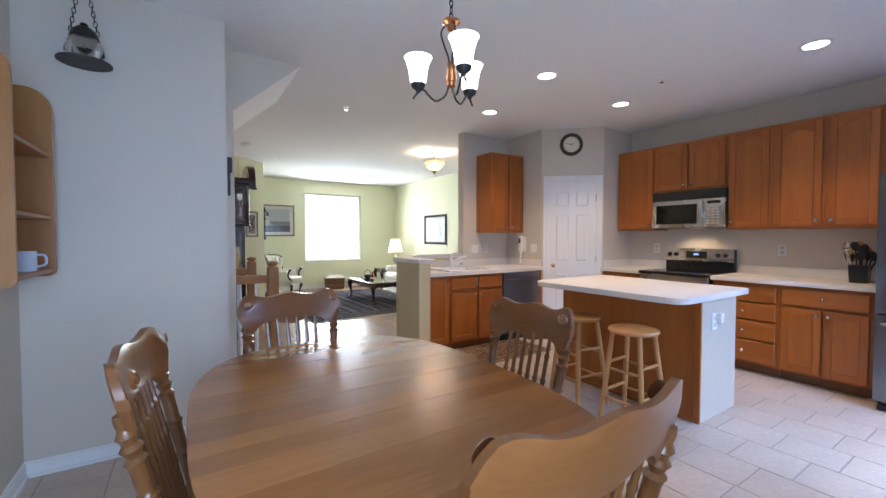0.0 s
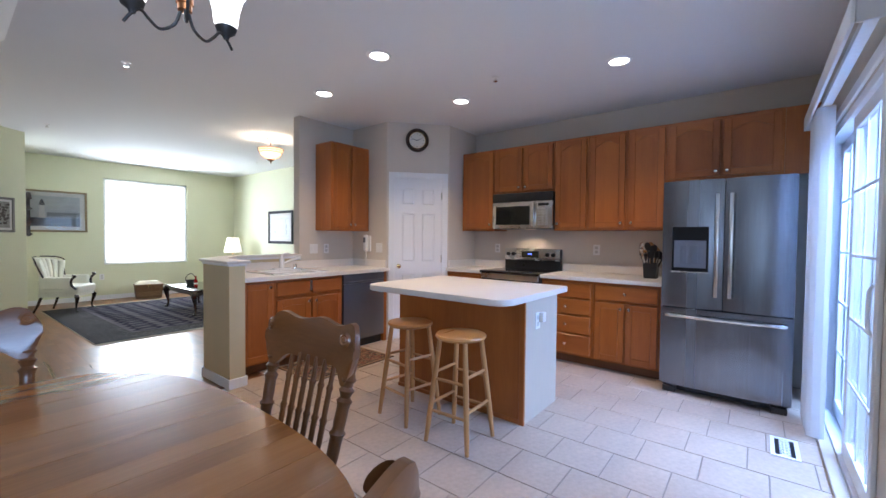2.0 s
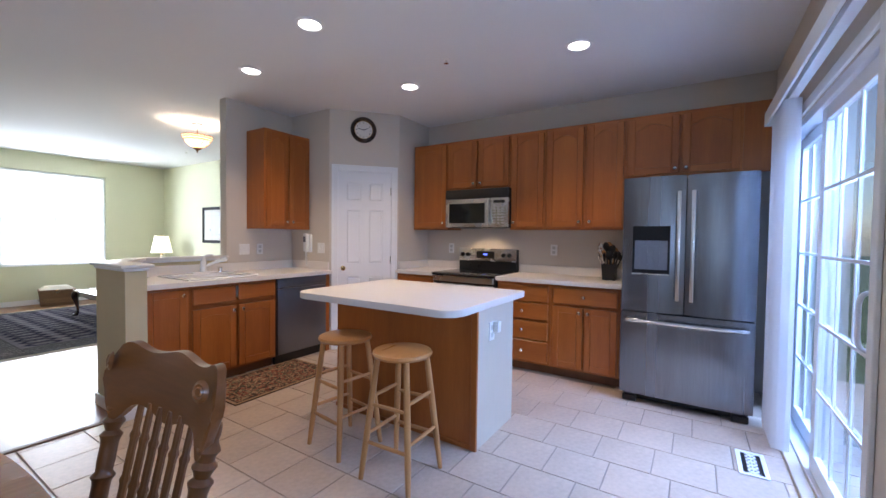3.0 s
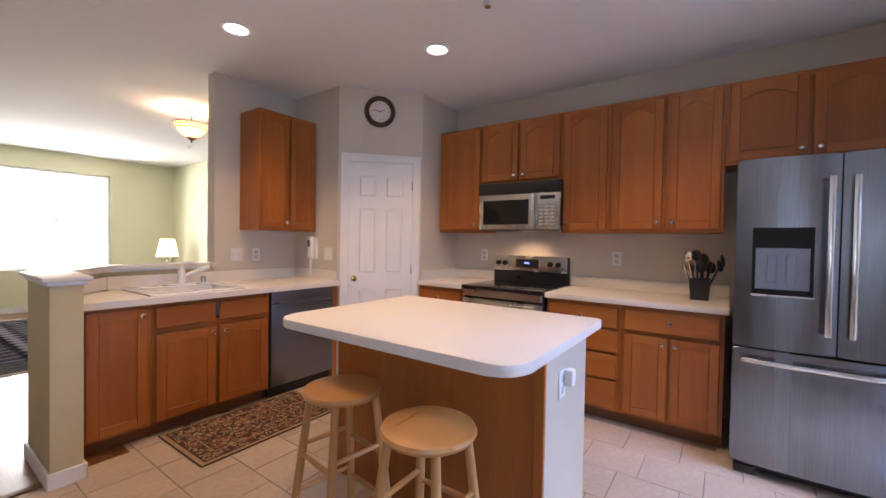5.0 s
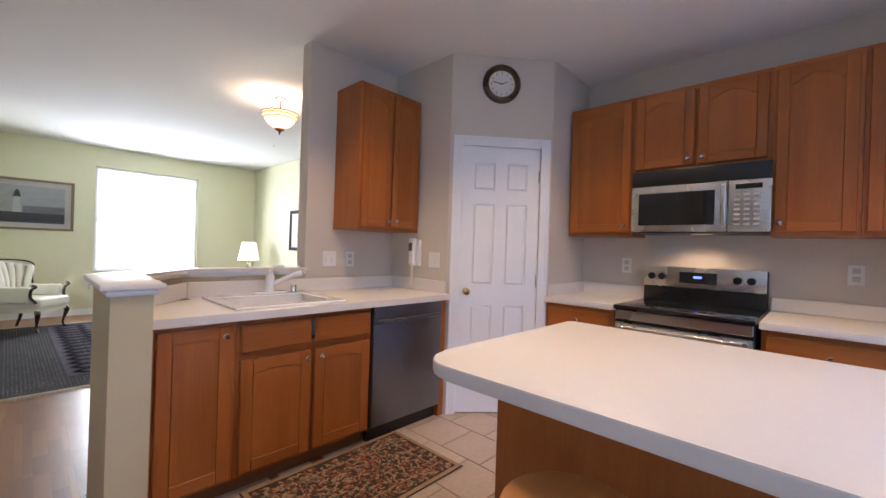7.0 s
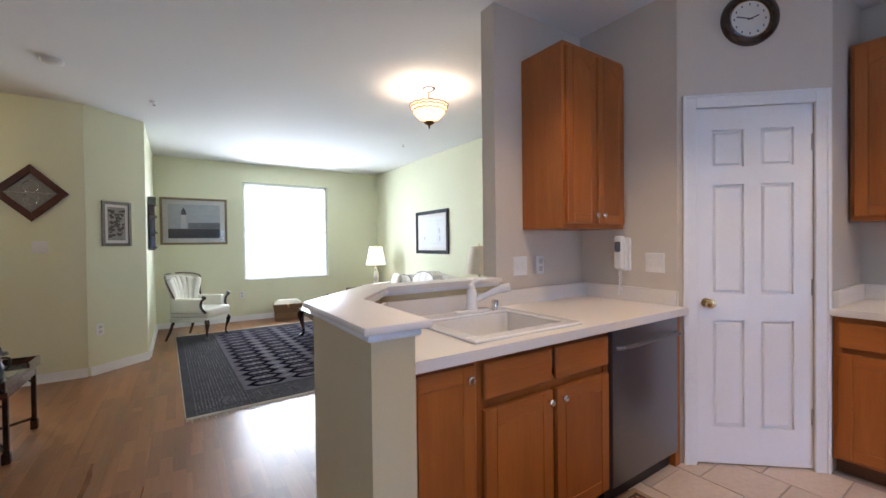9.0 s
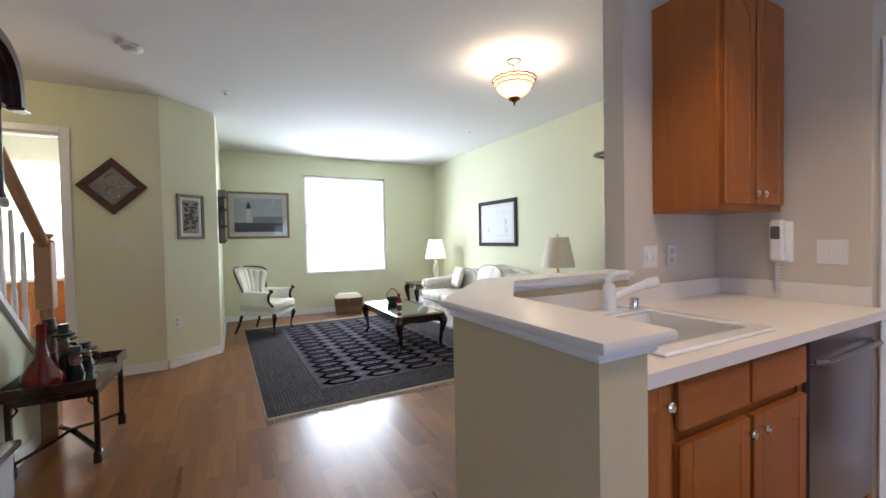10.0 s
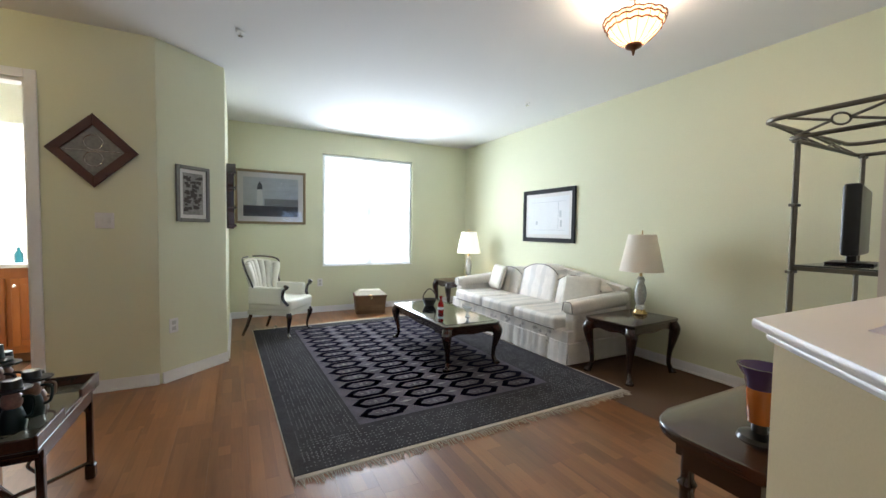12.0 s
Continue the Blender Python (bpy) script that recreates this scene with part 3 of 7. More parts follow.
# counters with backsplashes
c = thing("countertop", (0, 0, 0), "white laminate countertop with a drop-in sink", "countertop")
SX0, SX1, SY0, SY1 = 2.645, 3.205, 3.735, 4.22
bm = bmesh.new()
for lo, hi in (((2.256, 3.645, 0.87), (4.096, SY0, 0.91)), ((2.256, SY0, 0.87), (SX0, 3.975, 0.91)), ((SX1, SY0, 0.87), (4.096, SY1, 0.91)), ((2.56, SY1, 0.87), (4.096, 4.335, 0.91))):
    add_box(bm, lo, hi)
add_prism(bm, [(2.256, 3.975), (SX0, 3.975), (SX0, SY1), (2.50, SY1), (2.28, 3.98)], 0.87, 0.91)
finish("slab", bm, COUNTER, c)
boxes("backsplash", [((2.56, 4.318, 0.911), (4.096, 4.336, 1.0)), ((4.078, 3.70, 0.911), (4.097, 4.317, 1.0))], COUNTER, c)
bm = bmesh.new()
add_prism(bm, [(2.262, 3.98), (2.545, 4.336), (2.559, 4.325), (2.276, 3.97)], 0.911, 1.0)
finish("backsplash", bm, COUNTER, c)
c = thing("countertop", (0, 0, 0), "white laminate countertop between range and refrigerator", "countertop", "range counters")
box("slab", (4.63, 0.715, 0.87), (5.295, 1.893, 0.91), COUNTER, c, 0.006, 2)
box("backsplash", (5.278, 0.715, 0.911), (5.298, 1.893, 1.0), COUNTER, c, 0.003)
c = thing("countertop", (0, 0, 0), "white laminate countertop beside the range", "countertop", "range counters")
box("slab", (4.63, 2.663, 0.87), (5.295, 3.177, 0.91), COUNTER, c, 0.006, 2)
boxes("backsplash", [((5.278, 2.663, 0.911), (5.298, 3.157, 1.0)), ((4.69, 3.158, 0.911), (5.298, 3.178, 1.0))], COUNTER, c)

# sink
s = thing("sink", (0, 0, 0), "white drop-in kitchen sink with one bowl", "sink")
bm = bmesh.new()
X0, X1, Y0, Y1 = SX0 - 0.03, SX1 + 0.03, SY0 - 0.035, SY1 + 0.03
for lo, hi in (((X0, Y0, 0.9105), (X1, Y0 + 0.06, 0.924)), ((X0, Y1 - 0.10, 0.9105), (X1, Y1, 0.924)), ((X0, Y0 + 0.06, 0.9105), (X0 + 0.06, Y1 - 0.10, 0.924)),
               ((X1 - 0.06, Y0 + 0.06, 0.9105), (X1, Y1 - 0.10, 0.924))):
    add_box(bm, lo, hi, 0.004)
add_box(bm, (SX0 + 0.004, SY0 + 0.004, 0.73), (SX1 - 0.004, SY1 - 0.004, 0.745))
for lo, hi in (((SX0 + 0.004, SY0 + 0.004, 0.746), (SX0 + 0.016, SY1 - 0.004, 0.912)), ((SX1 - 0.016, SY0 + 0.004, 0.746), (SX1 - 0.004, SY1 - 0.004, 0.912)),
               ((SX0 + 0.017, SY0 + 0.004, 0.746), (SX1 - 0.017, SY0 + 0.016, 0.912)), ((SX0 + 0.017, SY1 - 0.08, 0.746), (SX1 - 0.017, SY1 - 0.004, 0.912))):
    add_box(bm, lo, hi)
finish("basin", bm, PORCELAIN, s)
f = thing("faucet", (2.985, 4.195, 0.925), "white single-lever kitchen faucet", "faucet")
bm = bmesh.new()
add_prism(bm, rounded(-0.11, -0.03, 0.11, 0.03, 0.028), 0, 0.014, 0.004)
finish("base", bm, PORCELAIN, f, True)
lathe("body", [(0.0, 0.015), (0.032, 0.015), (0.028, 0.05), (0.028, 0.105), (0.022, 0.122), (0.0, 0.126)], PORCELAIN, f, 14)
tube("spout", curve_pts([(0.005, 0, 0.055), (0.055, -0.035, 0.085), (0.12, -0.08, 0.118), (0.165, -0.11, 0.132)]), [0.015] * 9 + [0.018] * 4 + [0.023] * 6, PORCELAIN, f, 10)
tube("lever", curve_pts([(0, 0, 0.118), (0.002, -0.002, 0.145), (0.028, -0.016, 0.168), (0.07, -0.04, 0.172)]), [0.018] * 6 + [0.013] * 7 + [0.010] * 6, PORCELAIN, f, 8)
g = thing("air_gap", (3.14, 4.19, 0.925), "chrome dishwasher air gap cap", "air gap")
lathe("cap", [(0.0, 0.0), (0.02, 0.0), (0.02, 0.045), (0.016, 0.052), (0.0, 0.053)], CHROME, g, 14)

# dishwasher
d = thing("dishwasher", (3.42, FRONT - 0.008, 0), "dark stainless dishwasher under the counter", "dishwasher")
box("door", (0.006, 0, 0.10), (0.616, 0.03, 0.755), DARK_STEEL, d, 0.006, 2)
box("control_panel", (0.006, 0, 0.758), (0.616, 0.03, 0.864), DARK_STEEL, d, 0.006, 2)
tube("handle", [(0.03, -0.006, 0.772), (0.05, -0.032, 0.778), (0.57, -0.032, 0.778), (0.59, -0.006, 0.772)], 0.011, DARK_STEEL, d, 8)
box("toe_panel", (0.006, 0.05, 0.0), (0.616, 0.08, 0.098), BLACK, d, 0.002)
box("body", (0.012, 0.032, 0.09), (0.61, 0.6, 0.862), BLACK, d, 0)

# range
r = thing("range", pose(4.63, 2.655, 0, 0, 0, -90), "stainless electric range with a black glass top", "range")
box("body", (0.004, 0.03, 0.10), (0.746, 0.655, 0.885), BLACK, r, 0.003)
box("oven_door", (0.01, -0.005, 0.27), (0.74, 0.028, 0.80), STEEL_H, r, 0.006, 2)
box("oven_window", (0.07, -0.008, 0.36), (0.68, -0.0055, 0.745), BLACK_GLASS, r, 0.001)
box("front_strip", (0.01, -0.004, 0.822), (0.74, 0.028, 0.884), STEEL_H, r, 0.004)
tube("handle", [(0.04, -0.006, 0.775), (0.05, -0.05, 0.78), (0.70, -0.05, 0.78), (0.71, -0.006, 0.775)], 0.013, STEEL_H, r, 10)
box("drawer", (0.01, 0.0, 0.10), (0.74, 0.028, 0.262), STEEL_H, r, 0.005, 2)
box("kick", (0.02, 0.05, 0.0), (0.73, 0.6, 0.098), BLACK, r, 0)
box("cooktop", (0.0, -0.012, 0.886), (0.75, 0.60, 0.915), BLACK_GLASS, r, 0.006, 2)
BURNER = material("burner_ring", (0.05, 0.05, 0.052), 0.25, vary=0.1, bump=0)
for bx, by, br in ((0.19, 0.16, 0.10), (0.56, 0.16, 0.085), (0.19, 0.44, 0.08), (0.56, 0.44, 0.10)):
    bm = bmesh.new()
    add_lathe(bm, [(br - 0.004, 0.9152), (br, 0.9152), (br, 0.9158), (br - 0.004, 0.9158)], 28)
    finish("burner", bm, BURNER, r, at=pose(bx, by, 0))
box("backguard", (0.0, 0.60, 0.90), (0.75, 0.66, 1.165), BLACK, r, 0.008, 2)
box("control_panel", (0.004, 0.585, 1.02), (0.746, 0.599, 1.17), STEEL_H, r, 0.006, 2)
box("display", (0.245, 0.580, 1.055), (0.475, 0.5848, 1.135), BLACK_GLASS, r, 0.001)
box("clock_digits", (0.335, 0.5785, 1.093), (0.385, 0.5799, 1.108), glow("blue_display", (0.12, 0.18, 1.0), 3.0), r, 0)
for kx in (0.06, 0.13, 0.59, 0.665):
    lathe("knob", [(0.0, 0.0), (0.026, 0.0), (0.024, 0.018), (0.02, 0.024), (0.0, 0.025)], BLACK, r, 16, pose(kx, 0.585, 1.095, 90))

# microwave over the range
m_ = thing("microwave", pose(4.90, 2.655, 0, 0, 0, -90), "stainless over-the-range microwave with a dark window", "microwave")
box("body", (0.004, 0.03, 1.405), (0.774, 0.395, 1.83), BLACK, m_, 0.003)
box("vent_grille", (0.0, -0.006, 1.727), (0.778, 0.028, 1.832), BLACK, m_, 0.008, 2)
box("door", (0.0, -0.004, 1.41), (0.565, 0.028, 1.724), STEEL_H, m_, 0.008, 2)
box("window", (0.05, -0.008, 1.455), (0.50, -0.0045, 1.675), BLACK_GLASS, m_, 0.002)
box("handle", (0.535, -0.035, 1.43), (0.562, -0.0045, 1.71), CHROME, m_, 0.008, 2)
box("keypad", (0.568, -0.004, 1.41), (0.778, 0.028, 1.724), STEEL_H, m_, 0.006, 2)
box("display", (0.605, -0.0065, 1.67), (0.735, -0.0045, 1.70), BLACK_GLASS, m_, 0.001)
KEY = material("pale_key", (0.50, 0.49, 0.47), 0.4, vary=0.02, bump=0)
boxes("keys", [((0.60 + i * 0.048, -0.0062, 1.45 + j * 0.03), (0.630 + i * 0.048, -0.0045, 1.462 + j * 0.03)) for i in range(3) for j in range(7)], KEY, m_)
boxes("lamp_lens", [((0.33, 0.22, 1.4040), (0.45, 0.27, 1.4048))], glow("range_lamp_lens", (1.0, 0.75, 0.45), 0.5), m_)

# refrigerator, facing -x
FX, FY0, FY1 = 4.46, 0.70, -0.16
fr = thing("refrigerator", pose(FX, FY0, 0, 0, 0, -90), "stainless french-door refrigerator with a bottom freezer", "refrigerator")
FW = FY0 - FY1
STEEL_SIDE = material("grey_fridge_side", (0.075, 0.077, 0.082), 0.45, 0.2, vary=0.05, fine=200, bump=0.05)
box("body", (0.006, 0.068, 0.05), (FW - 0.006, 0.80, 1.765), STEEL_SIDE, fr, 0.004)


def curved_panel(name, x0, x1, z0, z1, mat, bulge=0.022):
    """A door skin that bows forward a little across its width."""
    n = 10
    front = [(x0 + (x1 - x0) * i / n, -bulge * math.sin(math.pi * (0.08 + 0.84 * i / n)) + 0.003) for i in range(n + 1)]
    outline = front + [(x1, 0.062), (x0, 0.062)]
    bm = bmesh.new()
    add_prism(bm, outline, z0, z1, 0.004, 1)
    return finish(name, bm, mat, fr, True)


half = FW / 2
curved_panel("door", 0.0, half - 0.003, 0.735, 1.78, STEEL)
curved_panel("door", half + 0.003, FW, 0.735, 1.78, STEEL)
curved_panel("freezer_drawer", 0.0, FW, 0.075, 0.725, STEEL)
for hx in (half - 0.045, half + 0.045):
    bm = bmesh.new()
    add_box(bm, (hx - 0.014, -0.066, 0.84), (hx + 0.014, -0.046, 1.66), 0.006, 2)
    add_box(bm, (hx - 0.010, -0.047, 0.86), (hx + 0.010, -0.008, 0.90), 0.003)
    add_box(bm, (hx - 0.010, -0.047, 1.60), (hx + 0.010, -0.008, 1.64), 0.003)
    finish("handle", bm, CHROME, fr, True)
bm = bmesh.new()
add_tube(bm, curve_pts([(0.06, -0.012, 0.665), (0.08, -0.05, 0.665), (half, -0.066, 0.665), (FW - 0.08, -0.05, 0.665), (FW - 0.06, -0.012, 0.665)]), 0.016, 10)
finish("handle", bm, CHROME, fr, True)
boxes("dispenser_frame", [((0.075, -0.0275, 1.035), (0.33, -0.003, 1.065)), ((0.075, -0.0275, 1.29), (0.33, -0.003, 1.40)), ((0.075, -0.0275, 1.065), (0.09, -0.003, 1.29)),
                          ((0.315, -0.0275, 1.065), (0.33, -0.003, 1.29))], MATT_BLACK, fr)
box("dispenser_recess", (0.09, -0.0235, 1.066), (0.315, -0.0215, 1.289), material("grey_dispenser", (0.17, 0.18, 0.21), 0.4, 0.2, vary=0.1), fr, 0)
boxes("dispenser_paddle", [((0.14, -0.032, 1.10), (0.18, -0.0237, 1.25)), ((0.22, -0.032, 1.10), (0.26, -0.0237, 1.25))], DARK_STEEL, fr, 0.002)
box("dispenser_tray", (0.07, -0.042, 1.025), (0.335, -0.004, 1.036), STEEL_H, fr, 0.002)
for x in (0.02, FW - 0.12):
    box("foot", (x, 0.02, 0.0), (x + 0.10, 0.0745, 0.049), BLACK, fr, 0.004)
box("kick", (0.02, 0.075, 0.012), (FW - 0.02, 0.7, 0.0495), BLACK, fr, 0)

# island
isl = thing("island", (0, 0, 0), "kitchen island with oak sides and a white laminate top", "kitchen island")
box("body", (3.112, 1.322, 0.0), (3.66, 2.50, 0.868), OAK, isl, 0.002)
box("end_panel", (3.117, 1.30, 0.0), (3.66, 1.321, 0.868), CREAM, isl, 0.002)
box("corner_post", (3.095, 1.296, 0.0), (3.116, 1.335, 0.868), OAK, isl, 0.002)
box("shoe_moulding", (3.099, 1.336, 0.0), (3.1115, 2.50, 0.03), OAK_H, isl, 0.003)
prism("top", rounded(2.74, 1.25, 3.77, 2.547, [0.025, 0.13, 0.11, 0.03]), 0.87, 0.912, COUNTER, isl, 0.006, 2, smooth=True)


def outlet(name, at, label, category="outlet", w=0.075, h=0.118, parts="outlet"):
    """A wall plate in its own frame: x across, z up, front towards -y."""
    o = thing(name, at, label, category)
    box("plate", (-w / 2, -0.006, -h / 2), (w / 2, 0, h / 2), WHITE_PLASTIC, o, 0.002)
    k = round(w / 0.05) if w > 0.1 else 1
    for i in range(k):
        cx = (i - (k - 1) / 2) * 0.046
        if parts == "outlet":
            boxes("socket", [((cx - 0.017, -0.0085, 0.008), (cx + 0.017, -0.0062, 0.04)), ((cx - 0.017, -0.0085, -0.04), (cx + 0.017, -0.0062, -0.008))],
                  material("socket_grey", (0.55, 0.54, 0.50), 0.4, bump=0), o, 0.001)
        else:
            box("rocker", (cx - 0.012, -0.012, -0.02), (cx + 0.012, -0.0062, 0.02), WHITE_PLASTIC, o, 0.002)
    return o


o = outlet("outlet", pose(3.30, 1.2995, 0.70), "white wall outlet with a plugged-in night light")
box("night_light", (0.005, -0.045, -0.01), (0.055, -0.009, 0.06), WHITE_PLASTIC, o, 0.008, 2)
outlet("outlet", pose(5.2995, 1.508, 1.17, 0, 0, -90), "white wall outlet above the counter")
outlet("outlet", pose(5.2995, 2.81, 1.16, 0, 0, -90), "white wall outlet beside the range")
outlet("outlet", pose(3.675, 4.3595, 1.14), "white wall outlet beside the sink")
outlet("light_switch", pose(3.495, 4.3595, 1.14), "white double light switch plate", "light switch", 0.115, 0.118, "switch")
outlet("light_switch", pose(4.0995, 3.835, 1.155, 0, 0, -90), "white double light switch plate beside the pantry", "light switch", 0.115, 0.118, "switch")

# pantry door with its casing
pd = thing("pantry_door", PANTRY, "white six-panel pantry door, closed", "door")
DX0, DX1, DH = PX0 + 0.003, PX1 - 0.003, 2.034
leaf = box("leaf", (DX0, 0.0255, 0.01), (DX1, 0.055, DH), DOOR_WHITE, pd, 0)
dw = DX1 - DX0
st, mid = 0.095, 0.085
xs = [(DX0 + st, DX0 + dw / 2 - mid / 2), (DX0 + dw / 2 + mid / 2, DX1 - st)]
zs = [(0.22, 0.83), (0.98, 1.60), (1.70, 1.91)]
boxes("frame", [((DX0, 0.0100, 0.01), (DX0 + st, 0.0249, DH)), ((DX1 - st, 0.0100, 0.01), (DX1, 0.0249, DH)), ((DX0 + dw / 2 - mid / 2, 0.0100, 0.01), (DX0 + dw / 2 + mid / 2, 0.0249, DH))]
      + [((x0, 0.0101, a), (x1, 0.0249, b)) for x0, x1 in xs for a, b in ((0.01, 0.22), (0.83, 0.98), (1.60, 1.70), (1.91, DH))], DOOR_WHITE, leaf)
for x0, x1 in xs:
    for z0, z1 in zs:
        bm = bmesh.new()
        up = Matrix(((1, 0, 0, 0), (0, 0, 1, 0), (0, 1, 0, 0), (0, 0, 0, 1)))
        add_prism(bm, [(x0 + 0.012, z0 + 0.012), (x1 - 0.012, z0 + 0.012), (x1 - 0.012, z1 - 0.012), (x0 + 0.012, z1 - 0.012)], 0.014, 0.0248, m=up)
        front = max(bm.faces, key=lambda f: -f.calc_center_median().y)
        bmesh.ops.bevel(bm, geom=list(front.edges), offset=0.009, segments=1, affect="EDGES")
        finish("panel", bm, DOOR_WHITE, leaf)
lathe("knob", [(0.0, 0.0), (0.026, 0.0), (0.026, 0.006), (0.011, 0.010), (0.011, 0.034), (0.022, 0.040), (0.027, 0.052), (0.022, 0.066), (0.0, 0.070)], BRASS, leaf, 18, pose(DX0 + 0.06, 0.0098, 0.93, 90))
for hz in (0.30, 1.02, 1.82):
    box("hinge", (DX1 - 0.012, 0.002, hz - 0.045), (DX1 - 0.001, 0.0098, hz + 0.045), CHROME, pd, 0.002)
bm = bmesh.new()
cw = 0.062
for lo, hi in (((PX0 - cw, -0.016, 0), (PX0 + 0.006, -0.001, 2.10)), ((PX1 - 0.006, -0.016, 0), (PX1 + cw, -0.001, 2.10)), ((PX0 + 0.0062, -0.016, 2.032), (PX1 - 0.0062, -0.001, 2.10))):
    add_box(bm, lo, hi, 0.003)
for lo, hi in (((PX0 - cw - 0.004, -0.022, 0), (PX0 - cw + 0.014, -0.0165, 2.104)), ((PX1 + cw - 0.014, -0.022, 0), (PX1 + cw + 0.004, -0.0165, 2.104)), ((PX0 - cw + 0.0142, -0.022, 2.086), (PX1 + cw - 0.0142, -0.0165, 2.104))):
    add_box(bm, lo, hi, 0.002)
finish("casing", bm, TRIM, pd)

# small fittings of the kitchen
phone = thing("wall_telephone", pose(4.0985, 4.03, 1.21, 0, 0, -90), "white corded wall telephone", "telephone")
box("base", (-0.05, -0.03, -0.11), (0.05, 0, 0.10), WHITE_PLASTIC, phone, 0.012, 2)
bm = bmesh.new()
add_box(bm, (-0.03, -0.075, -0.10), (0.028, -0.031, 0.11), 0.016, 3)
finish("handset", bm, WHITE_PLASTIC, phone, True)
box("keypad", (-0.02, -0.0785, 0.01), (0.018, -0.0752, 0.075), material("grey_keypad", (0.10, 0.10, 0.11), 0.4, bump=0), phone, 0.004)
tube("cord", [(0.012 * math.cos(k * 1.3), -0.05 + 0.012 * math.sin(k * 1.3), -0.10 - k * 0.0035) for k in range(48)], 0.0035, WHITE_PLASTIC, phone, 5)

clock_frame = Matrix.Translation((0, 0, 0)) @ PANTRY @ pose(plen / 2 - 0.02, 0, 2.51, 90)
wc = thing("wall_clock", clock_frame, "round wall clock with a dark wooden rim", "clock")
lathe("rim", [(0.105, 0.012), (0.105, 0.03), (0.118, 0.042), (0.135, 0.036), (0.147, 0.018), (0.147, 0.001), (0.0, 0.001), (0.0, 0.006), (0.105, 0.006)], MAHOG, wc, 40)
lathe("face", [(0.0, 0.0065), (0.104, 0.0065), (0.104, 0.0115), (0.0, 0.0115)], material("clock_face", (0.74, 0.72, 0.66), 0.5, vary=0.03, bump=0), wc, 40)
lathe("bezel", [(0.098, 0.0118), (0.1045, 0.0118), (0.1045, 0.016), (0.098, 0.016)], BRASS, wc, 40)
boxes("hour_marks", [((0.080 * math.sin(a) - 0.003, 0.080 * math.cos(a) - 0.006, 0.0117), (0.080 * math.sin(a) + 0.003, 0.080 * math.cos(a) + 0.006, 0.0124)) for a in [k * math.pi / 6 for k in range(12)]], BLACK, wc)
for nm, a, ln in (("hour_hand", -68, 0.05), ("minute_hand", 78, 0.07)):
    bm = bmesh.new()
    add_box(bm, (-0.003, -0.012, 0.0126 if ln < 0.06 else 0.0138), (0.003, ln, 0.0134 if ln < 0.06 else 0.0146), m=pose(0, 0, 0, 0, 0, a))
    finish(nm, bm, BLACK, wc)

ut = thing("utensil_crock", (5.02, 0.89, 0.9105), "black crock full of kitchen utensils on the counter", "utensil holder")
bm = bmesh.new()
add_lathe(bm, [(0.0, 0.0), (0.078, 0.0), (0.09, 0.15), (0.085, 0.15), (0.074, 0.01), (0.0, 0.01)], 4)
finish("crock", bm, BLACK, ut, False, pose(0, 0, 0, 0, 0, 45))
rnd = random.Random(5)
for k in range(14):
    a, t = 2.4 * k, rnd.uniform(0.04, 0.135)
    x0, y0 = 0.02 * math.cos(a), 0.02 * math.sin(a)
    x1, y1, z1 = t * math.cos(a), t * math.sin(a), rnd.uniform(0.21, 0.32)
    mt = (BLACK, CHROME, BLACK, PINE, BLACK)[k % 5]
    bm = bmesh.new()
    add_tube(bm, [(x0, y0, 0.015), (x1, y1, z1)], 0.006, 6)
    m = Matrix.Translation((x1, y1, z1)) @ pose(0, 0, 0, rnd.uniform(-15, 15), rnd.uniform(-15, 15), math.degrees(a))
    bmesh.ops.create_uvsphere(bm, u_segments=10, v_segments=6, radius=0.036, matrix=m @ Matrix.Diagonal((0.35, 1.0, 1.25, 1)))
    finish("utensil", bm, mt, ut, True)

# kitchen mat: woven pile with a border and scattered leaves and flowers
MAT_DARK = material("dark_brown_pile", (0.055, 0.030, 0.020), 0.95, vary=0.3, scale=30, fine=160, bump=0.6)
MAT_TAN = material("tan_pile", (0.36, 0.235, 0.135), 0.95, vary=0.2, scale=30, fine=160, bump=0.6)
MAT_RED = material("rust_pile", (0.24, 0.065, 0.035), 0.95, vary=0.2, scale=30, fine=160, bump=0.6)
MAT_GREEN = material("sage_pile", (0.16, 0.16, 0.09), 0.95, vary=0.2, scale=30, fine=160, bump=0.6)
mat = thing("kitchen_rug", pose(3.16, 3.41, 0.0025, 0, 0, 0.5), "brown floral kitchen rug in front of the sink", "rug")
box("pile", (-0.50, -0.30, 0), (0.50, 0.30, 0.007), MAT_DARK, mat, 0.003)
boxes("border", [((-0.495, -0.295, 0.0071), (0.495, -0.27, 0.0082)), ((-0.495, 0.27, 0.0071), (0.495, 0.295, 0.0082)), ((-0.495, -0.27, 0.0071), (-0.47, 0.27, 0.0082)), ((0.47, -0.27, 0.0071), (0.495, 0.27, 0.0082)),
                 ((-0.38, -0.19, 0.0071), (0.38, -0.182, 0.0080)), ((-0.38, 0.182, 0.0071), (0.38, 0.19, 0.0080)), ((-0.38, -0.182, 0.0071), (-0.372, 0.182, 0.0080)), ((0.372, -0.182, 0.0071), (0.38, 0.182, 0.0080))], MAT_TAN, mat)
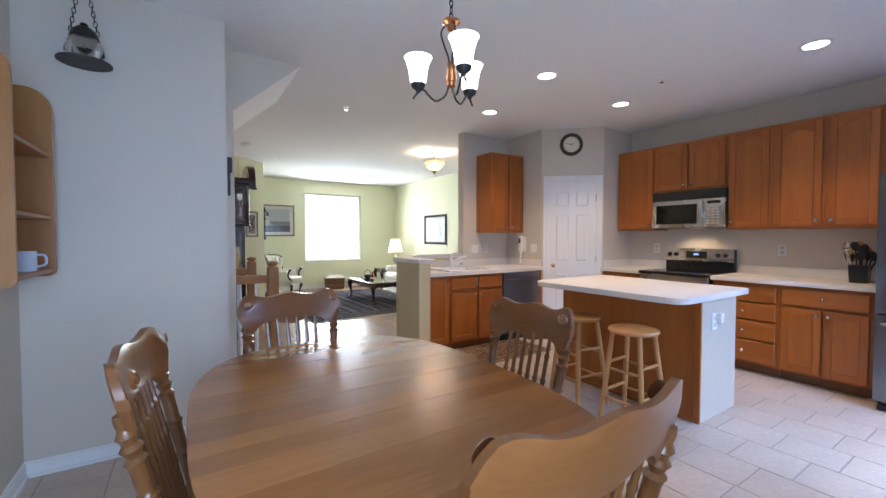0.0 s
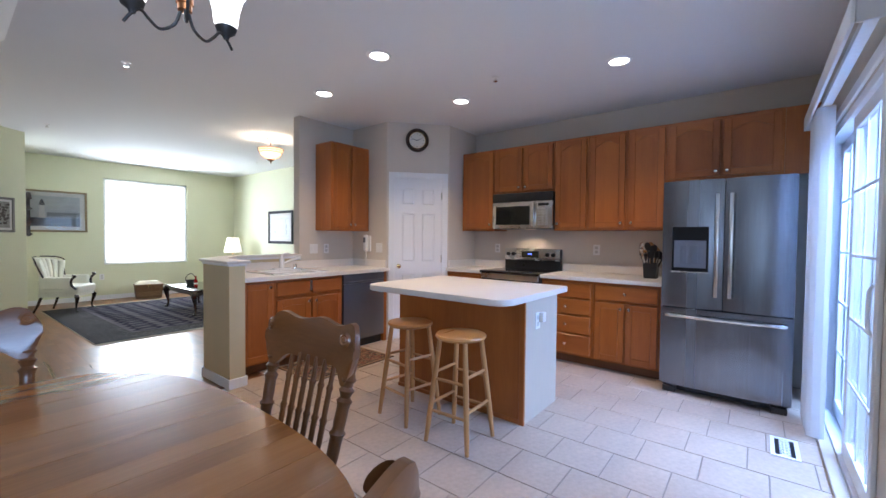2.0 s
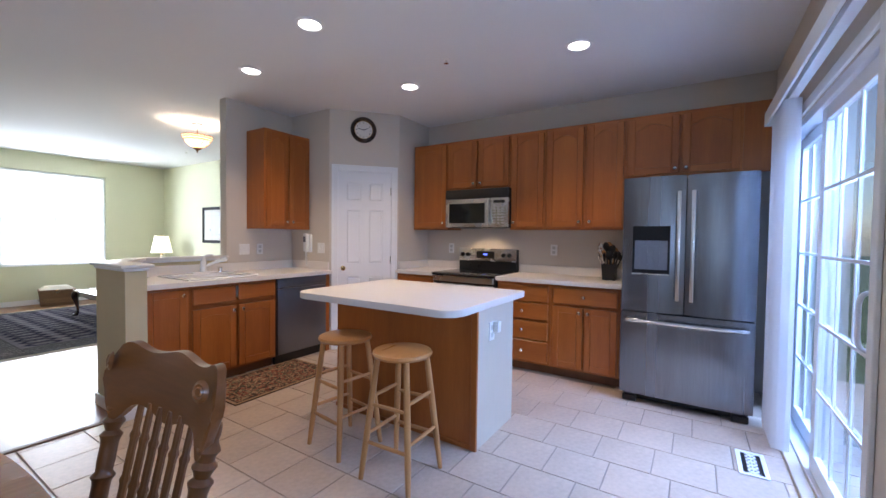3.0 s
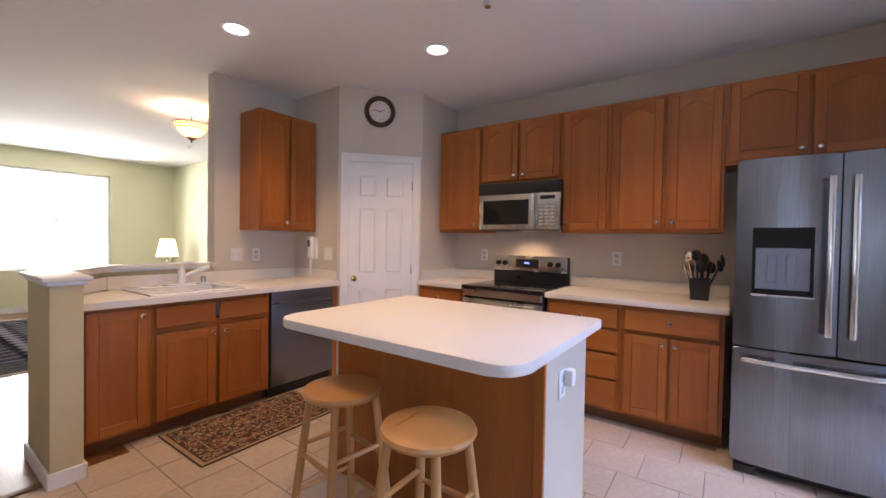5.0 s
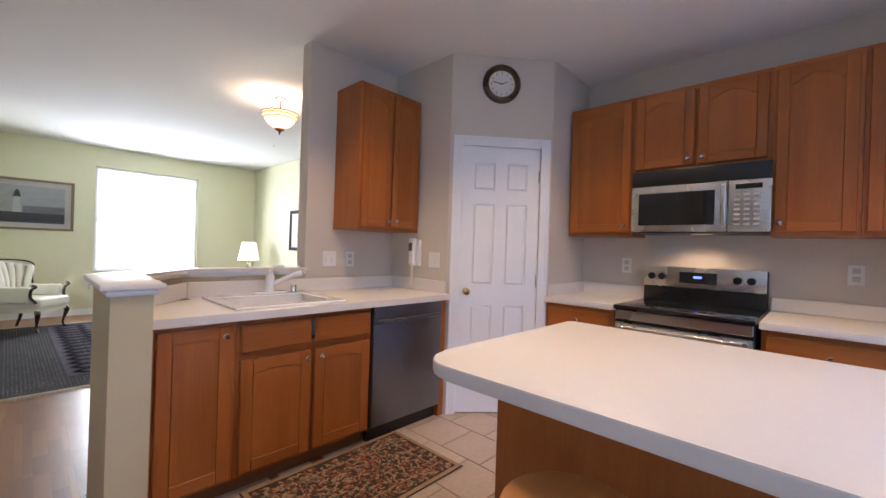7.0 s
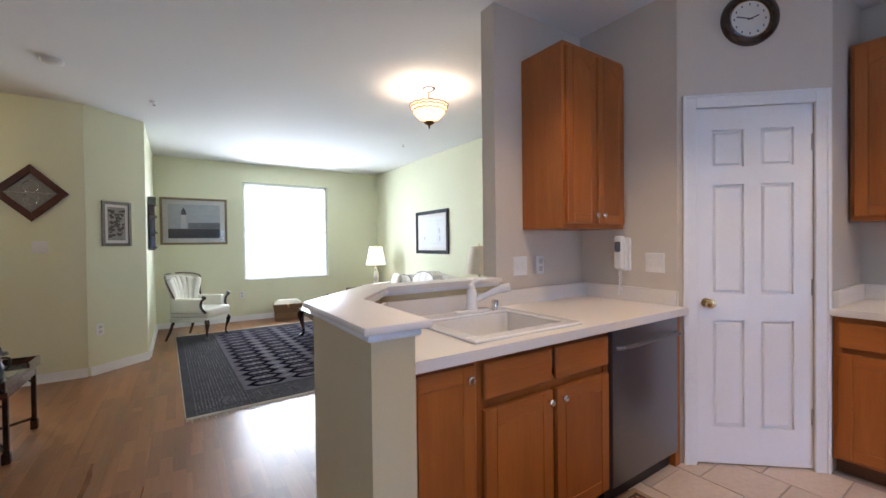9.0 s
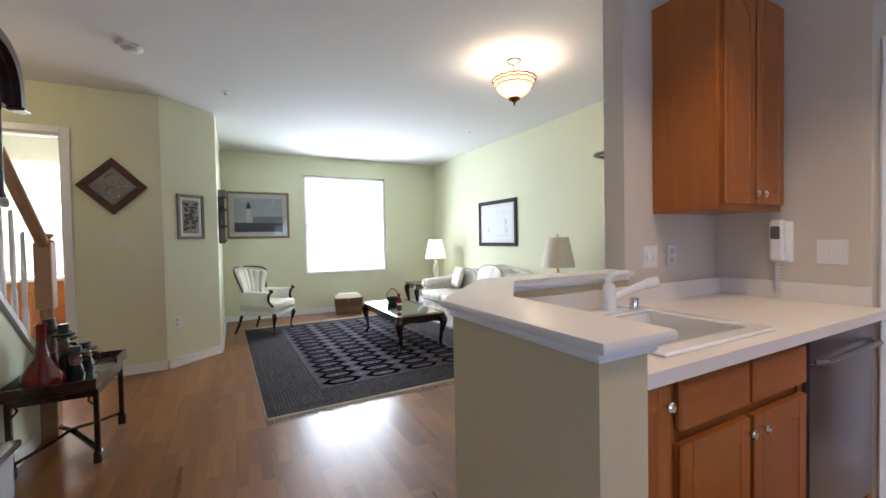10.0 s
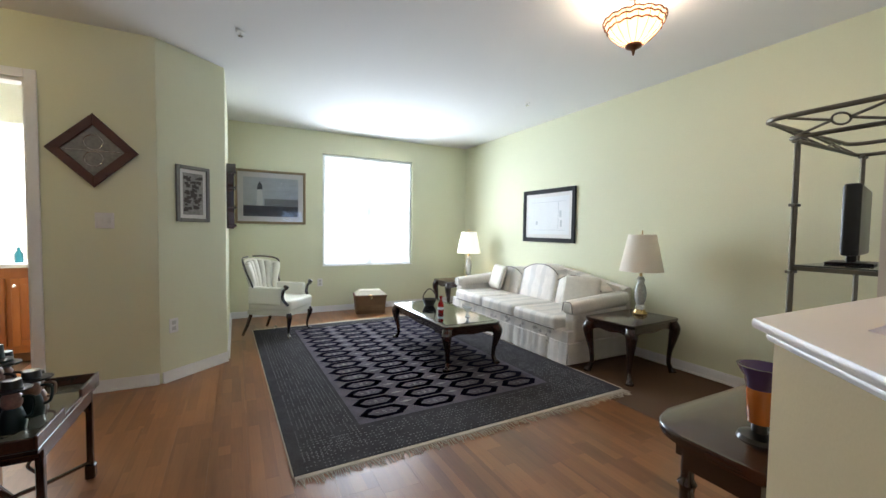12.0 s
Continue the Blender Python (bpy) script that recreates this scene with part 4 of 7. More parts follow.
for nm, mm, count, seed in (("leaves", MAT_TAN, 820, 1), ("flowers", MAT_RED, 420, 2), ("buds", MAT_GREEN, 150, 3)):
    rnd = random.Random(seed)
    bm = bmesh.new()
    for k in range(count):
        x, y, a, s = rnd.uniform(-0.455, 0.455), rnd.uniform(-0.255, 0.255), rnd.uniform(0, 6.28), rnd.uniform(0.008, 0.017)
        pts = [(x + s * r_ * math.cos(a + q), y + s * r_ * math.sin(a + q)) for q, r_ in ((0, 1.3), (0.9, 0.55), (2.2, 0.6), (3.14, 1.2), (4.0, 0.6), (5.4, 0.5))]
        add_prism(bm, pts, 0.0072, 0.0076 + 0.0002 * seed + rnd.uniform(0, 0.0003))
    tagged(finish(nm, bm, mm, mat), kind="stuff")

# floor register
v = thing("floor_register", pose(3.87, -0.10, 0.0025, 0, 0, 0), "white metal floor vent register", "vent")
boxes("frame", [((-0.15, -0.07, 0), (0.15, -0.048, 0.006)), ((-0.15, 0.048, 0), (0.15, 0.07, 0.006)), ((-0.15, -0.048, 0), (-0.125, 0.048, 0.006)), ((0.125, -0.048, 0), (0.15, 0.048, 0.006))], TRIM, v, 0.001)
box("duct", (-0.125, -0.048, 0), (0.125, 0.048, 0.0015), BLACK, v, 0)
bm = bmesh.new()
for k in range(6):
    for s in (-1, 1):
        add_box(bm, (-0.03, -0.005, 0.0016), (0.03, 0.005, 0.005), m=pose(-0.105 + k * 0.042, 0, 0, 0, 0, 55 * s))
add_box(bm, (-0.125, -0.004, 0.0052), (0.125, 0.004, 0.0058))
finish("slats", bm, TRIM, v)

# ---- ceiling fixtures ----
CAN_GLOW = glow("can_lamp_lens", (1.0, 0.93, 0.84), 9.0)
can = thing("recessed_light", (CANS[0][0], CANS[0][1], H), "white recessed ceiling light, switched on", "ceiling light", "recessed lights")
lathe("trim_ring", [(0.072, -0.001), (0.098, -0.001), (0.096, -0.006), (0.078, -0.012), (0.072, -0.008)], TRIM, can, 28)
lathe("lens", [(0.0, -0.004), (0.0715, -0.004), (0.0715, -0.002), (0.0, -0.002)], CAN_GLOW, can, 28)
for cx, cy in CANS[1:] + [(2.88, 0.92)]:
    copy_thing(can, Matrix.Translation((cx, cy, H)))
spr = thing("fire_sprinkler", (3.72, 1.93, H), "small white ceiling fire sprinkler", "sprinkler", "sprinklers")
lathe("plate", [(0.0, -0.001), (0.032, -0.001), (0.026, -0.008), (0.0, -0.009)], WHITE_PLASTIC, spr, 16)
lathe("head", [(0.0, -0.0095), (0.007, -0.0095), (0.007, -0.03), (0.018, -0.032), (0.018, -0.035), (0.0, -0.036)], CHROME, spr, 12)
for x, y in ((1.62, 4.22), (1.535, 7.40), (4.43, 7.63)):
    copy_thing(spr, Matrix.Translation((x, y, H)))
sd = thing("smoke_detector", (0.94, 6.72, H), "white round smoke detector on the ceiling", "smoke detector")
lathe("housing", [(0.0, -0.001), (0.07, -0.001), (0.068, -0.02), (0.05, -0.034), (0.0, -0.036)], WHITE_PLASTIC, sd, 24)

# chandelier over the dining table
ch = thing("chandelier", (1.092, 1.42, 0), "three-arm bronze chandelier with glowing white glass shades", "chandelier")
SHADE_GLOW = glow("lit_white_glass", (1.0, 0.95, 0.88), 2.6)
lathe("canopy", [(0.0, H - 0.001), (0.06, H - 0.001), (0.055, H - 0.015), (0.02, H - 0.03), (0.0, H - 0.03)], BRONZE, ch, 20)
bm = bmesh.new()
for k in range(17):
    z = H - 0.035 - k * 0.027
    m = Matrix.Translation((0, 0, z)) @ pose(0, 0, 0, 90, 0, 90 * (k % 2))
    pts = [m @ Vector((0.008 * math.cos(a), 0.018 * math.sin(a), 0)) for a in [q * math.pi / 5 for q in range(11)]]
    add_tube(bm, pts, 0.0025, 5)
finish("chain", bm, IRON, ch, True)
COPPER = material("copper_bronze", (0.42, 0.19, 0.08), 0.3, 1.0, vary=0.12, scale=20, bump=0.03)
lathe("crown", [(0.0, 2.25), (0.012, 2.245), (0.035, 2.235), (0.038, 2.225), (0.02, 2.215), (0.016, 2.195), (0.0, 2.19)], COPPER, ch, 20)
lathe("column", [(0.0, 2.06), (0.009, 2.06), (0.018, 2.045), (0.022, 2.0), (0.023, 1.975), (0.019, 1.972), (0.019, 1.955), (0.0, 1.95)], COPPER, ch, 20)
for a in (132, 21, 255):
    c, s = math.cos(radians(a)), math.sin(radians(a))

    def arm(pts):
        return curve_pts([(r * c, r * s, z) for r, z in pts], 5)
    tube("stem", arm([(0.02, 2.225), (0.045, 2.19), (0.03, 2.13), (0.012, 2.08), (0.012, 2.05)]), 0.004, IRON, ch, 7)
    tube("arm", arm([(0.012, 1.955), (0.03, 1.915), (0.07, 1.90), (0.10, 1.925), (0.125, 1.953), (0.15, 1.945), (0.175, 1.918)]), 0.0045, IRON, ch, 7)
    m = pose(0.15 * c, 0.15 * s, 1.953)
    lathe("cup", [(0.0, -0.012), (0.008, -0.01), (0.012, 0.0), (0.028, 0.012), (0.033, 0.028), (0.0, 0.028)], IRON, ch, 18, m)
    lathe("shade", [(0.03, 0.0285), (0.036, 0.04), (0.040, 0.08), (0.052, 0.125), (0.062, 0.142), (0.059, 0.142), (0.048, 0.12), (0.036, 0.08), (0.030, 0.045), (0.0, 0.035)], SHADE_GLOW, ch, 24, m)

# flush stained-glass lamp in the living room
tl = thing("ceiling_lamp", (3.66, 5.68, 0), "hanging stained-glass bowl lamp, switched on", "ceiling lamp")
lathe("canopy", [(0.0, H - 0.001), (0.065, H - 0.001), (0.06, H - 0.02), (0.03, H - 0.035), (0.0, H - 0.036)], DARK_STEEL, tl, 22)
lathe("stem", [(0.0, 2.68), (0.006, 2.68), (0.006, 2.40), (0.0, 2.40)], BRONZE, tl, 10)
for k in range(16):
    bm = bmesh.new()
    n = 5
    rows_ = []
    for r_, z in ((0.03, 2.405), (0.085, 2.432), (0.128, 2.472), (0.157, 2.515), (0.174, 2.552 + 0.006 * (k % 2))):
        rows_.append([Vector((r_ * math.cos(2 * math.pi * (k + 0.03 + 0.94 * i / n) / 16), r_ * math.sin(2 * math.pi * (k + 0.03 + 0.94 * i / n) / 16), z + 0.004 * math.sin(math.pi * i / n))) for i in range(n + 1)])
    vs = [[bm.verts.new(p) for p in row] for row in rows_]
    for a, b in zip(vs, vs[1:]):
        for i in range(n):
            bm.faces.new((a[i], a[i + 1], b[i + 1], b[i]))
    bmesh.ops.solidify(bm, geom=bm.faces[:], thickness=0.003)
    ob = finish("glass_panel", bm, glow("amber_glass", (1.0, 0.74, 0.48), 0.8) if k == 0 else bpy.data.materials["amber_glass"], tl, True)
    ob.visible_shadow = False
bm = bmesh.new()
for rr_, z in ((0.177, 2.558), (0.169, 2.536), (0.153, 2.506)):
    add_tube(bm, [(rr_ * math.cos(2 * math.pi * k / 48), rr_ * math.sin(2 * math.pi * k / 48), z + 0.006 * math.cos(2 * math.pi * k * 16 / 48 + 1)) for k in range(49)], 0.0052, 6)
for k in range(16):
    a = 2 * math.pi * k / 16
    add_tube(bm, [(r_ * math.cos(a), r_ * math.sin(a), z) for r_, z in ((0.03, 2.403), (0.087, 2.430), (0.130, 2.470), (0.159, 2.513), (0.176, 2.552))], 0.0016, 5)
finish("leading", bm, BRONZE, tl, True)
lathe("finial", [(0.0, 2.345), (0.006, 2.35), (0.008, 2.365), (0.012, 2.378), (0.046, 2.396), (0.048, 2.410), (0.0, 2.413)], BRONZE, tl, 16)

# assumed fixture for the added hall lamp, out of view
hl = thing("ceiling_lamp", (-0.45, 6.95, 0), "assumed frosted glass dome lamp on the hall ceiling, out of view", "ceiling lamp")
lathe("canopy", [(0.0, H - 0.001), (0.13, H - 0.001), (0.13, H - 0.02), (0.12, H - 0.03), (0.0, H - 0.031)], BRASS, hl, 24)
lathe("shade", [(0.0, 2.60), (0.06, 2.61), (0.10, 2.64), (0.118, H - 0.032), (0.114, H - 0.032), (0.096, 2.643), (0.058, 2.614), (0.0, 2.604)], SHADE_GLOW, hl, 24)

# ---- dining area ----


def oval(t, a=0.565, b=0.83, n=2.9):
    c, s = math.cos(t), math.sin(t)
    return (a * math.copysign(abs(c) ** (2 / n), c), b * math.copysign(abs(s) ** (2 / n), s))


tb = thing("dining_table", (0.675, 1.30, 0), "honey oak dining table with a glossy rounded top", "table")
half_at = [oval(-math.pi / 2 + math.pi * k / 160) for k in range(161)]


def width_at(y):
    return float(np.interp(y, [p[1] for p in half_at], [p[0] for p in half_at]))


rnd = random.Random(3)
edges_y, y = [-0.83], -0.83
while y < 0.83:
    y = min(0.83, y + rnd.uniform(0.085, 0.15))
    if 0.83 - y < 0.05:
        y = 0.83
    edges_y.append(y)
for k, (a, b) in enumerate(zip(edges_y, edges_y[1:])):
    ys = [a + 0.0004 + (b - a - 0.0008) * i / 8 for i in range(9)]
    right = [(max(width_at(q), 0.01), q) for q in ys]
    outline = right + [(-x, q) for x, q in reversed(right)]
    prism("board", outline, 0.727, 0.7505 - 0.0002 * (k % 2), TABLE, tb)
bm = bmesh.new()
rim = [oval(2 * math.pi * k / 96) for k in range(96)]
add_prism(bm, [(x * 0.985, y * 0.99) for x, y in rim], 0.712, 0.7265, 0.005, 2)
finish("edge_moulding", bm, TABLE, tb, True)
prism("apron", [(x * 0.82, y * 0.86) for x, y in rim[::2]], 0.63, 0.7118, CHAIR, tb)
for sy in (-0.28, 0.28):
    lathe("pedestal", [(0.0, 0.10), (0.09, 0.10), (0.10, 0.16), (0.06, 0.22), (0.085, 0.34), (0.06, 0.46), (0.075, 0.52), (0.05, 0.58), (0.09, 0.629), (0.0, 0.629)], CHAIR, tb, 20, pose(0, sy, 0))
    for s in (-1, 1):
        tube("foot", curve_pts([(0.05 * s, sy, 0.2), (0.2 * s, sy, 0.17), (0.36 * s, sy * 1.2, 0.06), (0.42 * s, sy * 1.25, 0.03)]), [0.04] * 6 + [0.035] * 12 + [0.03], CHAIR, tb, 10)


def turned(r, h, beads):
    """A turned post's profile: beads at the given shares of its height."""
    out = [(0.0, 0.0), (r * 0.8, 0.0)]
    for k in range(1, 40):
        t = k / 40
        q = r * (0.82 + 0.18 * math.sin(math.pi * t))
        for c in beads:
            q += r * 0.35 * math.exp(-((t - c) / 0.018) ** 2) - r * 0.22 * math.exp(-((t - c - 0.035) / 0.012) ** 2)
        out.append((q, h * t))
    return out + [(r * 0.75, h), (0.0, h)]


def aligned(a, b):
    a, b = Vector(a), Vector(b)
    return Matrix.Translation(a) @ (b - a).to_track_quat("Z", "Y").to_matrix().to_4x4(), (b - a).length


def turned_bar(name, a, b, r, beads, mat, parent, segs=12):
    m, ln = aligned(a, b)
    return lathe(name, turned(r, ln, beads), mat, parent, segs, m)


def dining_chair(at):
    c = thing("dining_chair", at, "honey oak pressed-back dining chair with turned spindles", "chair", "dining chairs")
    bm = bmesh.new()
    add_prism(bm, rounded(-0.21, -0.21, 0.21, 0.20, [0.06, 0.06, 0.12, 0.12]), 0.425, 0.46, 0.010, 3)
    finish("seat", bm, CHAIR, c, True)
    for sx in (-1, 1):
        turned_bar("leg", (0.19 * sx, -0.19, 0), (0.15 * sx, -0.14, 0.424), 0.021, (0.3, 0.62, 0.85), CHAIR, c)
        turned_bar("leg", (0.19 * sx, 0.21, 0), (0.15 * sx, 0.15, 0.424), 0.019, (0.3, 0.7), CHAIR, c)
        turned_bar("stretcher", (0.178 * sx, -0.172, 0.16), (0.178 * sx, 0.19, 0.16), 0.012, (0.5,), CHAIR, c)
        turned_bar("post", (0.180 * sx, 0.175, 0.46), (0.212 * sx, 0.272, 0.89), 0.02, (0.25, 0.5, 0.72, 0.8, 0.88), CHAIR, c)
    turned_bar("stretcher", (-0.18, -0.175, 0.24), (0.18, -0.175, 0.24), 0.014, (0.3, 0.5, 0.7), CHAIR, c)
    for k in range(6):
        x = -0.105 + 0.042 * k
        turned_bar("spindle", (x, 0.185, 0.46), (x * 1.1, 0.279, 0.87), 0.0095, (0.3, 0.55, 0.8), CHAIR, c, 8)
    # crest rail: bowed to the back, wavy head, swelling ends, scalloped foot
    n, bm = 32, bmesh.new()

    def head(u):
        return 0.985 + 0.016 * math.exp(-(u / 0.26) ** 2) + 0.022 * math.exp(-((abs(u) - 0.78) / 0.2) ** 2) - 0.055 * max(0, (abs(u) - 0.84) / 0.16) ** 2

    def foot(u):
        return 0.862 - 0.026 * math.exp(-(u / 0.28) ** 2) - 0.048 * math.exp(-((abs(u) - 0.78) / 0.15) ** 2) + 0.05 * max(0, (abs(u) - 0.86) / 0.14) ** 2
    grid = []
    for i in range(n + 1):
        u = -1 + 2 * i / n
        x, yb = 0.243 * u, 0.285 - 0.045 * u * u + 0.0
        col = []
        for j in range(7):
            z = foot(u) + (head(u) - foot(u)) * j / 6
            lean = (z - 0.84) * 0.23
            col.append((x, yb + lean, z))
        grid.append(col)
    fr_ = [[bm.verts.new((x, y - 0.014 + (0.004 if j in (0, 6) else 0), z)) for j, (x, y, z) in enumerate(col)] for col in grid]
    bk_ = [[bm.verts.new((x, y + 0.014 - (0.004 if j in (0, 6) else 0), z)) for j, (x, y, z) in enumerate(col)] for col in grid]
    for i in range(n):
        for j in range(6):
            bm.faces.new((fr_[i][j], fr_[i + 1][j], fr_[i + 1][j + 1], fr_[i][j + 1]))
            bm.faces.new((bk_[i][j + 1], bk_[i + 1][j + 1], bk_[i + 1][j], bk_[i][j]))
        for j in (0, 6):
            bm.faces.new((fr_[i][j], fr_[i + 1][j], bk_[i + 1][j], bk_[i][j]))
    for i in (0, n):
        for j in range(6):
            bm.faces.new((fr_[i][j], fr_[i][j + 1], bk_[i][j + 1], bk_[i][j]))
    finish("crest_rail", bm, CREST, c, True)
    for sx in (-1, 1):
        bm = bmesh.new()
        add_lathe(bm, [(0.0, 0.007), (0.008, 0.007), (0.011, 0.004), (0.016, 0.006), (0.019, 0.003), (0.024, 0.0), (0.0, 0.0)], 18)
        finish("rosette", bm, CREST, c, True, pose(0.203 * sx, 0.246, 0.965, 90 - 12, 0, 9 * sx))
    return c


CREST = wood("honey_oak_crest", (0.11, 0.035, 0.0078), (0.23, 0.084, 0.0205), 0, 0.3, 0.35)
WIDE = Matrix.Diagonal((1.12, 1, 1, 1))
chair = dining_chair(pose(1.16, 1.27, 0, 0, 0, -87))
copy_thing(chair, pose(0.275, 1.375, 0, 0, 0, 84) @ WIDE)
copy_thing(chair, pose(0.635, 1.97, 0, 0, 0, 7) @ WIDE)
copy_thing(chair, pose(0.755, 0.71, 0, 0, 0, 179) @ Matrix.Diagonal((1.2, 1, 1, 1)))


def bar_stool(at):
    c = thing("bar_stool", at, "light pine bar stool with a round seat", "stool", "bar stools")
    lathe("seat", [(0.0, 0.648), (0.13, 0.648), (0.155, 0.655), (0.163, 0.668), (0.158, 0.680), (0.14, 0.684), (0.0, 0.682)], PINE_SEAT, c, 32)
    legs = [((0.155 * sx, 0.155 * sy, 0), (0.095 * sx, 0.095 * sy, 0.648)) for sx, sy in ((1, 1), (-1, 1), (-1, -1), (1, -1))]
    for a, b in legs:
        m, ln = aligned(a, b)
        lathe("leg", [(0.0, 0.0), (0.013, 0.0), (0.0165, 0.2 * ln), (0.018, 0.6 * ln), (0.015, ln), (0.0, ln)], PINE, c, 12, m)
    for k in range(4):
        for z in ((0.20, 0.40) if k % 2 else (0.24, 0.44)):
            p = [Vector(a).lerp(Vector(b), z / 0.648) for a, b in (legs[k], legs[(k + 1) % 4])]
            tube("rung", [p[0], (p[0] + p[1]) / 2, p[1]], [0.009, 0.011, 0.009], PINE, c, 8)
    return c


PINE_SEAT = wood("golden_pine_seat", (0.46, 0.20, 0.055), (0.62, 0.31, 0.10), 0, 0.3, 0.35)
stool = bar_stool(pose(2.69, 1.54, 0, 0, 0, 2))
copy_thing(stool, pose(2.748, 2.035, 0, 0, 0, -8))

# wall shelf with a mug, and a hanging lantern
SHELF = wood("golden_oak_shelf", (0.30, 0.12, 0.028), (0.44, 0.205, 0.058), 2, 0.4, 0.2)
ws = thing("wall_shelf", pose(-0.629, 2.28, 0), "golden oak wall shelf with rounded sides", "shelf")
side = rounded(0.0, 1.10, 0.172, 2.08, [0.11, 0.0, 0.0, 0.03])
up2 = Matrix(((1, 0, 0, 0), (0, 0, 1, 0), (0, 1, 0, 0), (0, 0, 0, 1)))
for y0 in (0.0, 0.60):
    bm = bmesh.new()
    add_prism(bm, side, y0, y0 + 0.02, m=up2)
    finish("side", bm, SHELF, ws)
for z in (1.12, 1.40, 1.72):
    box("board", (0.0, 0.021, z), (0.16, 0.599, z + 0.018), SHELF, ws, 0.002)
box("back", (0.0, 0.021, 1.139), (0.008, 0.599, 2.0), SHELF, ws, 0)
mg = thing("mug", (-0.535, 2.72, 1.1385), "pale blue ceramic mug on the shelf", "mug")
lathe("cup", [(0.0, 0.0), (0.038, 0.0), (0.042, 0.01), (0.042, 0.098), (0.038, 0.098), (0.037, 0.012), (0.0, 0.01)], material("pale_glaze", (0.55, 0.60, 0.66), 0.2, bump=0), mg, 20)
tube("handle", curve_pts([(0.04, 0, 0.08), (0.07, 0, 0.075), (0.072, 0, 0.035), (0.04, 0, 0.02)]), 0.006, bpy.data.materials["pale_glaze"], mg, 8)
ln_ = thing("hanging_lantern", (-0.317, 2.87, -0.04), "dark metal ship lantern hanging from a chain", "lantern")
lathe("base", [(0.0, 2.285), (0.04, 2.29), (0.118, 2.285), (0.118, 2.293), (0.06, 2.31), (0.0, 2.31)], IRON, ln_, 24)
lathe("globe", [(0.062, 2.311), (0.085, 2.34), (0.082, 2.36), (0.075, 2.375), (0.074, 2.385), (0.066, 2.395), (0.064, 2.405), (0.055, 2.42)], clear_glass("ribbed_glass", (0.9, 0.92, 0.92), 0.15), ln_, 24)
lathe("burner", [(0.0, 2.311), (0.02, 2.311), (0.02, 2.36), (0.006, 2.37), (0.0, 2.37)], BRASS, ln_, 14)
lathe("cap", [(0.0, 2.50), (0.012, 2.498), (0.018, 2.49), (0.010, 2.482), (0.03, 2.475), (0.055, 2.45), (0.06, 2.42), (0.0, 2.42)], IRON, ln_, 20)
bm = bmesh.new()
for sx in (-1, 1):
    add_tube(bm, [(0.062 * sx, 0, 2.30), (0.066 * sx, 0, 2.36), (0.06 * sx, 0, 2.43)], 0.003, 6)
    for k in range(13):
        m = Matrix.Translation((0.055 * sx * (1 - k / 14), 0, 2.455 + k * 0.025)) @ pose(0, 0, 0, 90, 0, 90 * (k % 2))
        add_tube(bm, [m @ Vector((0.008 * math.cos(q), 0.016 * math.sin(q), 0)) for q in [j * math.pi / 5 for j in range(11)]], 0.0024, 5)
add_lathe(bm, [(0.0, H + 0.039), (0.02, H + 0.039), (0.01, H + 0.028), (0.0, H + 0.028)], 12)
finish("chain", bm, IRON, ln_, True)
th = thing("wall_hook", (0.387, 3.20, 1.60), "black iron ornament on the wall edge", "wall ornament")
bm = bmesh.new()
add_box(bm, (-0.014, -0.012, 0), (0.014, 0, 0.22), 0.003)
add_box(bm, (-0.022, -0.026, 0.16), (0.026, 0, 0.27), 0.006)
finish("plate", bm, IRON, th)

# ---- patio door ----
sd_ = thing("sliding_door", (0, 0, 0), "white vinyl sliding patio door with divided glass", "door")
boxes("frame", [((SL0, -0.445, 0), (SL0 + 0.045, -0.335, SLT)), ((SL1 - 0.045, -0.445, 0), (SL1, -0.335, SLT)), ((SL0 + 0.045, -0.445, SLT - 0.05), (SL1 - 0.045, -0.335, SLT)), ((SL0 + 0.045, -0.445, 0), (SL1 - 0.045, -0.335, 0.035))], VINYL, sd_, 0.003)
for x0, x1, yy in ((SL0 + 0.045, 3.93, -0.375), (3.86, SL1 - 0.045, -0.425)):
    z0, z1, st = 0.036, SLT - 0.051, 0.075
    p = boxes("panel", [((x0, yy - 0.018, z0), (x0 + st, yy + 0.018, z1)), ((x1 - st, yy - 0.018, z0), (x1, yy + 0.018, z1)), ((x0 + st, yy - 0.018, z0), (x1 - st, yy + 0.018, z0 + 0.10)), ((x0 + st, yy - 0.018, z1 - st), (x1 - st, yy + 0.018, z1))], VINYL, sd_, 0.003)
    gx0, gx1, gz0, gz1 = x0 + st, x1 - st, z0 + 0.10, z1 - st
    ob = box("pane", (gx0 - 0.004, yy - 0.003, gz0 - 0.004), (gx1 + 0.004, yy + 0.003, gz1 + 0.004), PANE, p, 0)
    ob.visible_shadow = False
    bars = [((gx0 + (gx1 - gx0) * k / 3 - 0.008, yy + 0.0035, gz0), (gx0 + (gx1 - gx0) * k / 3 + 0.008, yy + 0.010, gz1)) for k in (1, 2)]
    bars += [((gx0, yy + 0.0105, gz0 + (gz1 - gz0) * k / 5 - 0.008), (gx1, yy + 0.016, gz0 + (gz1 - gz0) * k / 5 + 0.008)) for k in (1, 2, 3, 4)]
    boxes("muntin", bars, VINYL, p)
tube("handle", curve_pts([(SL0 + 0.085, -0.357, 0.88), (SL0 + 0.085, -0.315, 0.91), (SL0 + 0.085, -0.31, 1.0), (SL0 + 0.085, -0.315, 1.09), (SL0 + 0.085, -0.357, 1.12)]), 0.009, VINYL, sd_, 8)
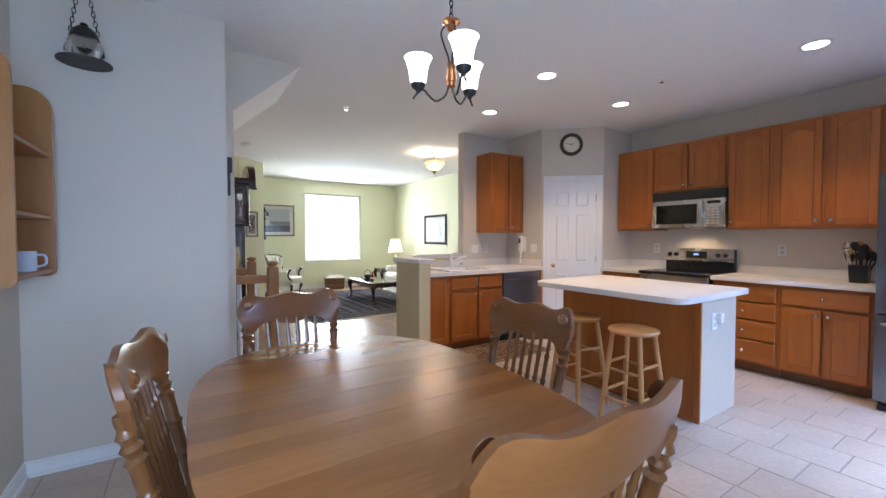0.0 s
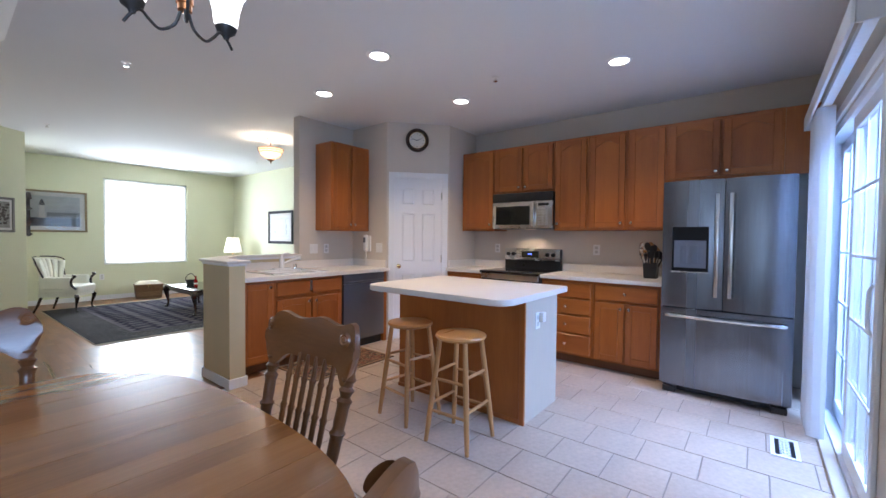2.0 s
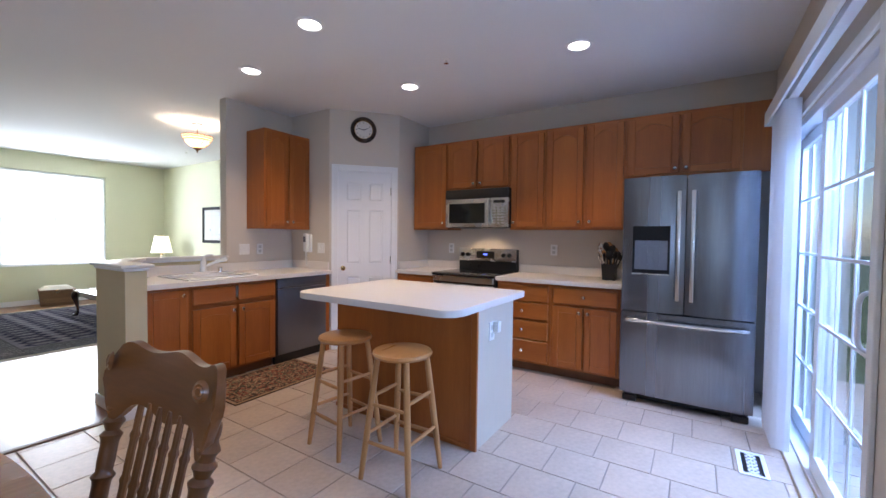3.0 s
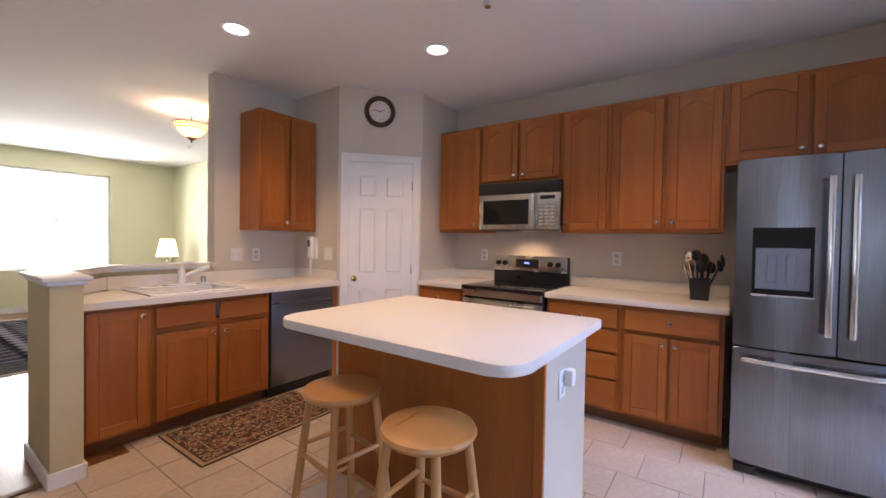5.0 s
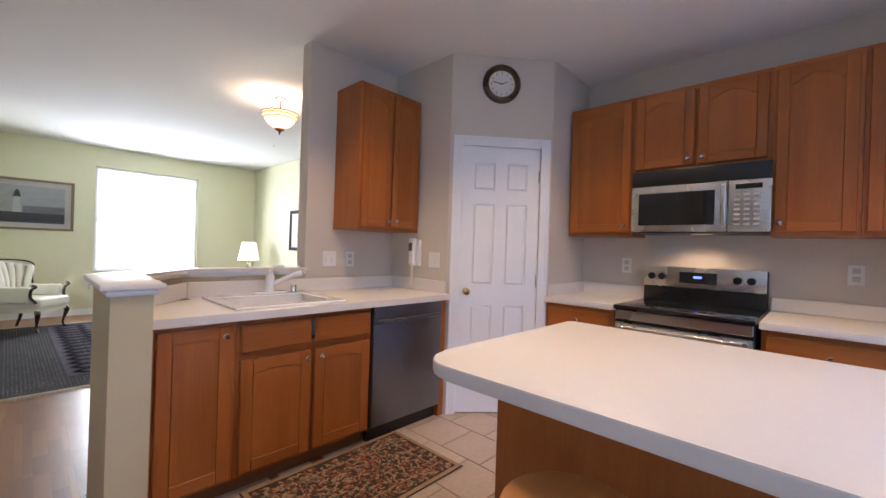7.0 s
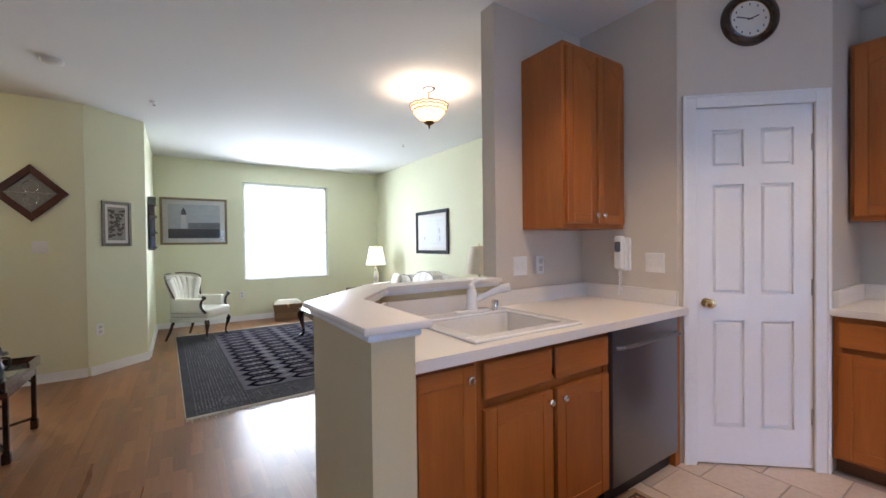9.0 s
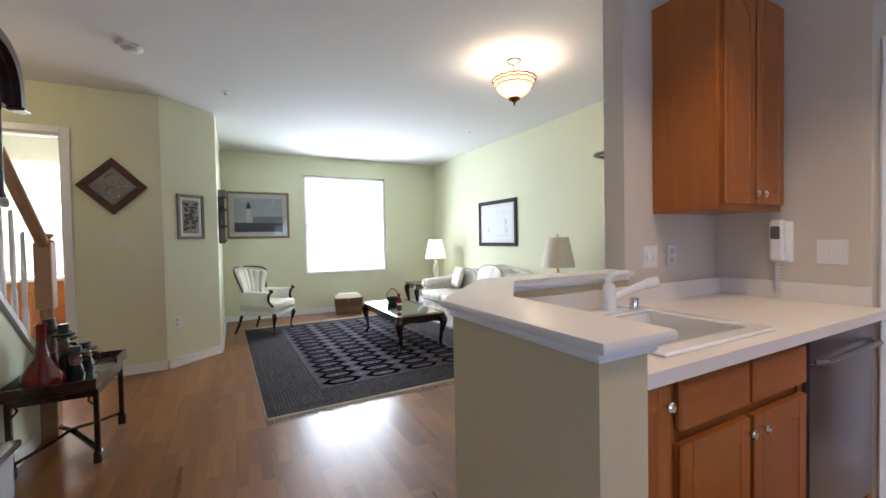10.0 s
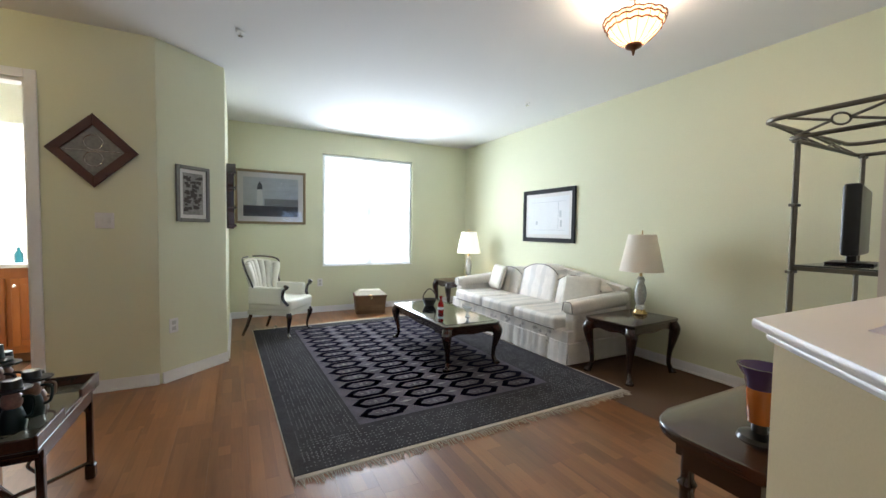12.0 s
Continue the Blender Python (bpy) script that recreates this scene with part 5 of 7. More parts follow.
boxes("casing", [((SL0 - 0.06, -0.329, 0), (SL0 - 0.001, -0.312, SLT + 0.06)), ((SL1 + 0.001, -0.329, 0), (SL1 + 0.06, -0.312, SLT + 0.06)), ((SL0, -0.329, SLT + 0.001), (SL1, -0.312, SLT + 0.06))], TRIM, sd_, 0.003)
box("sill", (SL0, -0.333, 0.0), (SL1, -0.27, 0.022), CREAM, sd_, 0.004)
bl = thing("vertical_blinds", (0, 0, 0), "white vertical blinds drawn to one side under a valance", "blinds")
bm = bmesh.new()
add_box(bm, (2.76, -0.20, 2.11), (4.64, -0.185, 2.205), 0.003)
add_box(bm, (2.76, -0.31, 2.11), (2.775, -0.201, 2.205), 0.003)
add_box(bm, (4.625, -0.31, 2.11), (4.64, -0.201, 2.205), 0.003)
finish("valance", bm, BLIND, bl)
box("track", (2.80, -0.28, 2.145), (4.62, -0.235, 2.18), TRIM, bl, 0.002)
for k in range(15):
    x = 4.10 + 0.027 * k
    bm = bmesh.new()
    seg = [(-0.044, 0.0), (-0.02, 0.005), (0.02, 0.005), (0.044, 0.0), (0.02, 0.0035), (-0.02, 0.0035)]
    add_prism(bm, seg, 0.03, 2.142)
    finish("slat", bm, BLIND, bl, False, pose(x, -0.255, 0, 0, 0, 80 + (k * 37 % 9)))

# outside the patio door: a deck with a rail
DECK = wood("weathered_deck", (0.28, 0.25, 0.22), (0.45, 0.42, 0.38), 1, 0.8, 0.0)
dk = thing("deck", (0, 0, 0), "weathered wooden deck outside the patio door", "deck")
for k in range(34):
    box("deck_board", (1.5 + 0.142 * k, -3.2, -0.10), (1.5 + 0.142 * k + 0.136, -0.46, -0.06), DECK, dk, 0.003)
boxes("rail", [((1.5, -3.2, 0.85), (6.3, -3.12, 0.90)), ((1.5, -3.19, 0.02), (6.3, -3.13, 0.06))] + [((1.52 + 0.13 * k, -3.18, 0.0601), (1.555 + 0.13 * k, -3.14, 0.8499)) for k in range(37)] + [((1.5 + 1.57 * k, -3.2, -0.06), (1.6 + 1.57 * k, -3.11, 0.0199)) for k in range(4)], TRIM, dk)
structure(box("backdrop_patio", (-8, -14.1, -0.15), (18, -14, 9), glow("hazy_blue_daylight", (0.58, 0.75, 1.0), 2.5), bevel=0), "hazy bright daylight outside", "backdrop")

# living room window
w_ = thing("window", (0, 0, 0), "large white window filled with glaring daylight", "window")
boxes("frame", [((2.66, 10.27, 0.69), (2.70, 10.33, 2.40)), ((4.09, 10.27, 0.69), (4.13, 10.33, 2.40)), ((2.70, 10.27, 0.69), (4.09, 10.33, 0.73)), ((2.70, 10.27, 2.36), (4.09, 10.33, 2.40)), ((3.375, 10.28, 0.73), (3.415, 10.32, 2.36)), ((2.70, 10.28, 1.53), (3.374, 10.32, 1.565)), ((3.416, 10.28, 1.53), (4.09, 10.32, 1.565))], VINYL, w_, 0.003)
ob = box("pane", (2.69, 10.298, 0.72), (4.10, 10.302, 2.37), PANE, w_, 0)
ob.visible_shadow = False
SHEER = bpy.data.materials.new("sheer_white_blind")
SHEER.use_nodes = True
sn = SHEER.node_tree
st_ = sn.nodes.new("ShaderNodeBsdfTranslucent")
st_.inputs["Color"].default_value = (0.85, 0.86, 0.85, 1)
sn.links.new(st_.outputs["BSDF"], sn.nodes["Material Output"].inputs["Surface"])
for k in range(11):
    z0 = 0.705 + 0.154 * k
    bm = bmesh.new()
    add_prism(bm, [(2.666, 10.246), (4.124, 10.246), (4.124, 10.249), (2.666, 10.249)], z0, z0 + 0.1535)
    finish("blind_band", bm, SHEER, w_)
box("sill", (2.661, 10.19, 0.691), (4.129, 10.269, 0.703), TRIM, w_, 0.002)
structure(box("backdrop_window", (0.5, 11.4, -0.15), (6.5, 11.5, 4.5), glow("glaring_daylight", (1.0, 1.0, 1.0), 5.0), bevel=0), "glaring white daylight outside", "backdrop")

# ---- hall and stairs ----
sw = thing("stair_side", (0, 0, 0), "painted stair wall with white balusters and an oak handrail", "staircase", kind="structure")


def up_slope(y):
    return 0.80 + 0.95 * (6.18 - y)


bm = bmesh.new()
YZX = Matrix(((0, 0, 1, 0), (1, 0, 0, 0), (0, 1, 0, 0), (0, 0, 0, 1)))
add_prism(bm, [(4.76, 0), (6.50, 0), (6.50, up_slope(6.50)), (4.76, up_slope(4.76))], 0.33, 0.43, m=YZX)
finish("side_wall", bm, GREEN_WALL, sw)
bm = bmesh.new()
add_prism(bm, [(6.52, up_slope(6.50) + 0.001), (6.52, up_slope(6.50) + 0.05), (4.76, up_slope(4.76) + 0.05), (4.76, up_slope(4.76) + 0.001)], 0.31, 0.45, m=YZX)
finish("skirt", bm, TRIM, sw)
boxes("base_moulding", [((0.431, 4.77, 0), (0.446, 6.50, 0.085))], TRIM, sw, 0.002)
for k in range(9):
    y1 = 6.50 - 0.2 * k
    box("tread", (-1.5, y1 - 0.21, 0.19 * (k + 1) - 0.03), (0.328, y1, 0.19 * (k + 1)), PLANK, sw, 0.004)
    box("riser", (-1.5, y1 - 0.205, 0.19 * k), (0.328, y1 - 0.185, 0.19 * (k + 1) - 0.031), TRIM, sw, 0)


def newel(x, y, z0, z1, parent):
    bm = bmesh.new()
    h = z1 - z0
    add_box(bm, (x - 0.042, y - 0.042, z0), (x + 0.042, y + 0.042, z0 + 0.30 * h), 0.004)
    add_box(bm, (x - 0.042, y - 0.042, z1 - 0.36 * h), (x + 0.042, y + 0.042, z1 - 0.06), 0.004)
    finish("newel_block", bm, BANISTER, parent)
    lathe("newel_turning", [(0.0, 0.3 * h), (0.036, 0.3 * h + 0.001), (0.026, 0.34 * h), (0.036, 0.40 * h), (0.032, 0.55 * h), (0.036, 0.64 * h - 0.001), (0.0, 0.64 * h)], BANISTER, parent, 16, pose(x, y, z0))
    lathe("newel_cap", [(0.0, -0.06), (0.044, -0.0599), (0.05, -0.05), (0.03, -0.042), (0.03, -0.036), (0.048, -0.02), (0.04, -0.004), (0.0, 0.004)], BANISTER, parent, 18, pose(x, y, z1))


newel(0.50, 6.44, 0.0, 1.34, sw)
tube("handrail", [(0.50, 6.42, 1.27), (0.50, 4.80, 1.27 + 0.95 * 1.62)], 0.03, BANISTER, sw, 10, 1.2)
for k in range(12):
    y = 6.32 - 0.13 * k
    z0, z1 = up_slope(y) + 0.05, 1.25 + 0.95 * (6.42 - y)
    lathe("baluster", [(0.0, 0.0), (0.016, 0.0), (0.016, 0.15), (0.010, 0.18), (0.015, 0.3), (0.010, z1 - z0 - 0.02), (0.009, z1 - z0), (0.0, z1 - z0)], TRIM, sw, 8, pose(0.44, y, z0))
for yy, xx, zt in ((3.60, 0.745, 1.10), (4.62, 0.715, 1.09)):
    g = thing("stair_railing", (0, 0, 0), "oak newel post with a rail and white balusters", "railing", "stair railings", "structure")
    newel(xx, yy, 0.0, zt, g)
    box("rail", (-0.6, yy - 0.03, zt - 0.18), (xx - 0.043, yy + 0.03, zt - 0.11), BANISTER, g, 0.012, 2)
    for k in range(8):
        x = xx - 0.13 - 0.12 * k
        lathe("baluster", [(0.0, 0.0), (0.016, 0.0), (0.016, 0.2), (0.011, 0.24), (0.016, 0.5), (0.010, zt - 0.183), (0.0, zt - 0.182)], TRIM, g, 8, pose(x, yy, 0))

dr = thing("doorway_trim", (0, 0, 0), "white doorway casing to the bathroom", "door casing", kind="structure")
boxes("casing", [((0.205, 7.812, 0), (0.268, 7.829, 2.335)), ((-0.64, 7.812, 0), (-0.577, 7.829, 2.335)), ((-0.577, 7.812, 2.272), (0.205, 7.829, 2.335))], TRIM, dr, 0.004)
boxes("jamb", [((0.19, 7.8295, 0), (0.2095, 7.955, 2.27)), ((-0.5795, 7.8295, 0), (-0.56, 7.955, 2.27)), ((-0.56, 7.8295, 2.25), (0.19, 7.955, 2.2695))], TRIM, dr)
bv = thing("bathroom_vanity", (0, 0, 0), "oak bathroom vanity with a white top", "vanity")
box("body", (-1.05, 8.95, 0.09), (0.05, 9.59, 0.87), OAK, bv, 0.003)
for k in range(3):
    door_leaf("door", 0.30, 0.62, bv, pose(-0.98 + 0.34 * k, 8.935, 0.16), OAK, 0, knob=(0.03, 0.55))
box("top", (-1.06, 8.92, 0.871), (0.08, 9.595, 0.91), PORCELAIN, bv, 0.006)
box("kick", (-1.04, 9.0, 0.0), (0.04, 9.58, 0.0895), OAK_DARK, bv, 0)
sb = thing("soap_bottle", (-0.30, 9.10, 0.911), "blue and green soap bottle", "bottle")
lathe("bottle", [(0.0, 0.0), (0.03, 0.0), (0.032, 0.08), (0.012, 0.11), (0.012, 0.14), (0.0, 0.14)], material("blue_green_soap", (0.03, 0.16, 0.20), 0.2, bump=0), sb, 14)

# ---- things of the living room ----


def cabriole(parent, x, y, h, sx, sy, mat, r=0.028):
    """A curved leg that swells at the knee and ends in a pad foot; sx, sy: the way it bows."""
    d = 0.7071
    pts = [(0.0, 1.0), (0.032, 0.86), (0.026, 0.7), (0.002, 0.42), (-0.006, 0.2), (0.012, 0.07), (0.028, 0.02), (0.03, 0.0)]
    rad = [1.25, 1.35, 1.1, 0.62, 0.5, 0.6, 0.95, 0.9]
    line = curve_pts([(x + o * sx * d, y + o * sy * d, h * t) for o, t in pts], 4)
    rr_ = [float(np.interp(i / (len(line) - 1), [k / 7 for k in range(8)], rad)) * r for i in range(len(line))]
    tube("leg", line, rr_, mat, parent, 10)


def leg_table(name, at, label, w, d, h, top_round, category, over=0.03, apron=0.085, group=""):
    t = thing(name, at, label, category, group)
    prism("top", rounded(-w / 2, -d / 2, w / 2, d / 2, top_round), h - 0.024, h, MAHOG, t, 0.008, 3, smooth=True)
    a, b = w / 2 - over, d / 2 - over
    # aprons with a scalloped lower edge, deepest beside the legs and in the middle
    XZY = Matrix(((1, 0, 0, 0), (0, 0, 1, 0), (0, 1, 0, 0), (0, 0, 0, 1)))
    for half_len, off, m in ((a, b, XZY), (b - 0.0205, a, YZX)):
        low = [(half_len * (i / 12 - 1), h - 0.024 - apron * (0.80 + 0.07 * math.cos(math.pi * (i / 12 - 1) * 2) + 0.25 * abs(i / 12 - 1) ** 5)) for i in range(25)]
        for d0 in (-off, off - 0.02):
            bm = bmesh.new()
            add_prism(bm, low + [(half_len, h - 0.0245), (-half_len, h - 0.0245)], d0, d0 + 0.02, m=m)
            finish("apron", bm, MAHOG, t)
    for sx in (-1, 1):
        for sy in (-1, 1):
            cabriole(t, sx * (a - 0.02), sy * (b - 0.02), h - 0.03, sx, sy, MAHOG, 0.036)
    return t


ct = leg_table("coffee_table", pose(3.41, 7.70, 0.012), "dark mahogany coffee table with a glossy top on the rug", 0.60, 1.32, 0.40, 0.05, "coffee table")
box("inset_glass", (-0.25, -0.59, 0.4005), (0.25, 0.59, 0.403), BLACK_GLASS, ct, 0.001)
leg_table("end_table", pose(4.68, 6.39, 0, 0, 0, 4), "dark mahogany end table beside the sofa", 0.70, 0.48, 0.50, 0.03, "end table", group="end tables")
leg_table("end_table", pose(4.62, 9.42, 0), "dark mahogany end table beside the sofa", 0.70, 0.48, 0.50, 0.03, "end table", group="end tables")

SHADE = material("cream_lamp_shade", (0.80, 0.75, 0.64), 0.85, vary=0.04, fine=180, bump=0.15)
LIT_SHADE = glow("lit_lamp_shade", (1.0, 0.93, 0.78), 0.6)
CRYSTAL = material("cut_crystal", (0.72, 0.74, 0.70), 0.12, vary=0.35, scale=60, fine=160, bump=0.4, coat=0.6)
CRYSTAL.node_tree.nodes["Principled BSDF"].inputs["Transmission Weight"].default_value = 0.35


def table_lamp(at, shade, label):
    l = thing("table_lamp", at, label, "lamp", "table lamps")
    lathe("foot", [(0.0, 0.0), (0.06, 0.0), (0.062, 0.015), (0.05, 0.03), (0.045, 0.045), (0.0, 0.046)], BRASS, l, 24)
    lathe("crystal", [(0.0, 0.0465), (0.03, 0.0465), (0.038, 0.07), (0.028, 0.085), (0.044, 0.12), (0.05, 0.18), (0.04, 0.23), (0.026, 0.26), (0.034, 0.285), (0.02, 0.31), (0.0, 0.31)], CRYSTAL, l, 12)
    lathe("stem", [(0.0, 0.3105), (0.012, 0.3105), (0.012, 0.36), (0.005, 0.365), (0.005, 0.66), (0.008, 0.67), (0.0, 0.68)], BRASS, l, 12)
    lathe("shade", [(0.178, 0.352), (0.113, 0.645), (0.110, 0.645), (0.175, 0.352)], shade, l, 36)
    return l


TALL = Matrix.Diagonal((1.06, 1.06, 1.16, 1))
table_lamp(pose(4.83, 6.42, 0.5005) @ TALL, SHADE, "crystal table lamp with a cream shade")
table_lamp(pose(4.80, 9.46, 0.5005) @ TALL, LIT_SHADE, "crystal table lamp with a glowing cream shade")
point_lamp("table_lamp_bulb", (4.80, 9.46, 1.05), 1.6, WARM, 0.04)

# sofa against the side wall, facing -x
SOFA = striped(material("cream_sofa_fabric", (0.72, 0.67, 0.60), 0.55, vary=0.14, scale=9, fine=120, bump=0.25), (0.61, 0.575, 0.52), 1.6, "Y", 0.6)
SOFA_FLOWER = material("grey_sofa_pattern", (0.40, 0.37, 0.33), 0.8, vary=0.15, scale=14, fine=120, bump=0.25)
PIPE = material("dark_piping", (0.20, 0.175, 0.15), 0.8, vary=0.1)
so = thing("sofa", Matrix.Translation((5.13, 0, 0)) @ Matrix.Diagonal((1.08, 1, 1, 1)) @ Matrix.Translation((-5.13, 0, 0)), "cream patterned camelback sofa with a skirted base", "sofa")


def soft_box(name, lo, hi, mat, parent, bevel=0.05, segs=4, crown=0.0, m=None):
    bm = bmesh.new()
    add_box(bm, lo, hi, bevel, segs)
    if crown:
        cx, cy = (lo[0] + hi[0]) / 2, (lo[1] + hi[1]) / 2
        for v_ in bm.verts:
            if v_.co.z > (lo[2] + hi[2]) / 2:
                u, w = (v_.co.x - cx) / (hi[0] - lo[0]) * 2, (v_.co.y - cy) / (hi[1] - lo[1]) * 2
                v_.co.z += crown * (1 - u * u) * (1 - w * w)
    return finish(name, bm, mat, parent, True, m)


Y0, Y1 = 6.70, 8.98
soft_box("base", (4.30, Y0 + 0.02, 0.16), (5.08, Y1 - 0.02, 0.33), SOFA, so, 0.02, 2)
bm = bmesh.new()
n = 90
ring = []
for k in range(n):
    y = Y0 + 0.01 + (Y1 - Y0 - 0.02) * k / (n - 1)
    pleat = 0.016 if k % 22 in (10, 11) else 0
    ring.append((4.285 + pleat + 0.004 * math.sin(k * 1.7), y))
for a, b in zip(ring, ring[1:]):
    vs = [bm.verts.new((a[0], a[1], 0.02)), bm.verts.new((b[0], b[1], 0.02)), bm.verts.new((b[0] + 0.012, b[1], 0.22)), bm.verts.new((a[0] + 0.012, a[1], 0.22))]
    bm.faces.new(vs)
bmesh.ops.remove_doubles(bm, verts=bm.verts, dist=0.0005)
bmesh.ops.solidify(bm, geom=bm.faces[:], thickness=0.008)
finish("skirt", bm, SOFA, so, True)
for ya in (Y0, Y1 - 0.018):
    box("skirt_end", (4.296, ya, 0.02), (5.08, ya + 0.018, 0.22), SOFA, so, 0.004)
boxes("foot", [((x, y, 0), (x + 0.05, y + 0.05, 0.159)) for x in (4.36, 4.98) for y in (Y0 + 0.06, Y1 - 0.11)], MAHOG, so)
wy = (Y1 - Y0 - 0.32) / 3
for k in range(3):
    a = Y0 + 0.16 + wy * k
    soft_box("seat_cushion", (4.27, a + 0.004, 0.31), (4.92, a + wy - 0.004, 0.445), SOFA, so, 0.045, 4, 0.03)
    tube("piping", [(4.285, a + 0.02, 0.322), (4.272, a + 0.04, 0.326), (4.272, a + wy - 0.04, 0.326), (4.285, a + wy - 0.02, 0.322)], 0.006, PIPE, so, 6)
    # back cushions rise in the middle
    bm = bmesh.new()
    m_ = 14
    top0 = 0.80 + (0.06 if k == 1 else 0.0)
    out = [(a + 0.006, 0.42)] + [(a + 0.006 + (wy - 0.012) * i / m_, top0 - 0.10 * abs(2 * i / m_ - 1) ** 2.5 - (0.05 * (1 - i / m_) if k == 0 else 0.05 * i / m_ if k == 2 else 0)) for i in range(m_ + 1)] + [(a + wy - 0.006, 0.42)]
    add_prism(bm, out, 4.80, 5.0, 0.04, 3, m=YZX)
    for v_ in bm.verts:
        v_.co.x += (v_.co.z - 0.42) * 0.22
    finish("back_cushion", bm, SOFA, so, True)
    tube("piping", [(4.802 + (z - 0.42) * 0.22, y, z) for y, z in out[1:-1]], 0.006, PIPE, so, 6)
    rnd = random.Random(40 + k)
    bm = bmesh.new()
    for q in range(16):
        y_, z_ = a + rnd.uniform(0.08, wy - 0.08), rnd.uniform(0.12, 0.30)
        add_prism(bm, [(y_ + 0.03 * r_ * math.cos(t_), z_ + 0.022 * r_ * math.sin(t_)) for t_, r_ in ((0, 1), (0.8, 0.5), (1.6, 1), (2.5, 0.5), (3.2, 1), (4.1, 0.5), (4.9, 1), (5.6, 0.5))], 4.2965, 4.2985, m=YZX)
    tagged(finish("pattern", bm, SOFA_FLOWER, so), kind="stuff")
bm = bmesh.new()
out = [(Y0 + 0.03, 0.33)] + [(Y0 + 0.03 + (Y1 - Y0 - 0.06) * i / 30, 0.70 + 0.13 * math.sin(math.pi * i / 30) ** 1.5) for i in range(31)] + [(Y1 - 0.03, 0.33)]
add_prism(bm, out, 5.03, 5.13, 0.03, 2, m=YZX)
finish("back", bm, SOFA, so, True)
for a, b in ((Y0, Y0 + 0.155), (Y1 - 0.155, Y1)):
    soft_box("arm", (4.37, a + 0.01, 0.22), (5.05, b - 0.01, 0.52), SOFA, so, 0.03, 3)
    bm = bmesh.new()
    add_box(bm, (4.34, a - 0.012, 0.475), (5.06, b + 0.012, 0.605), 0.055, 4)
    for v_ in bm.verts:
        v_.co.z += 0.07 * max(0, (v_.co.x - 4.75) / 0.31) ** 2
    finish("arm_roll", bm, SOFA, so, True)
    tube("piping", curve_pts([(4.338, a + 0.01, 0.50), (4.338, a + 0.03, 0.585), (4.338, (a + b) / 2, 0.598), (4.338, b - 0.03, 0.585), (4.338, b - 0.01, 0.50)]), 0.004, PIPE, so, 6)
THROW = material("striped_pillow_fabric", (0.64, 0.60, 0.52), 0.7, vary=0.1, scale=20, fine=140, bump=0.2)
for nm, at in (("throw_pillow", pose(4.70, 8.60, 0.475, 18, 0, 76)), ("throw_pillow", pose(4.70, 7.04, 0.475, 18, 0, 112))):
    pl = thing(nm, at, "cream and grey striped throw pillow on the sofa", "pillow", "throw pillows")
    bm = bmesh.new()
    add_box(bm, (-0.20, -0.05, 0.0), (0.20, 0.05, 0.33), 0.045, 5)
    for v_ in bm.verts:
        u, w = v_.co.x / 0.2, (v_.co.z - 0.165) / 0.165
        v_.co.y *= 0.35 + 0.95 * (1 - u ** 4) * (1 - w ** 4)
    finish("cushion", bm, THROW, pl, True)
    boxes("stripe", [((-0.10 + 0.13 * k, -0.0688, 0.06), (-0.05 + 0.13 * k, -0.062, 0.27)) for k in range(2)], SOFA_FLOWER, pl)

# channel-back armchair
CREAM_F = material("ivory_upholstery", (0.72, 0.70, 0.60), 0.8, vary=0.05, fine=140, bump=0.2)
ac = thing("armchair", pose(1.93, 9.15, 0.011, 0, 0, 54) @ Matrix.Diagonal((0.97, 0.97, 0.93, 1)), "ivory channel-back armchair with dark wooden trim", "armchair")
soft_box("seat", (-0.27, -0.33, 0.33), (0.27, 0.22, 0.46), CREAM_F, ac, 0.04, 4, 0.025)
box("seat_rail", (-0.26, -0.31, 0.27), (0.26, 0.23, 0.335), CREAM_F, ac, 0.01, 2)
for k in range(7):
    u = (k - 3) / 3
    bm = bmesh.new()
    x0, x1 = 0.21 * u, 0.31 * u
    hgt = 0.93 - 0.05 * abs(u) ** 2
    add_tube(bm, curve_pts([(x0, 0.20 - 0.05 * u * u, 0.44), (x0 * 1.08, 0.25 - 0.07 * u * u, 0.62), (x1 * 0.95, 0.29 - 0.1 * u * u, 0.82), (x1, 0.33 - 0.12 * u * u, hgt)]), [0.036] * 7 + [0.043] * 7 + [0.046] * 4 + [0.03], 12)
    finish("channel", bm, CREAM_F, ac, True)
# curved shell behind the channels
bm = bmesh.new()
shell = []
for i in range(15):
    u = (i / 7 - 1) * 1.1
    shell.append([bm.verts.new((x * u, y - c_ * u * u, z - (0.05 * u * u if z > 0.9 else 0))) for x, y, z, c_ in ((0.22, 0.235, 0.40, 0.05), (0.235, 0.285, 0.62, 0.07), (0.295, 0.33, 0.82, 0.10), (0.31, 0.36, 0.95, 0.12))])
for c0, c1 in zip(shell, shell[1:]):
    for j in range(3):
        bm.faces.new((c0[j], c1[j], c1[j + 1], c0[j + 1]))
bmesh.ops.solidify(bm, geom=bm.faces[:], thickness=0.03)
finish("back", bm, CREAM_F, ac, True)
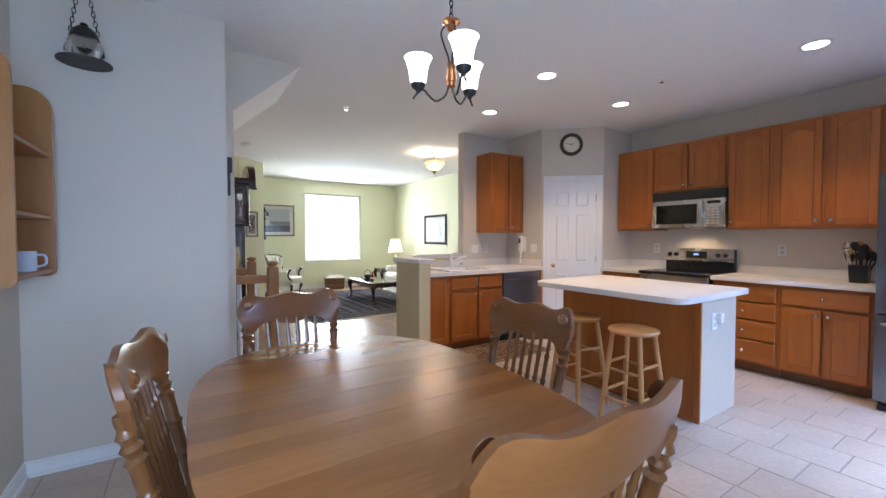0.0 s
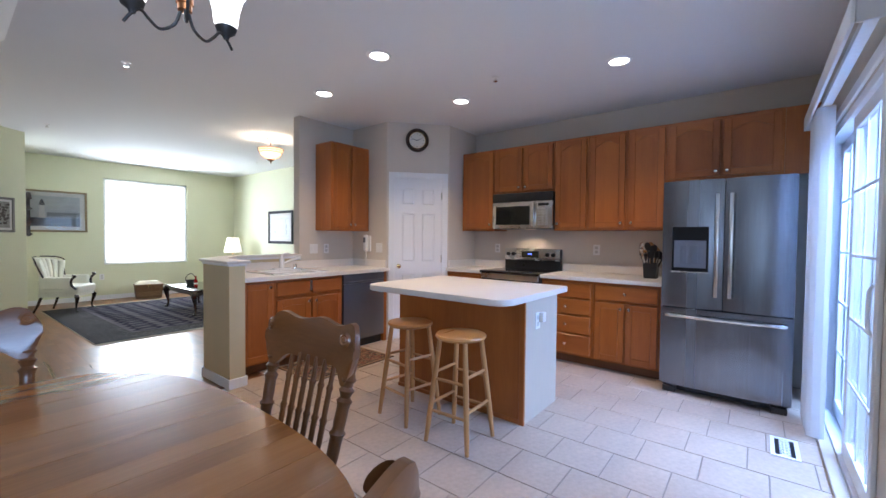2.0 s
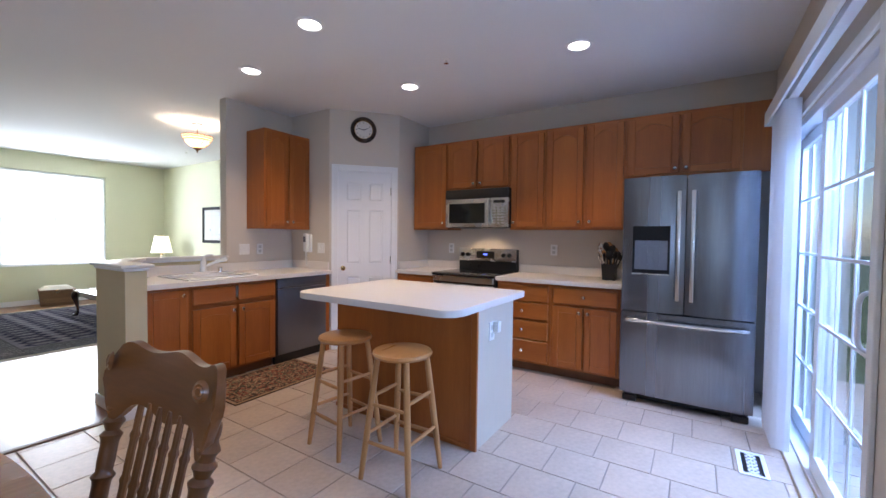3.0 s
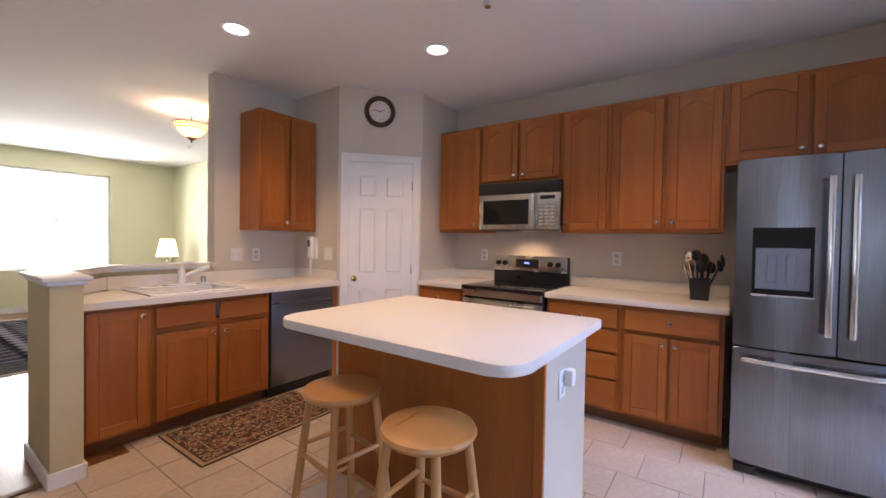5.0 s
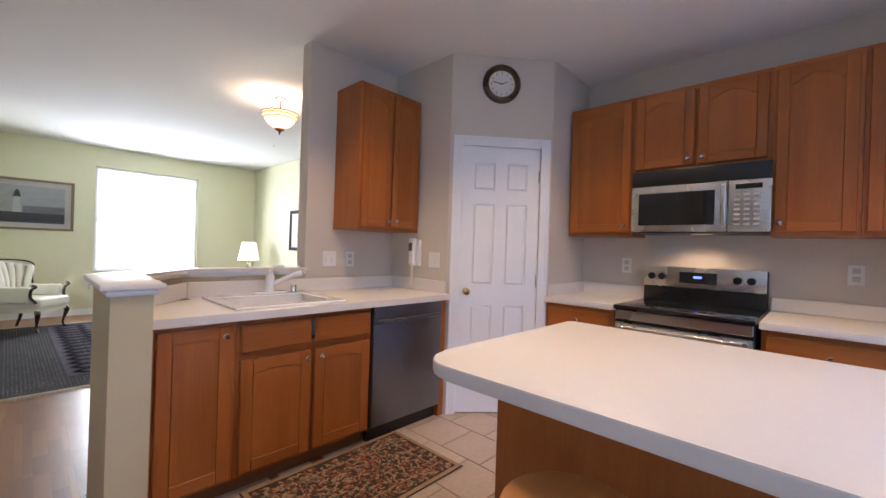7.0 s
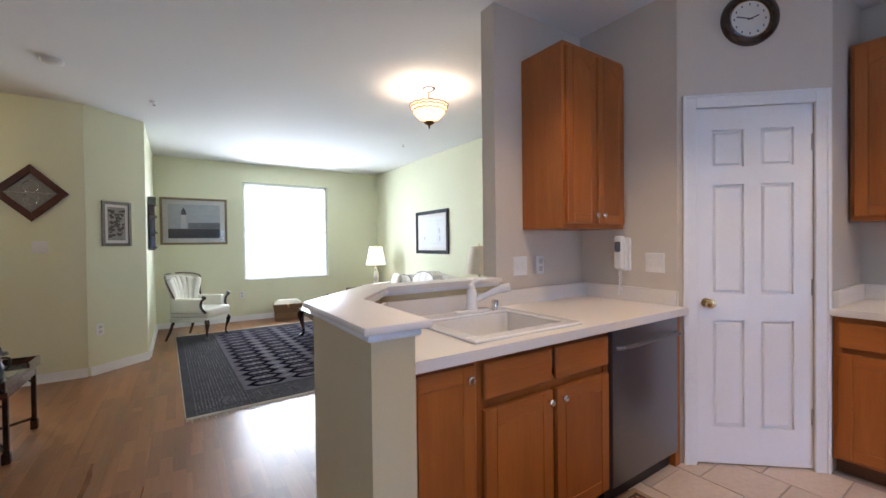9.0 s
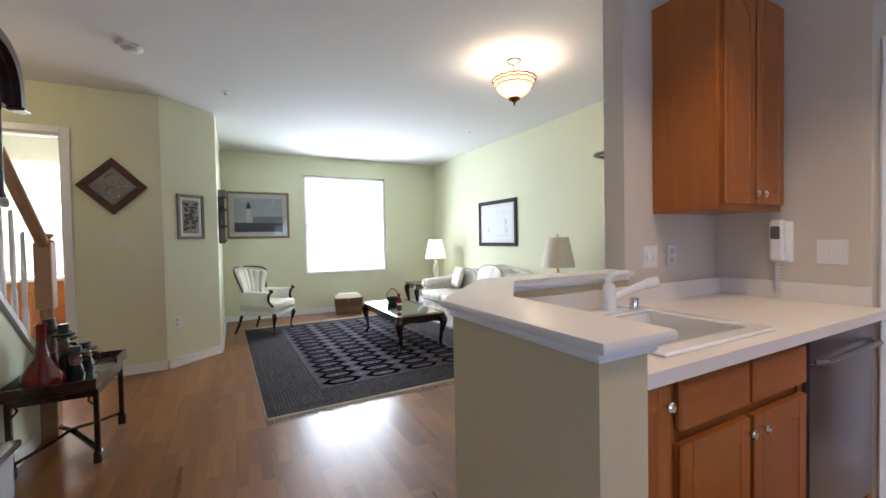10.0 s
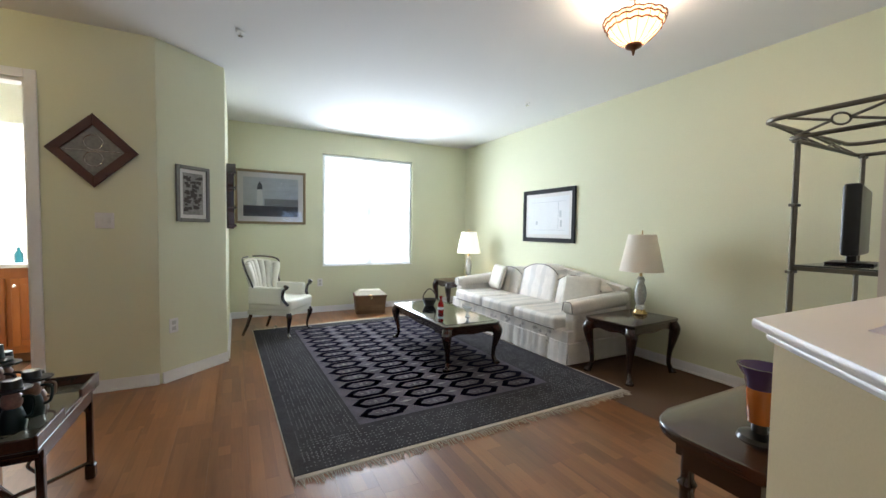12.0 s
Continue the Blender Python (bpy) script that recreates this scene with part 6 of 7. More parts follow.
for s in (-1, 1):
    tube("back_trim", curve_pts([(0.27 * s, 0.10, 0.50), (0.29 * s, 0.155, 0.66), (0.335 * s, 0.185, 0.80), (0.365 * s, 0.20, 0.90), (0.31 * s, 0.25, 0.945), (0.2 * s, 0.325, 0.965), (0.05 * s, 0.363, 0.972)]), 0.0115, MAHOG, ac, 8)
    soft_box("arm", (0.26 * s - 0.035, -0.22, 0.40), (0.26 * s + 0.035, 0.20, 0.62), CREAM_F, ac, 0.025, 3)
    tube("arm_post", curve_pts([(0.27 * s, -0.30, 0.40), (0.28 * s, -0.24, 0.48), (0.29 * s, -0.25, 0.58), (0.29 * s, -0.30, 0.63), (0.29 * s, -0.26, 0.645)]), 0.018, MAHOG, ac, 8)
    cabriole(ac, 0.23 * s, -0.28, 0.30, s, -1, MAHOG, 0.024)
    tube("leg", [(0.22 * s, 0.20, 0.29), (0.235 * s, 0.25, 0.12), (0.25 * s, 0.30, 0.0)], [0.022, 0.019, 0.016], MAHOG, ac, 8)

# wicker trunk
WICKER = material("brown_wicker", (0.16, 0.09, 0.04), 0.7, vary=0.25, scale=20, fine=90, bump=0.6)
tk = thing("wicker_trunk", pose(3.30, 9.88, 0, 0, 0, -10), "brown woven trunk with a light padded lid", "trunk")
bm = bmesh.new()
add_prism(bm, [(-0.21, -0.14), (0.21, -0.14), (0.21, 0.14), (-0.21, 0.14)], 0, 0.25)
for v_ in bm.verts:
    if v_.co.z > 0.1:
        v_.co.x *= 1.1
        v_.co.y *= 1.1
finish("basket", bm, WICKER, tk)
bm = bmesh.new()
for k in range(12):
    for s in (-1, 1):
        x = -0.2 + 0.036 * k
        add_box(bm, (-0.003, -0.004, 0.0), (0.003, 0.0, 0.10), m=pose(x, -0.149, 0.05, 5, 30 * s, 0))
finish("weave", bm, material("light_cane", (0.30, 0.19, 0.09), 0.6, vary=0.2), tk)
bm = bmesh.new()
add_prism(bm, [(-0.24, -0.165), (0.24, -0.165), (0.24, 0.165), (-0.24, 0.165)], 0.251, 0.285, 0.006, 1)
finish("lid_rim", bm, WICKER, tk)
bm = bmesh.new()
add_prism(bm, [(-0.22, -0.15), (0.22, -0.15), (0.22, 0.15), (-0.22, 0.15)], 0.286, 0.345)
for v_ in bm.verts:
    if v_.co.z > 0.3:
        v_.co.x *= 0.72
        v_.co.y *= 0.62
finish("lid", bm, material("pale_lid", (0.60, 0.55, 0.43), 0.4, vary=0.1), tk)
lathe("clasp", [(0.0, 0.0), (0.032, 0.0), (0.03, 0.006), (0.0, 0.008)], BRASS, tk, 18, pose(0, -0.166, 0.255, 90))

# rug with rows of medallions and a fringe
RUG = material("slate_rug_pile", (0.050, 0.047, 0.050), 0.95, vary=0.4, scale=7, fine=130, bump=0.6, spec=0.05)
RUG_FIELD = material("lilac_grey_pile", (0.098, 0.088, 0.104), 0.95, vary=0.38, scale=9, fine=130, bump=0.6, spec=0.05)
RUG_NAVY = material("navy_pile", (0.013, 0.012, 0.035), 0.95, vary=0.25, scale=20, fine=130, bump=0.6, spec=0.05)
RUG_PALE = material("pale_thread_pile", (0.185, 0.18, 0.18), 0.95, vary=0.2, fine=130, bump=0.6, spec=0.05)
FRINGE = material("cream_fringe", (0.45, 0.39, 0.30), 0.9, vary=0.15, fine=100, bump=0.3)
RL, RW = 3.26, 2.50
rg = thing("area_rug", pose(2.955, 7.73, 0.0005, 0, 0, 1.3), "slate blue oriental rug with navy medallions and a cream fringe", "rug")
box("pile", (-RW / 2, -RL / 2, 0), (RW / 2, RL / 2, 0.010), RUG, rg, 0.003)
FW_, FL0, FL1 = 0.80, -1.26, 1.42
box("field", (-FW_, FL0, 0.0102), (FW_, FL1, 0.0108), RUG_FIELD, rg, 0)
bm, bm2 = bmesh.new(), bmesh.new()
for i in range(4):
    for j in range(15):
        cx, cy = -0.59 + 0.393 * i, FL0 + 0.11 + 0.178 * j
        rx, ry = 0.18, 0.080
        hexa = [(rx, 0), (rx * 0.55, ry), (-rx * 0.55, ry), (-rx, 0), (-rx * 0.55, -ry), (rx * 0.55, -ry)]
        inner = [(x * 0.66, y * 0.56) for x, y in hexa]
        for k in range(6):
            a, b, c_, d_ = hexa[k], hexa[(k + 1) % 6], inner[(k + 1) % 6], inner[k]
            bm.faces.new([bm.verts.new((cx + x, cy + y, 0.0118)) for x, y in (a, b, c_, d_)])
        for k in range(5):
            x, y = ((-0.05, 0), (0.05, 0), (0, 0.016), (0, -0.016), (0, 0))[k]
            add_box(bm2, (cx + x - 0.012, cy + y - 0.004, 0.0109), (cx + x + 0.012, cy + y + 0.004, 0.0115))
        if i < 3:
            for s in (-1, 1):
                q = [(cx + 0.197 + 0.05 * s, cy + 0.089), (cx + 0.197, cy + 0.075), (cx + 0.197 - 0.05 * s, cy + 0.089), (cx + 0.197, cy + 0.103)]
            add_prism(bm2, q, 0.0109, 0.0115)
bmesh.ops.solidify(bm, geom=bm.faces[:], thickness=0.0008)
tagged(finish("medallions", bm, RUG_NAVY, rg), kind="stuff")
rnd = random.Random(9)
for s in (-1, 1):
    for x in (0.83, 0.855, 0.88, 0.905, 0.93, 0.955, 0.98, 1.005, 1.03, 1.055, 1.08, 1.105, 1.13, 1.155, 1.18):
        for k in range(110):
            y = -1.5 + 3.0 * k / 109
            if rnd.random() < 0.7:
                add_box(bm2, (s * x - 0.003, y - 0.007, 0.0101), (s * x + 0.003, y + rnd.uniform(0.0, 0.005), 0.0108))
for y in (-1.61, -1.58, -1.55, -1.52, -1.49, -1.46, -1.43, -1.40, -1.37, -1.34, -1.31, 1.47, 1.50, 1.53, 1.56, 1.59):
    for k in range(100):
        x = -1.18 + 2.36 * k / 99
        if rnd.random() < 0.6:
            add_box(bm2, (x - 0.006, y - 0.003, 0.0101), (x + rnd.uniform(0.0, 0.006), y + 0.003, 0.0108))
tagged(finish("thread_pattern", bm2, RUG_PALE, rg), kind="stuff")
boxes("binding", [((-RW / 2 - 0.008, -RL / 2, 0.0), (-RW / 2 - 0.0005, RL / 2, 0.011)), ((RW / 2 + 0.0005, -RL / 2, 0.0), (RW / 2 + 0.008, RL / 2, 0.011)), ((-RW / 2, -RL / 2 - 0.03, 0.0), (RW / 2, -RL / 2 - 0.0005, 0.008)), ((-RW / 2, RL / 2 + 0.0005, 0.0), (RW / 2, RL / 2 + 0.03, 0.008))], FRINGE, rg, 0.002)
bm = bmesh.new()
for s in (-1, 1):
    for k in range(260):
        x = -RW / 2 + RW * k / 259
        ln = rnd.uniform(0.04, 0.085)
        dx = rnd.uniform(-0.02, 0.02)
        y0 = s * (RL / 2 + 0.028)
        add_tube(bm, [(x, y0, 0.005), (x + dx * 0.5, y0 + s * ln * 0.5, 0.006), (x + dx, y0 + s * ln, 0.003)], [0.0032, 0.0028, 0.002], 4)
tagged(finish("fringe", bm, FRINGE, rg), kind="stuff")

# things on the coffee table
TZ = 0.4155
bt = thing("red_bottle", (3.36, 7.62, TZ), "red glass bottle on the coffee table", "bottle")
lathe("bottle", [(0.0, 0.0), (0.026, 0.0), (0.03, 0.01), (0.03, 0.09), (0.014, 0.12), (0.011, 0.15), (0.016, 0.155), (0.016, 0.175), (0.0, 0.176)], material("red_glass", (0.35, 0.015, 0.012), 0.08, bump=0, coat=0.5), bt, 18)
lathe("label", [(0.0308, 0.035), (0.0312, 0.035), (0.0312, 0.06), (0.0308, 0.06)], WHITE_PLASTIC, bt, 18)
bk = thing("metal_basket", (3.42, 8.02, TZ), "dark metal basket with a tall handle", "basket")
lathe("bowl", [(0.0, 0.0), (0.05, 0.0), (0.075, 0.05), (0.08, 0.075), (0.076, 0.075), (0.068, 0.05), (0.046, 0.006), (0.0, 0.006)], IRON, bk, 18)
tube("handle", curve_pts([(-0.076, 0, 0.07), (-0.07, 0, 0.13), (0, 0, 0.19), (0.07, 0, 0.13), (0.076, 0, 0.07)]), 0.006, IRON, bk, 8)
cr = thing("crystal_dish", (3.52, 7.35, TZ), "small clear crystal dish", "dish")
lathe("dish", [(0.0, 0.0), (0.03, 0.0), (0.012, 0.02), (0.012, 0.045), (0.05, 0.09), (0.046, 0.09), (0.008, 0.05), (0.0, 0.05)], CRYSTAL, cr, 18)


# pictures
def picture(name, at, w, h, border, label, frame_mat, mat_w, art, glazed=False):
    p = thing(name, at, label, "picture")
    boxes("frame", [((-w / 2, -0.025, -h / 2), (-w / 2 + border, -0.002, h / 2)), ((w / 2 - border, -0.025, -h / 2), (w / 2, -0.002, h / 2)), ((-w / 2 + border, -0.025, -h / 2), (w / 2 - border, -0.002, -h / 2 + border)), ((-w / 2 + border, -0.025, h / 2 - border), (w / 2 - border, -0.002, h / 2))], frame_mat, p, 0.004)
    iw, ih = w / 2 - border, h / 2 - border
    box("mount", (-iw, -0.010, -ih), (iw, -0.002, ih), MOUNT, p, 0)
    art(p, iw - mat_w, ih - mat_w)
    if glazed:
        ob = box("glazing", (-iw, -0.0165, -ih), (iw, -0.0155, ih), PANE, p, 0)
        ob.visible_shadow = False
    return p


MOUNT = material("off_white_mount", (0.70, 0.68, 0.64), 0.8, vary=0.03)
SKYP = material("grey_painted_sky", (0.50, 0.53, 0.53), 0.8, vary=0.18, scale=6, stretch=(1, 1, 3))
SEAP = material("dark_painted_rocks", (0.07, 0.075, 0.085), 0.8, vary=0.4, scale=20)
PALE = material("pale_painted_tower", (0.66, 0.66, 0.63), 0.8, vary=0.05)
SILVER = material("aged_silver_frame", (0.20, 0.19, 0.17), 0.4, 0.7, vary=0.2, scale=25, bump=0.3)
GILT = material("dull_gilt_frame", (0.25, 0.19, 0.10), 0.45, 0.3, vary=0.15, scale=20, bump=0.2)


def lighthouse(p, w, h):
    box("sky", (-w, -0.0112, -h), (w, -0.0102, h), SKYP, p, 0)
    box("rocks", (-w, -0.0120, -h), (w, -0.0113, -h * 0.45), SEAP, p, 0)
    bm = bmesh.new()
    up = Matrix(((1, 0, 0, 0), (0, 0, 1, 0), (0, 1, 0, 0), (0, 0, 0, 1)))
    x = -w * 0.42
    add_prism(bm, [(x - 0.045, -h * 0.45), (x + 0.045, -h * 0.45), (x + 0.03, h * 0.38), (x - 0.03, h * 0.38)], -0.0128, -0.0121, m=up)
    finish("tower", bm, PALE, p)
    bm = bmesh.new()
    add_prism(bm, [(x - 0.04, h * 0.385), (x + 0.04, h * 0.385), (x + 0.028, h * 0.62), (x, h * 0.80), (x - 0.028, h * 0.62)], -0.0128, -0.0121, m=up)
    finish("lantern_room", bm, SEAP, p)
    box("headland", (x + 0.06, -0.0126, -h * 0.44), (w, -0.0121, -h * 0.08), material("grey_headland", (0.24, 0.25, 0.25), 0.8, vary=0.3, scale=12), p, 0)


def sampler(p, w, h):
    box("sheet", (-w, -0.0112, -h), (w, -0.0102, h), material("grey_print", (0.30, 0.29, 0.26), 0.8, vary=0.3, scale=25), p, 0)
    rnd = random.Random(11)
    bm = bmesh.new()
    for k in range(60):
        x, z, s = rnd.uniform(-w * 0.8, w * 0.8), rnd.uniform(-h * 0.8, h * 0.8), rnd.uniform(0.008, 0.02)
        add_box(bm, (x - s, -0.0121, z - s * 0.7), (x + s, -0.0113, z + s * 0.7))
    tagged(finish("figures", bm, material("dark_print", (0.08, 0.07, 0.06), 0.8, vary=0.3), p), kind="stuff")


def drawing(p, w, h):
    box("sheet", (-w, -0.0112, -h), (w, -0.0102, h), material("pale_drawing_paper", (0.74, 0.75, 0.75), 0.8, vary=0.04, scale=8), p, 0)
    G = material("pencil_grey", (0.48, 0.50, 0.51), 0.8, vary=0.2)
    boxes("lines", [((-w * 0.8, -0.0118, h * 0.72), (w * 0.85, -0.0113, h * 0.735)), ((-w * 0.8, -0.0118, -h * 0.78), (w * 0.85, -0.0113, -h * 0.765)), ((w * 0.5, -0.0118, -h * 0.7), (w * 0.52, -0.0113, h * 0.7)), ((w * 0.56, -0.0118, -h * 0.1), (w * 0.66, -0.0113, h * 0.25)), ((w * 0.6, -0.0118, -h * 0.6), (w * 0.68, -0.0113, -h * 0.25)), ((-w * 0.6, -0.0118, -h * 0.5), (-w * 0.5, -0.0113, -h * 0.3))], G, p)


picture("framed_picture", pose(1.947, 10.199, 1.70), 0.93, 0.755, 0.035, "framed lighthouse print with a gilt frame", GILT, 0.07, lighthouse, True)
picture("framed_picture", pose(5.159, 8.045, 1.478, 0, 0, -90), 0.98, 0.70, 0.055, "pale line drawing in a black frame", MATT_BLACK, 0.05, drawing)
AW = math.degrees(math.atan2(8.24 - 7.83, 1.41 - 0.95))
ang = Matrix.Translation((1.165, 8.022, 1.54)) @ pose(0, 0, 0, 0, 0, AW)
picture("framed_picture", ang, 0.30, 0.47, 0.03, "small grey print in a silver frame", SILVER, 0.03, sampler)
dm = thing("diamond_panel", pose(0.568, 7.829, 1.812), "diamond-shaped leaded glass panel in a dark frame", "wall art")
up = Matrix(((1, 0, 0, 0), (0, 0, 1, 0), (0, 1, 0, 0), (0, 0, 0, 1)))
for k in range(4):
    a, b = math.pi / 2 * k, math.pi / 2 * (k + 1)
    bm = bmesh.new()
    R, r_ = 0.27, 0.185
    add_prism(bm, [(R * math.cos(a), R * math.sin(a)), (R * math.cos(b), R * math.sin(b)), (r_ * math.cos(b), r_ * math.sin(b)), (r_ * math.cos(a), r_ * math.sin(a))], -0.03, -0.002, 0.004, 1, m=up)
    finish("frame", bm, RED_MAHOG, dm)
bm = bmesh.new()
add_prism(bm, [(0.184, 0), (0, 0.184), (-0.184, 0), (0, -0.184)], -0.012, -0.004, m=up)
finish("leaded_glass", bm, material("grey_bevelled_glass", (0.22, 0.21, 0.19), 0.2, vary=0.25, scale=14, bump=0.3, coat=0.4), dm)
bm = bmesh.new()
for s in (-1, 1):
    add_tube(bm, [(0.055 * math.cos(q), -0.0135, 0.06 * s + 0.055 * math.sin(q)) for q in [k * math.pi / 10 for k in range(21)]], 0.0025, 5)
    add_tube(bm, [(0.02 * s, -0.0135, 0), (0.17 * s, -0.0135, 0)], 0.0025, 5)
finish("lead_lines", bm, CHROME, dm, True)
outlet("light_switch", pose(0.62, 7.8295, 1.30), "white double light switch plate", "light switch", 0.115, 0.118, "switch")
outlet("outlet", Matrix.Translation((1.03, 7.902, 0.45)) @ pose(0, 0, 0, 0, 0, AW), "white wall outlet near the floor")
outlet("outlet", pose(2.62, 10.1995, 0.45), "white wall outlet near the floor")
outlet("light_switch", pose(2.72, -0.3295, 1.34, 0, 0, 180), "white light switch plate beside the patio door", "light switch", 0.075, 0.118, "switch")

# carved wall ornament on the return wall
wo = thing("wall_ornament", pose(1.411, 8.62, 1.25, 0, 0, 90), "dark carved wall clock on the side wall", "wall clock")
bm = bmesh.new()
add_box(bm, (-0.09, -0.07, 0.0), (0.09, -0.001, 0.56), 0.008)
add_prism(bm, [(-0.11, 0.561), (0.11, 0.561), (0.05, 0.62), (0.0, 0.66), (-0.05, 0.62)], -0.085, -0.001, m=up)
for z in (0.02, 0.20, 0.40, 0.55):
    add_box(bm, (-0.105, -0.09, z), (0.105, -0.0005, z + 0.025), 0.006)
finish("case", bm, MAHOG, wo)

# grandfather clock beside the stairs
gc = thing("grandfather_clock", pose(0.545, 5.08, 0, 0, 0, 90), "tall dark mahogany grandfather clock with glazed doors", "clock")
box("plinth", (-0.27, -0.17, 0), (0.27, 0.17, 0.40), MAHOG, gc, 0.008)
box("plinth_moulding", (-0.29, -0.19, 0.4005), (0.29, 0.18, 0.43), MAHOG, gc, 0.008, 2)
boxes("trunk", [((-0.22, -0.14, 0.4305), (-0.19, -0.10, 1.42)), ((-0.22, 0.12, 0.4305), (-0.19, 0.16, 1.42)), ((-0.22, -0.10, 0.4305), (-0.19, 0.12, 0.52)), ((-0.22, -0.10, 1.36), (-0.19, 0.12, 1.42)), ((0.17, -0.14, 0.4305), (0.22, 0.16, 1.42)), ((-0.17, 0.14, 0.4305), (0.17, 0.16, 1.42)), ((-0.17, -0.14, 0.4305), (0.17, -0.11, 0.49)), ((-0.17, -0.14, 1.36), (0.17, -0.11, 1.42))], MAHOG, gc, 0.004)
box("hood_moulding", (-0.28, -0.19, 1.4205), (0.28, 0.17, 1.46), MAHOG, gc, 0.01, 2)
boxes("hood", [((-0.25, -0.16, 1.4605), (-0.21, -0.12, 1.86)), ((-0.25, 0.12, 1.4605), (-0.21, 0.16, 1.86)), ((-0.25, -0.12, 1.4605), (-0.21, 0.12, 1.50)), ((-0.25, -0.12, 1.82), (-0.21, 0.12, 1.86)), ((0.19, -0.16, 1.4605), (0.25, 0.16, 1.86)), ((-0.19, 0.14, 1.4605), (0.19, 0.16, 1.86)), ((-0.19, -0.16, 1.80), (0.19, -0.13, 1.86))], MAHOG, gc, 0.004)
bm = bmesh.new()
add_box(bm, (-0.27, -0.18, 1.8605), (0.27, 0.17, 1.885), 0.006)
add_box(bm, (-0.29, -0.195, 1.8855), (0.29, 0.175, 1.93), 0.014, 3)
add_box(bm, (-0.28, -0.19, 1.9305), (0.28, 0.17, 1.95), 0.006)
finish("crown", bm, MAHOG, gc, True)
for s in (-1, 1):
    lathe("column", [(0.0, 1.461), (0.022, 1.461), (0.016, 1.49), (0.016, 1.82), (0.022, 1.859), (0.0, 1.859)], MAHOG, gc, 12, pose(0.262 * s, -0.165, 0))


def half_oval(a, b, n=24):
    return [(a * math.copysign(abs(math.cos(math.pi * k / n)) ** 0.67, math.cos(math.pi * k / n)), 1.842 + b * abs(math.sin(math.pi * k / n)) ** 0.67) for k in range(n + 1)]


upright = Matrix(((1, 0, 0, 0), (0, 0, 1, 0), (0, 1, 0, 0), (0, 0, 0, 1)))
bm = bmesh.new()
add_prism(bm, half_oval(0.302, 0.265) + half_oval(0.262, 0.225)[::-1], -0.245, -0.175, m=upright)
add_prism(bm, half_oval(0.2615, 0.2245) + half_oval(0.230, 0.195)[::-1], -0.226, -0.175, m=upright)
for s in (-1, 1):
    add_box(bm, (0.281 * s - 0.034, -0.258, 1.826), (0.281 * s + 0.034, -0.199, 1.8415), 0.005, 2)
finish("pediment_moulding", bm, MAHOG, gc)
bm = bmesh.new()
add_prism(bm, half_oval(0.2295, 0.1945), -0.206, -0.17, m=upright)
finish("tympanum", bm, MAHOG, gc)
box("dial", (-0.189, -0.09, 1.47), (0.189, -0.085, 1.80), BRASS, gc, 0)
lathe("dial_ring", [(0.09, 0.0), (0.13, 0.0), (0.13, 0.003), (0.09, 0.003)], PALE, gc, 32, pose(0, -0.0905, 1.62, 90))
for s, x0, x1 in ((0, -0.189, 0.189),):
    for z0, z1, yy in ((0.491, 1.359, -0.125), (1.462, 1.799, -0.147)):
        ob = box("glass", (x0 + 0.02 if z0 < 1 else x0, yy - 0.002, z0), (x1 - 0.02 if z0 < 1 else x1, yy + 0.002, z1), PANE, gc, 0)
        ob.visible_shadow = False
for lo, hi in (((-0.209, -0.0995, 0.5205), (-0.205, 0.1195, 1.3595)), ((-0.234, -0.1195, 1.5005), (-0.230, 0.1195, 1.8195))):
    ob = box("side_glass", lo, hi, PANE, gc, 0)
    ob.visible_shadow = False
lathe("pendulum", [(0.0, -0.004), (0.06, -0.003), (0.062, 0.0), (0.06, 0.003), (0.0, 0.004)], BRASS, gc, 24, pose(0, -0.02, 0.72, 90))
tube("pendulum_rod", [(0, -0.02, 0.78), (0, -0.02, 1.40)], 0.006, BRASS, gc, 8)
for x in (-0.10, 0.0, 0.10):
    lathe("weight", [(0.0, 0.95), (0.026, 0.95), (0.026, 1.19), (0.0, 1.19)], BRASS, gc, 16, pose(x, -0.06, 0))

# tray table with a red vase and bottles
tt = thing("tray_table", (0.655, 6.25, 0), "dark mahogany tray table with crossed stretchers", "side table")
W2, D2, TH, D3 = 0.205, 0.30, 0.46, 0.36
box("top", (-W2, -D3, TH - 0.02), (W2, D3, TH), MAHOG, tt, 0.003)
box("glass_top", (-W2 + 0.02, -D3 + 0.02, TH + 0.0005), (W2 - 0.02, D3 - 0.02, TH + 0.003), material("dim_mirror_tray", (0.35, 0.33, 0.25), 0.08, 0.6, bump=0), tt, 0)
boxes("gallery", [((-W2, -D3, TH + 0.0005), (-W2 + 0.012, D3, TH + 0.05)), ((W2 - 0.012, -D3, TH + 0.0005), (W2, -0.10, TH + 0.05)), ((W2 - 0.012, 0.10, TH + 0.0005), (W2, D3, TH + 0.05)), ((W2 - 0.012, -0.0999, TH + 0.0005), (W2, 0.0999, TH + 0.02)), ((-W2 + 0.0121, -D3, TH + 0.0005), (W2 - 0.0121, -D3 + 0.012, TH + 0.045)), ((-W2 + 0.0121, D3 - 0.012, TH + 0.0005), (W2 - 0.0121, D3, TH + 0.045))], MAHOG, tt, 0.003)
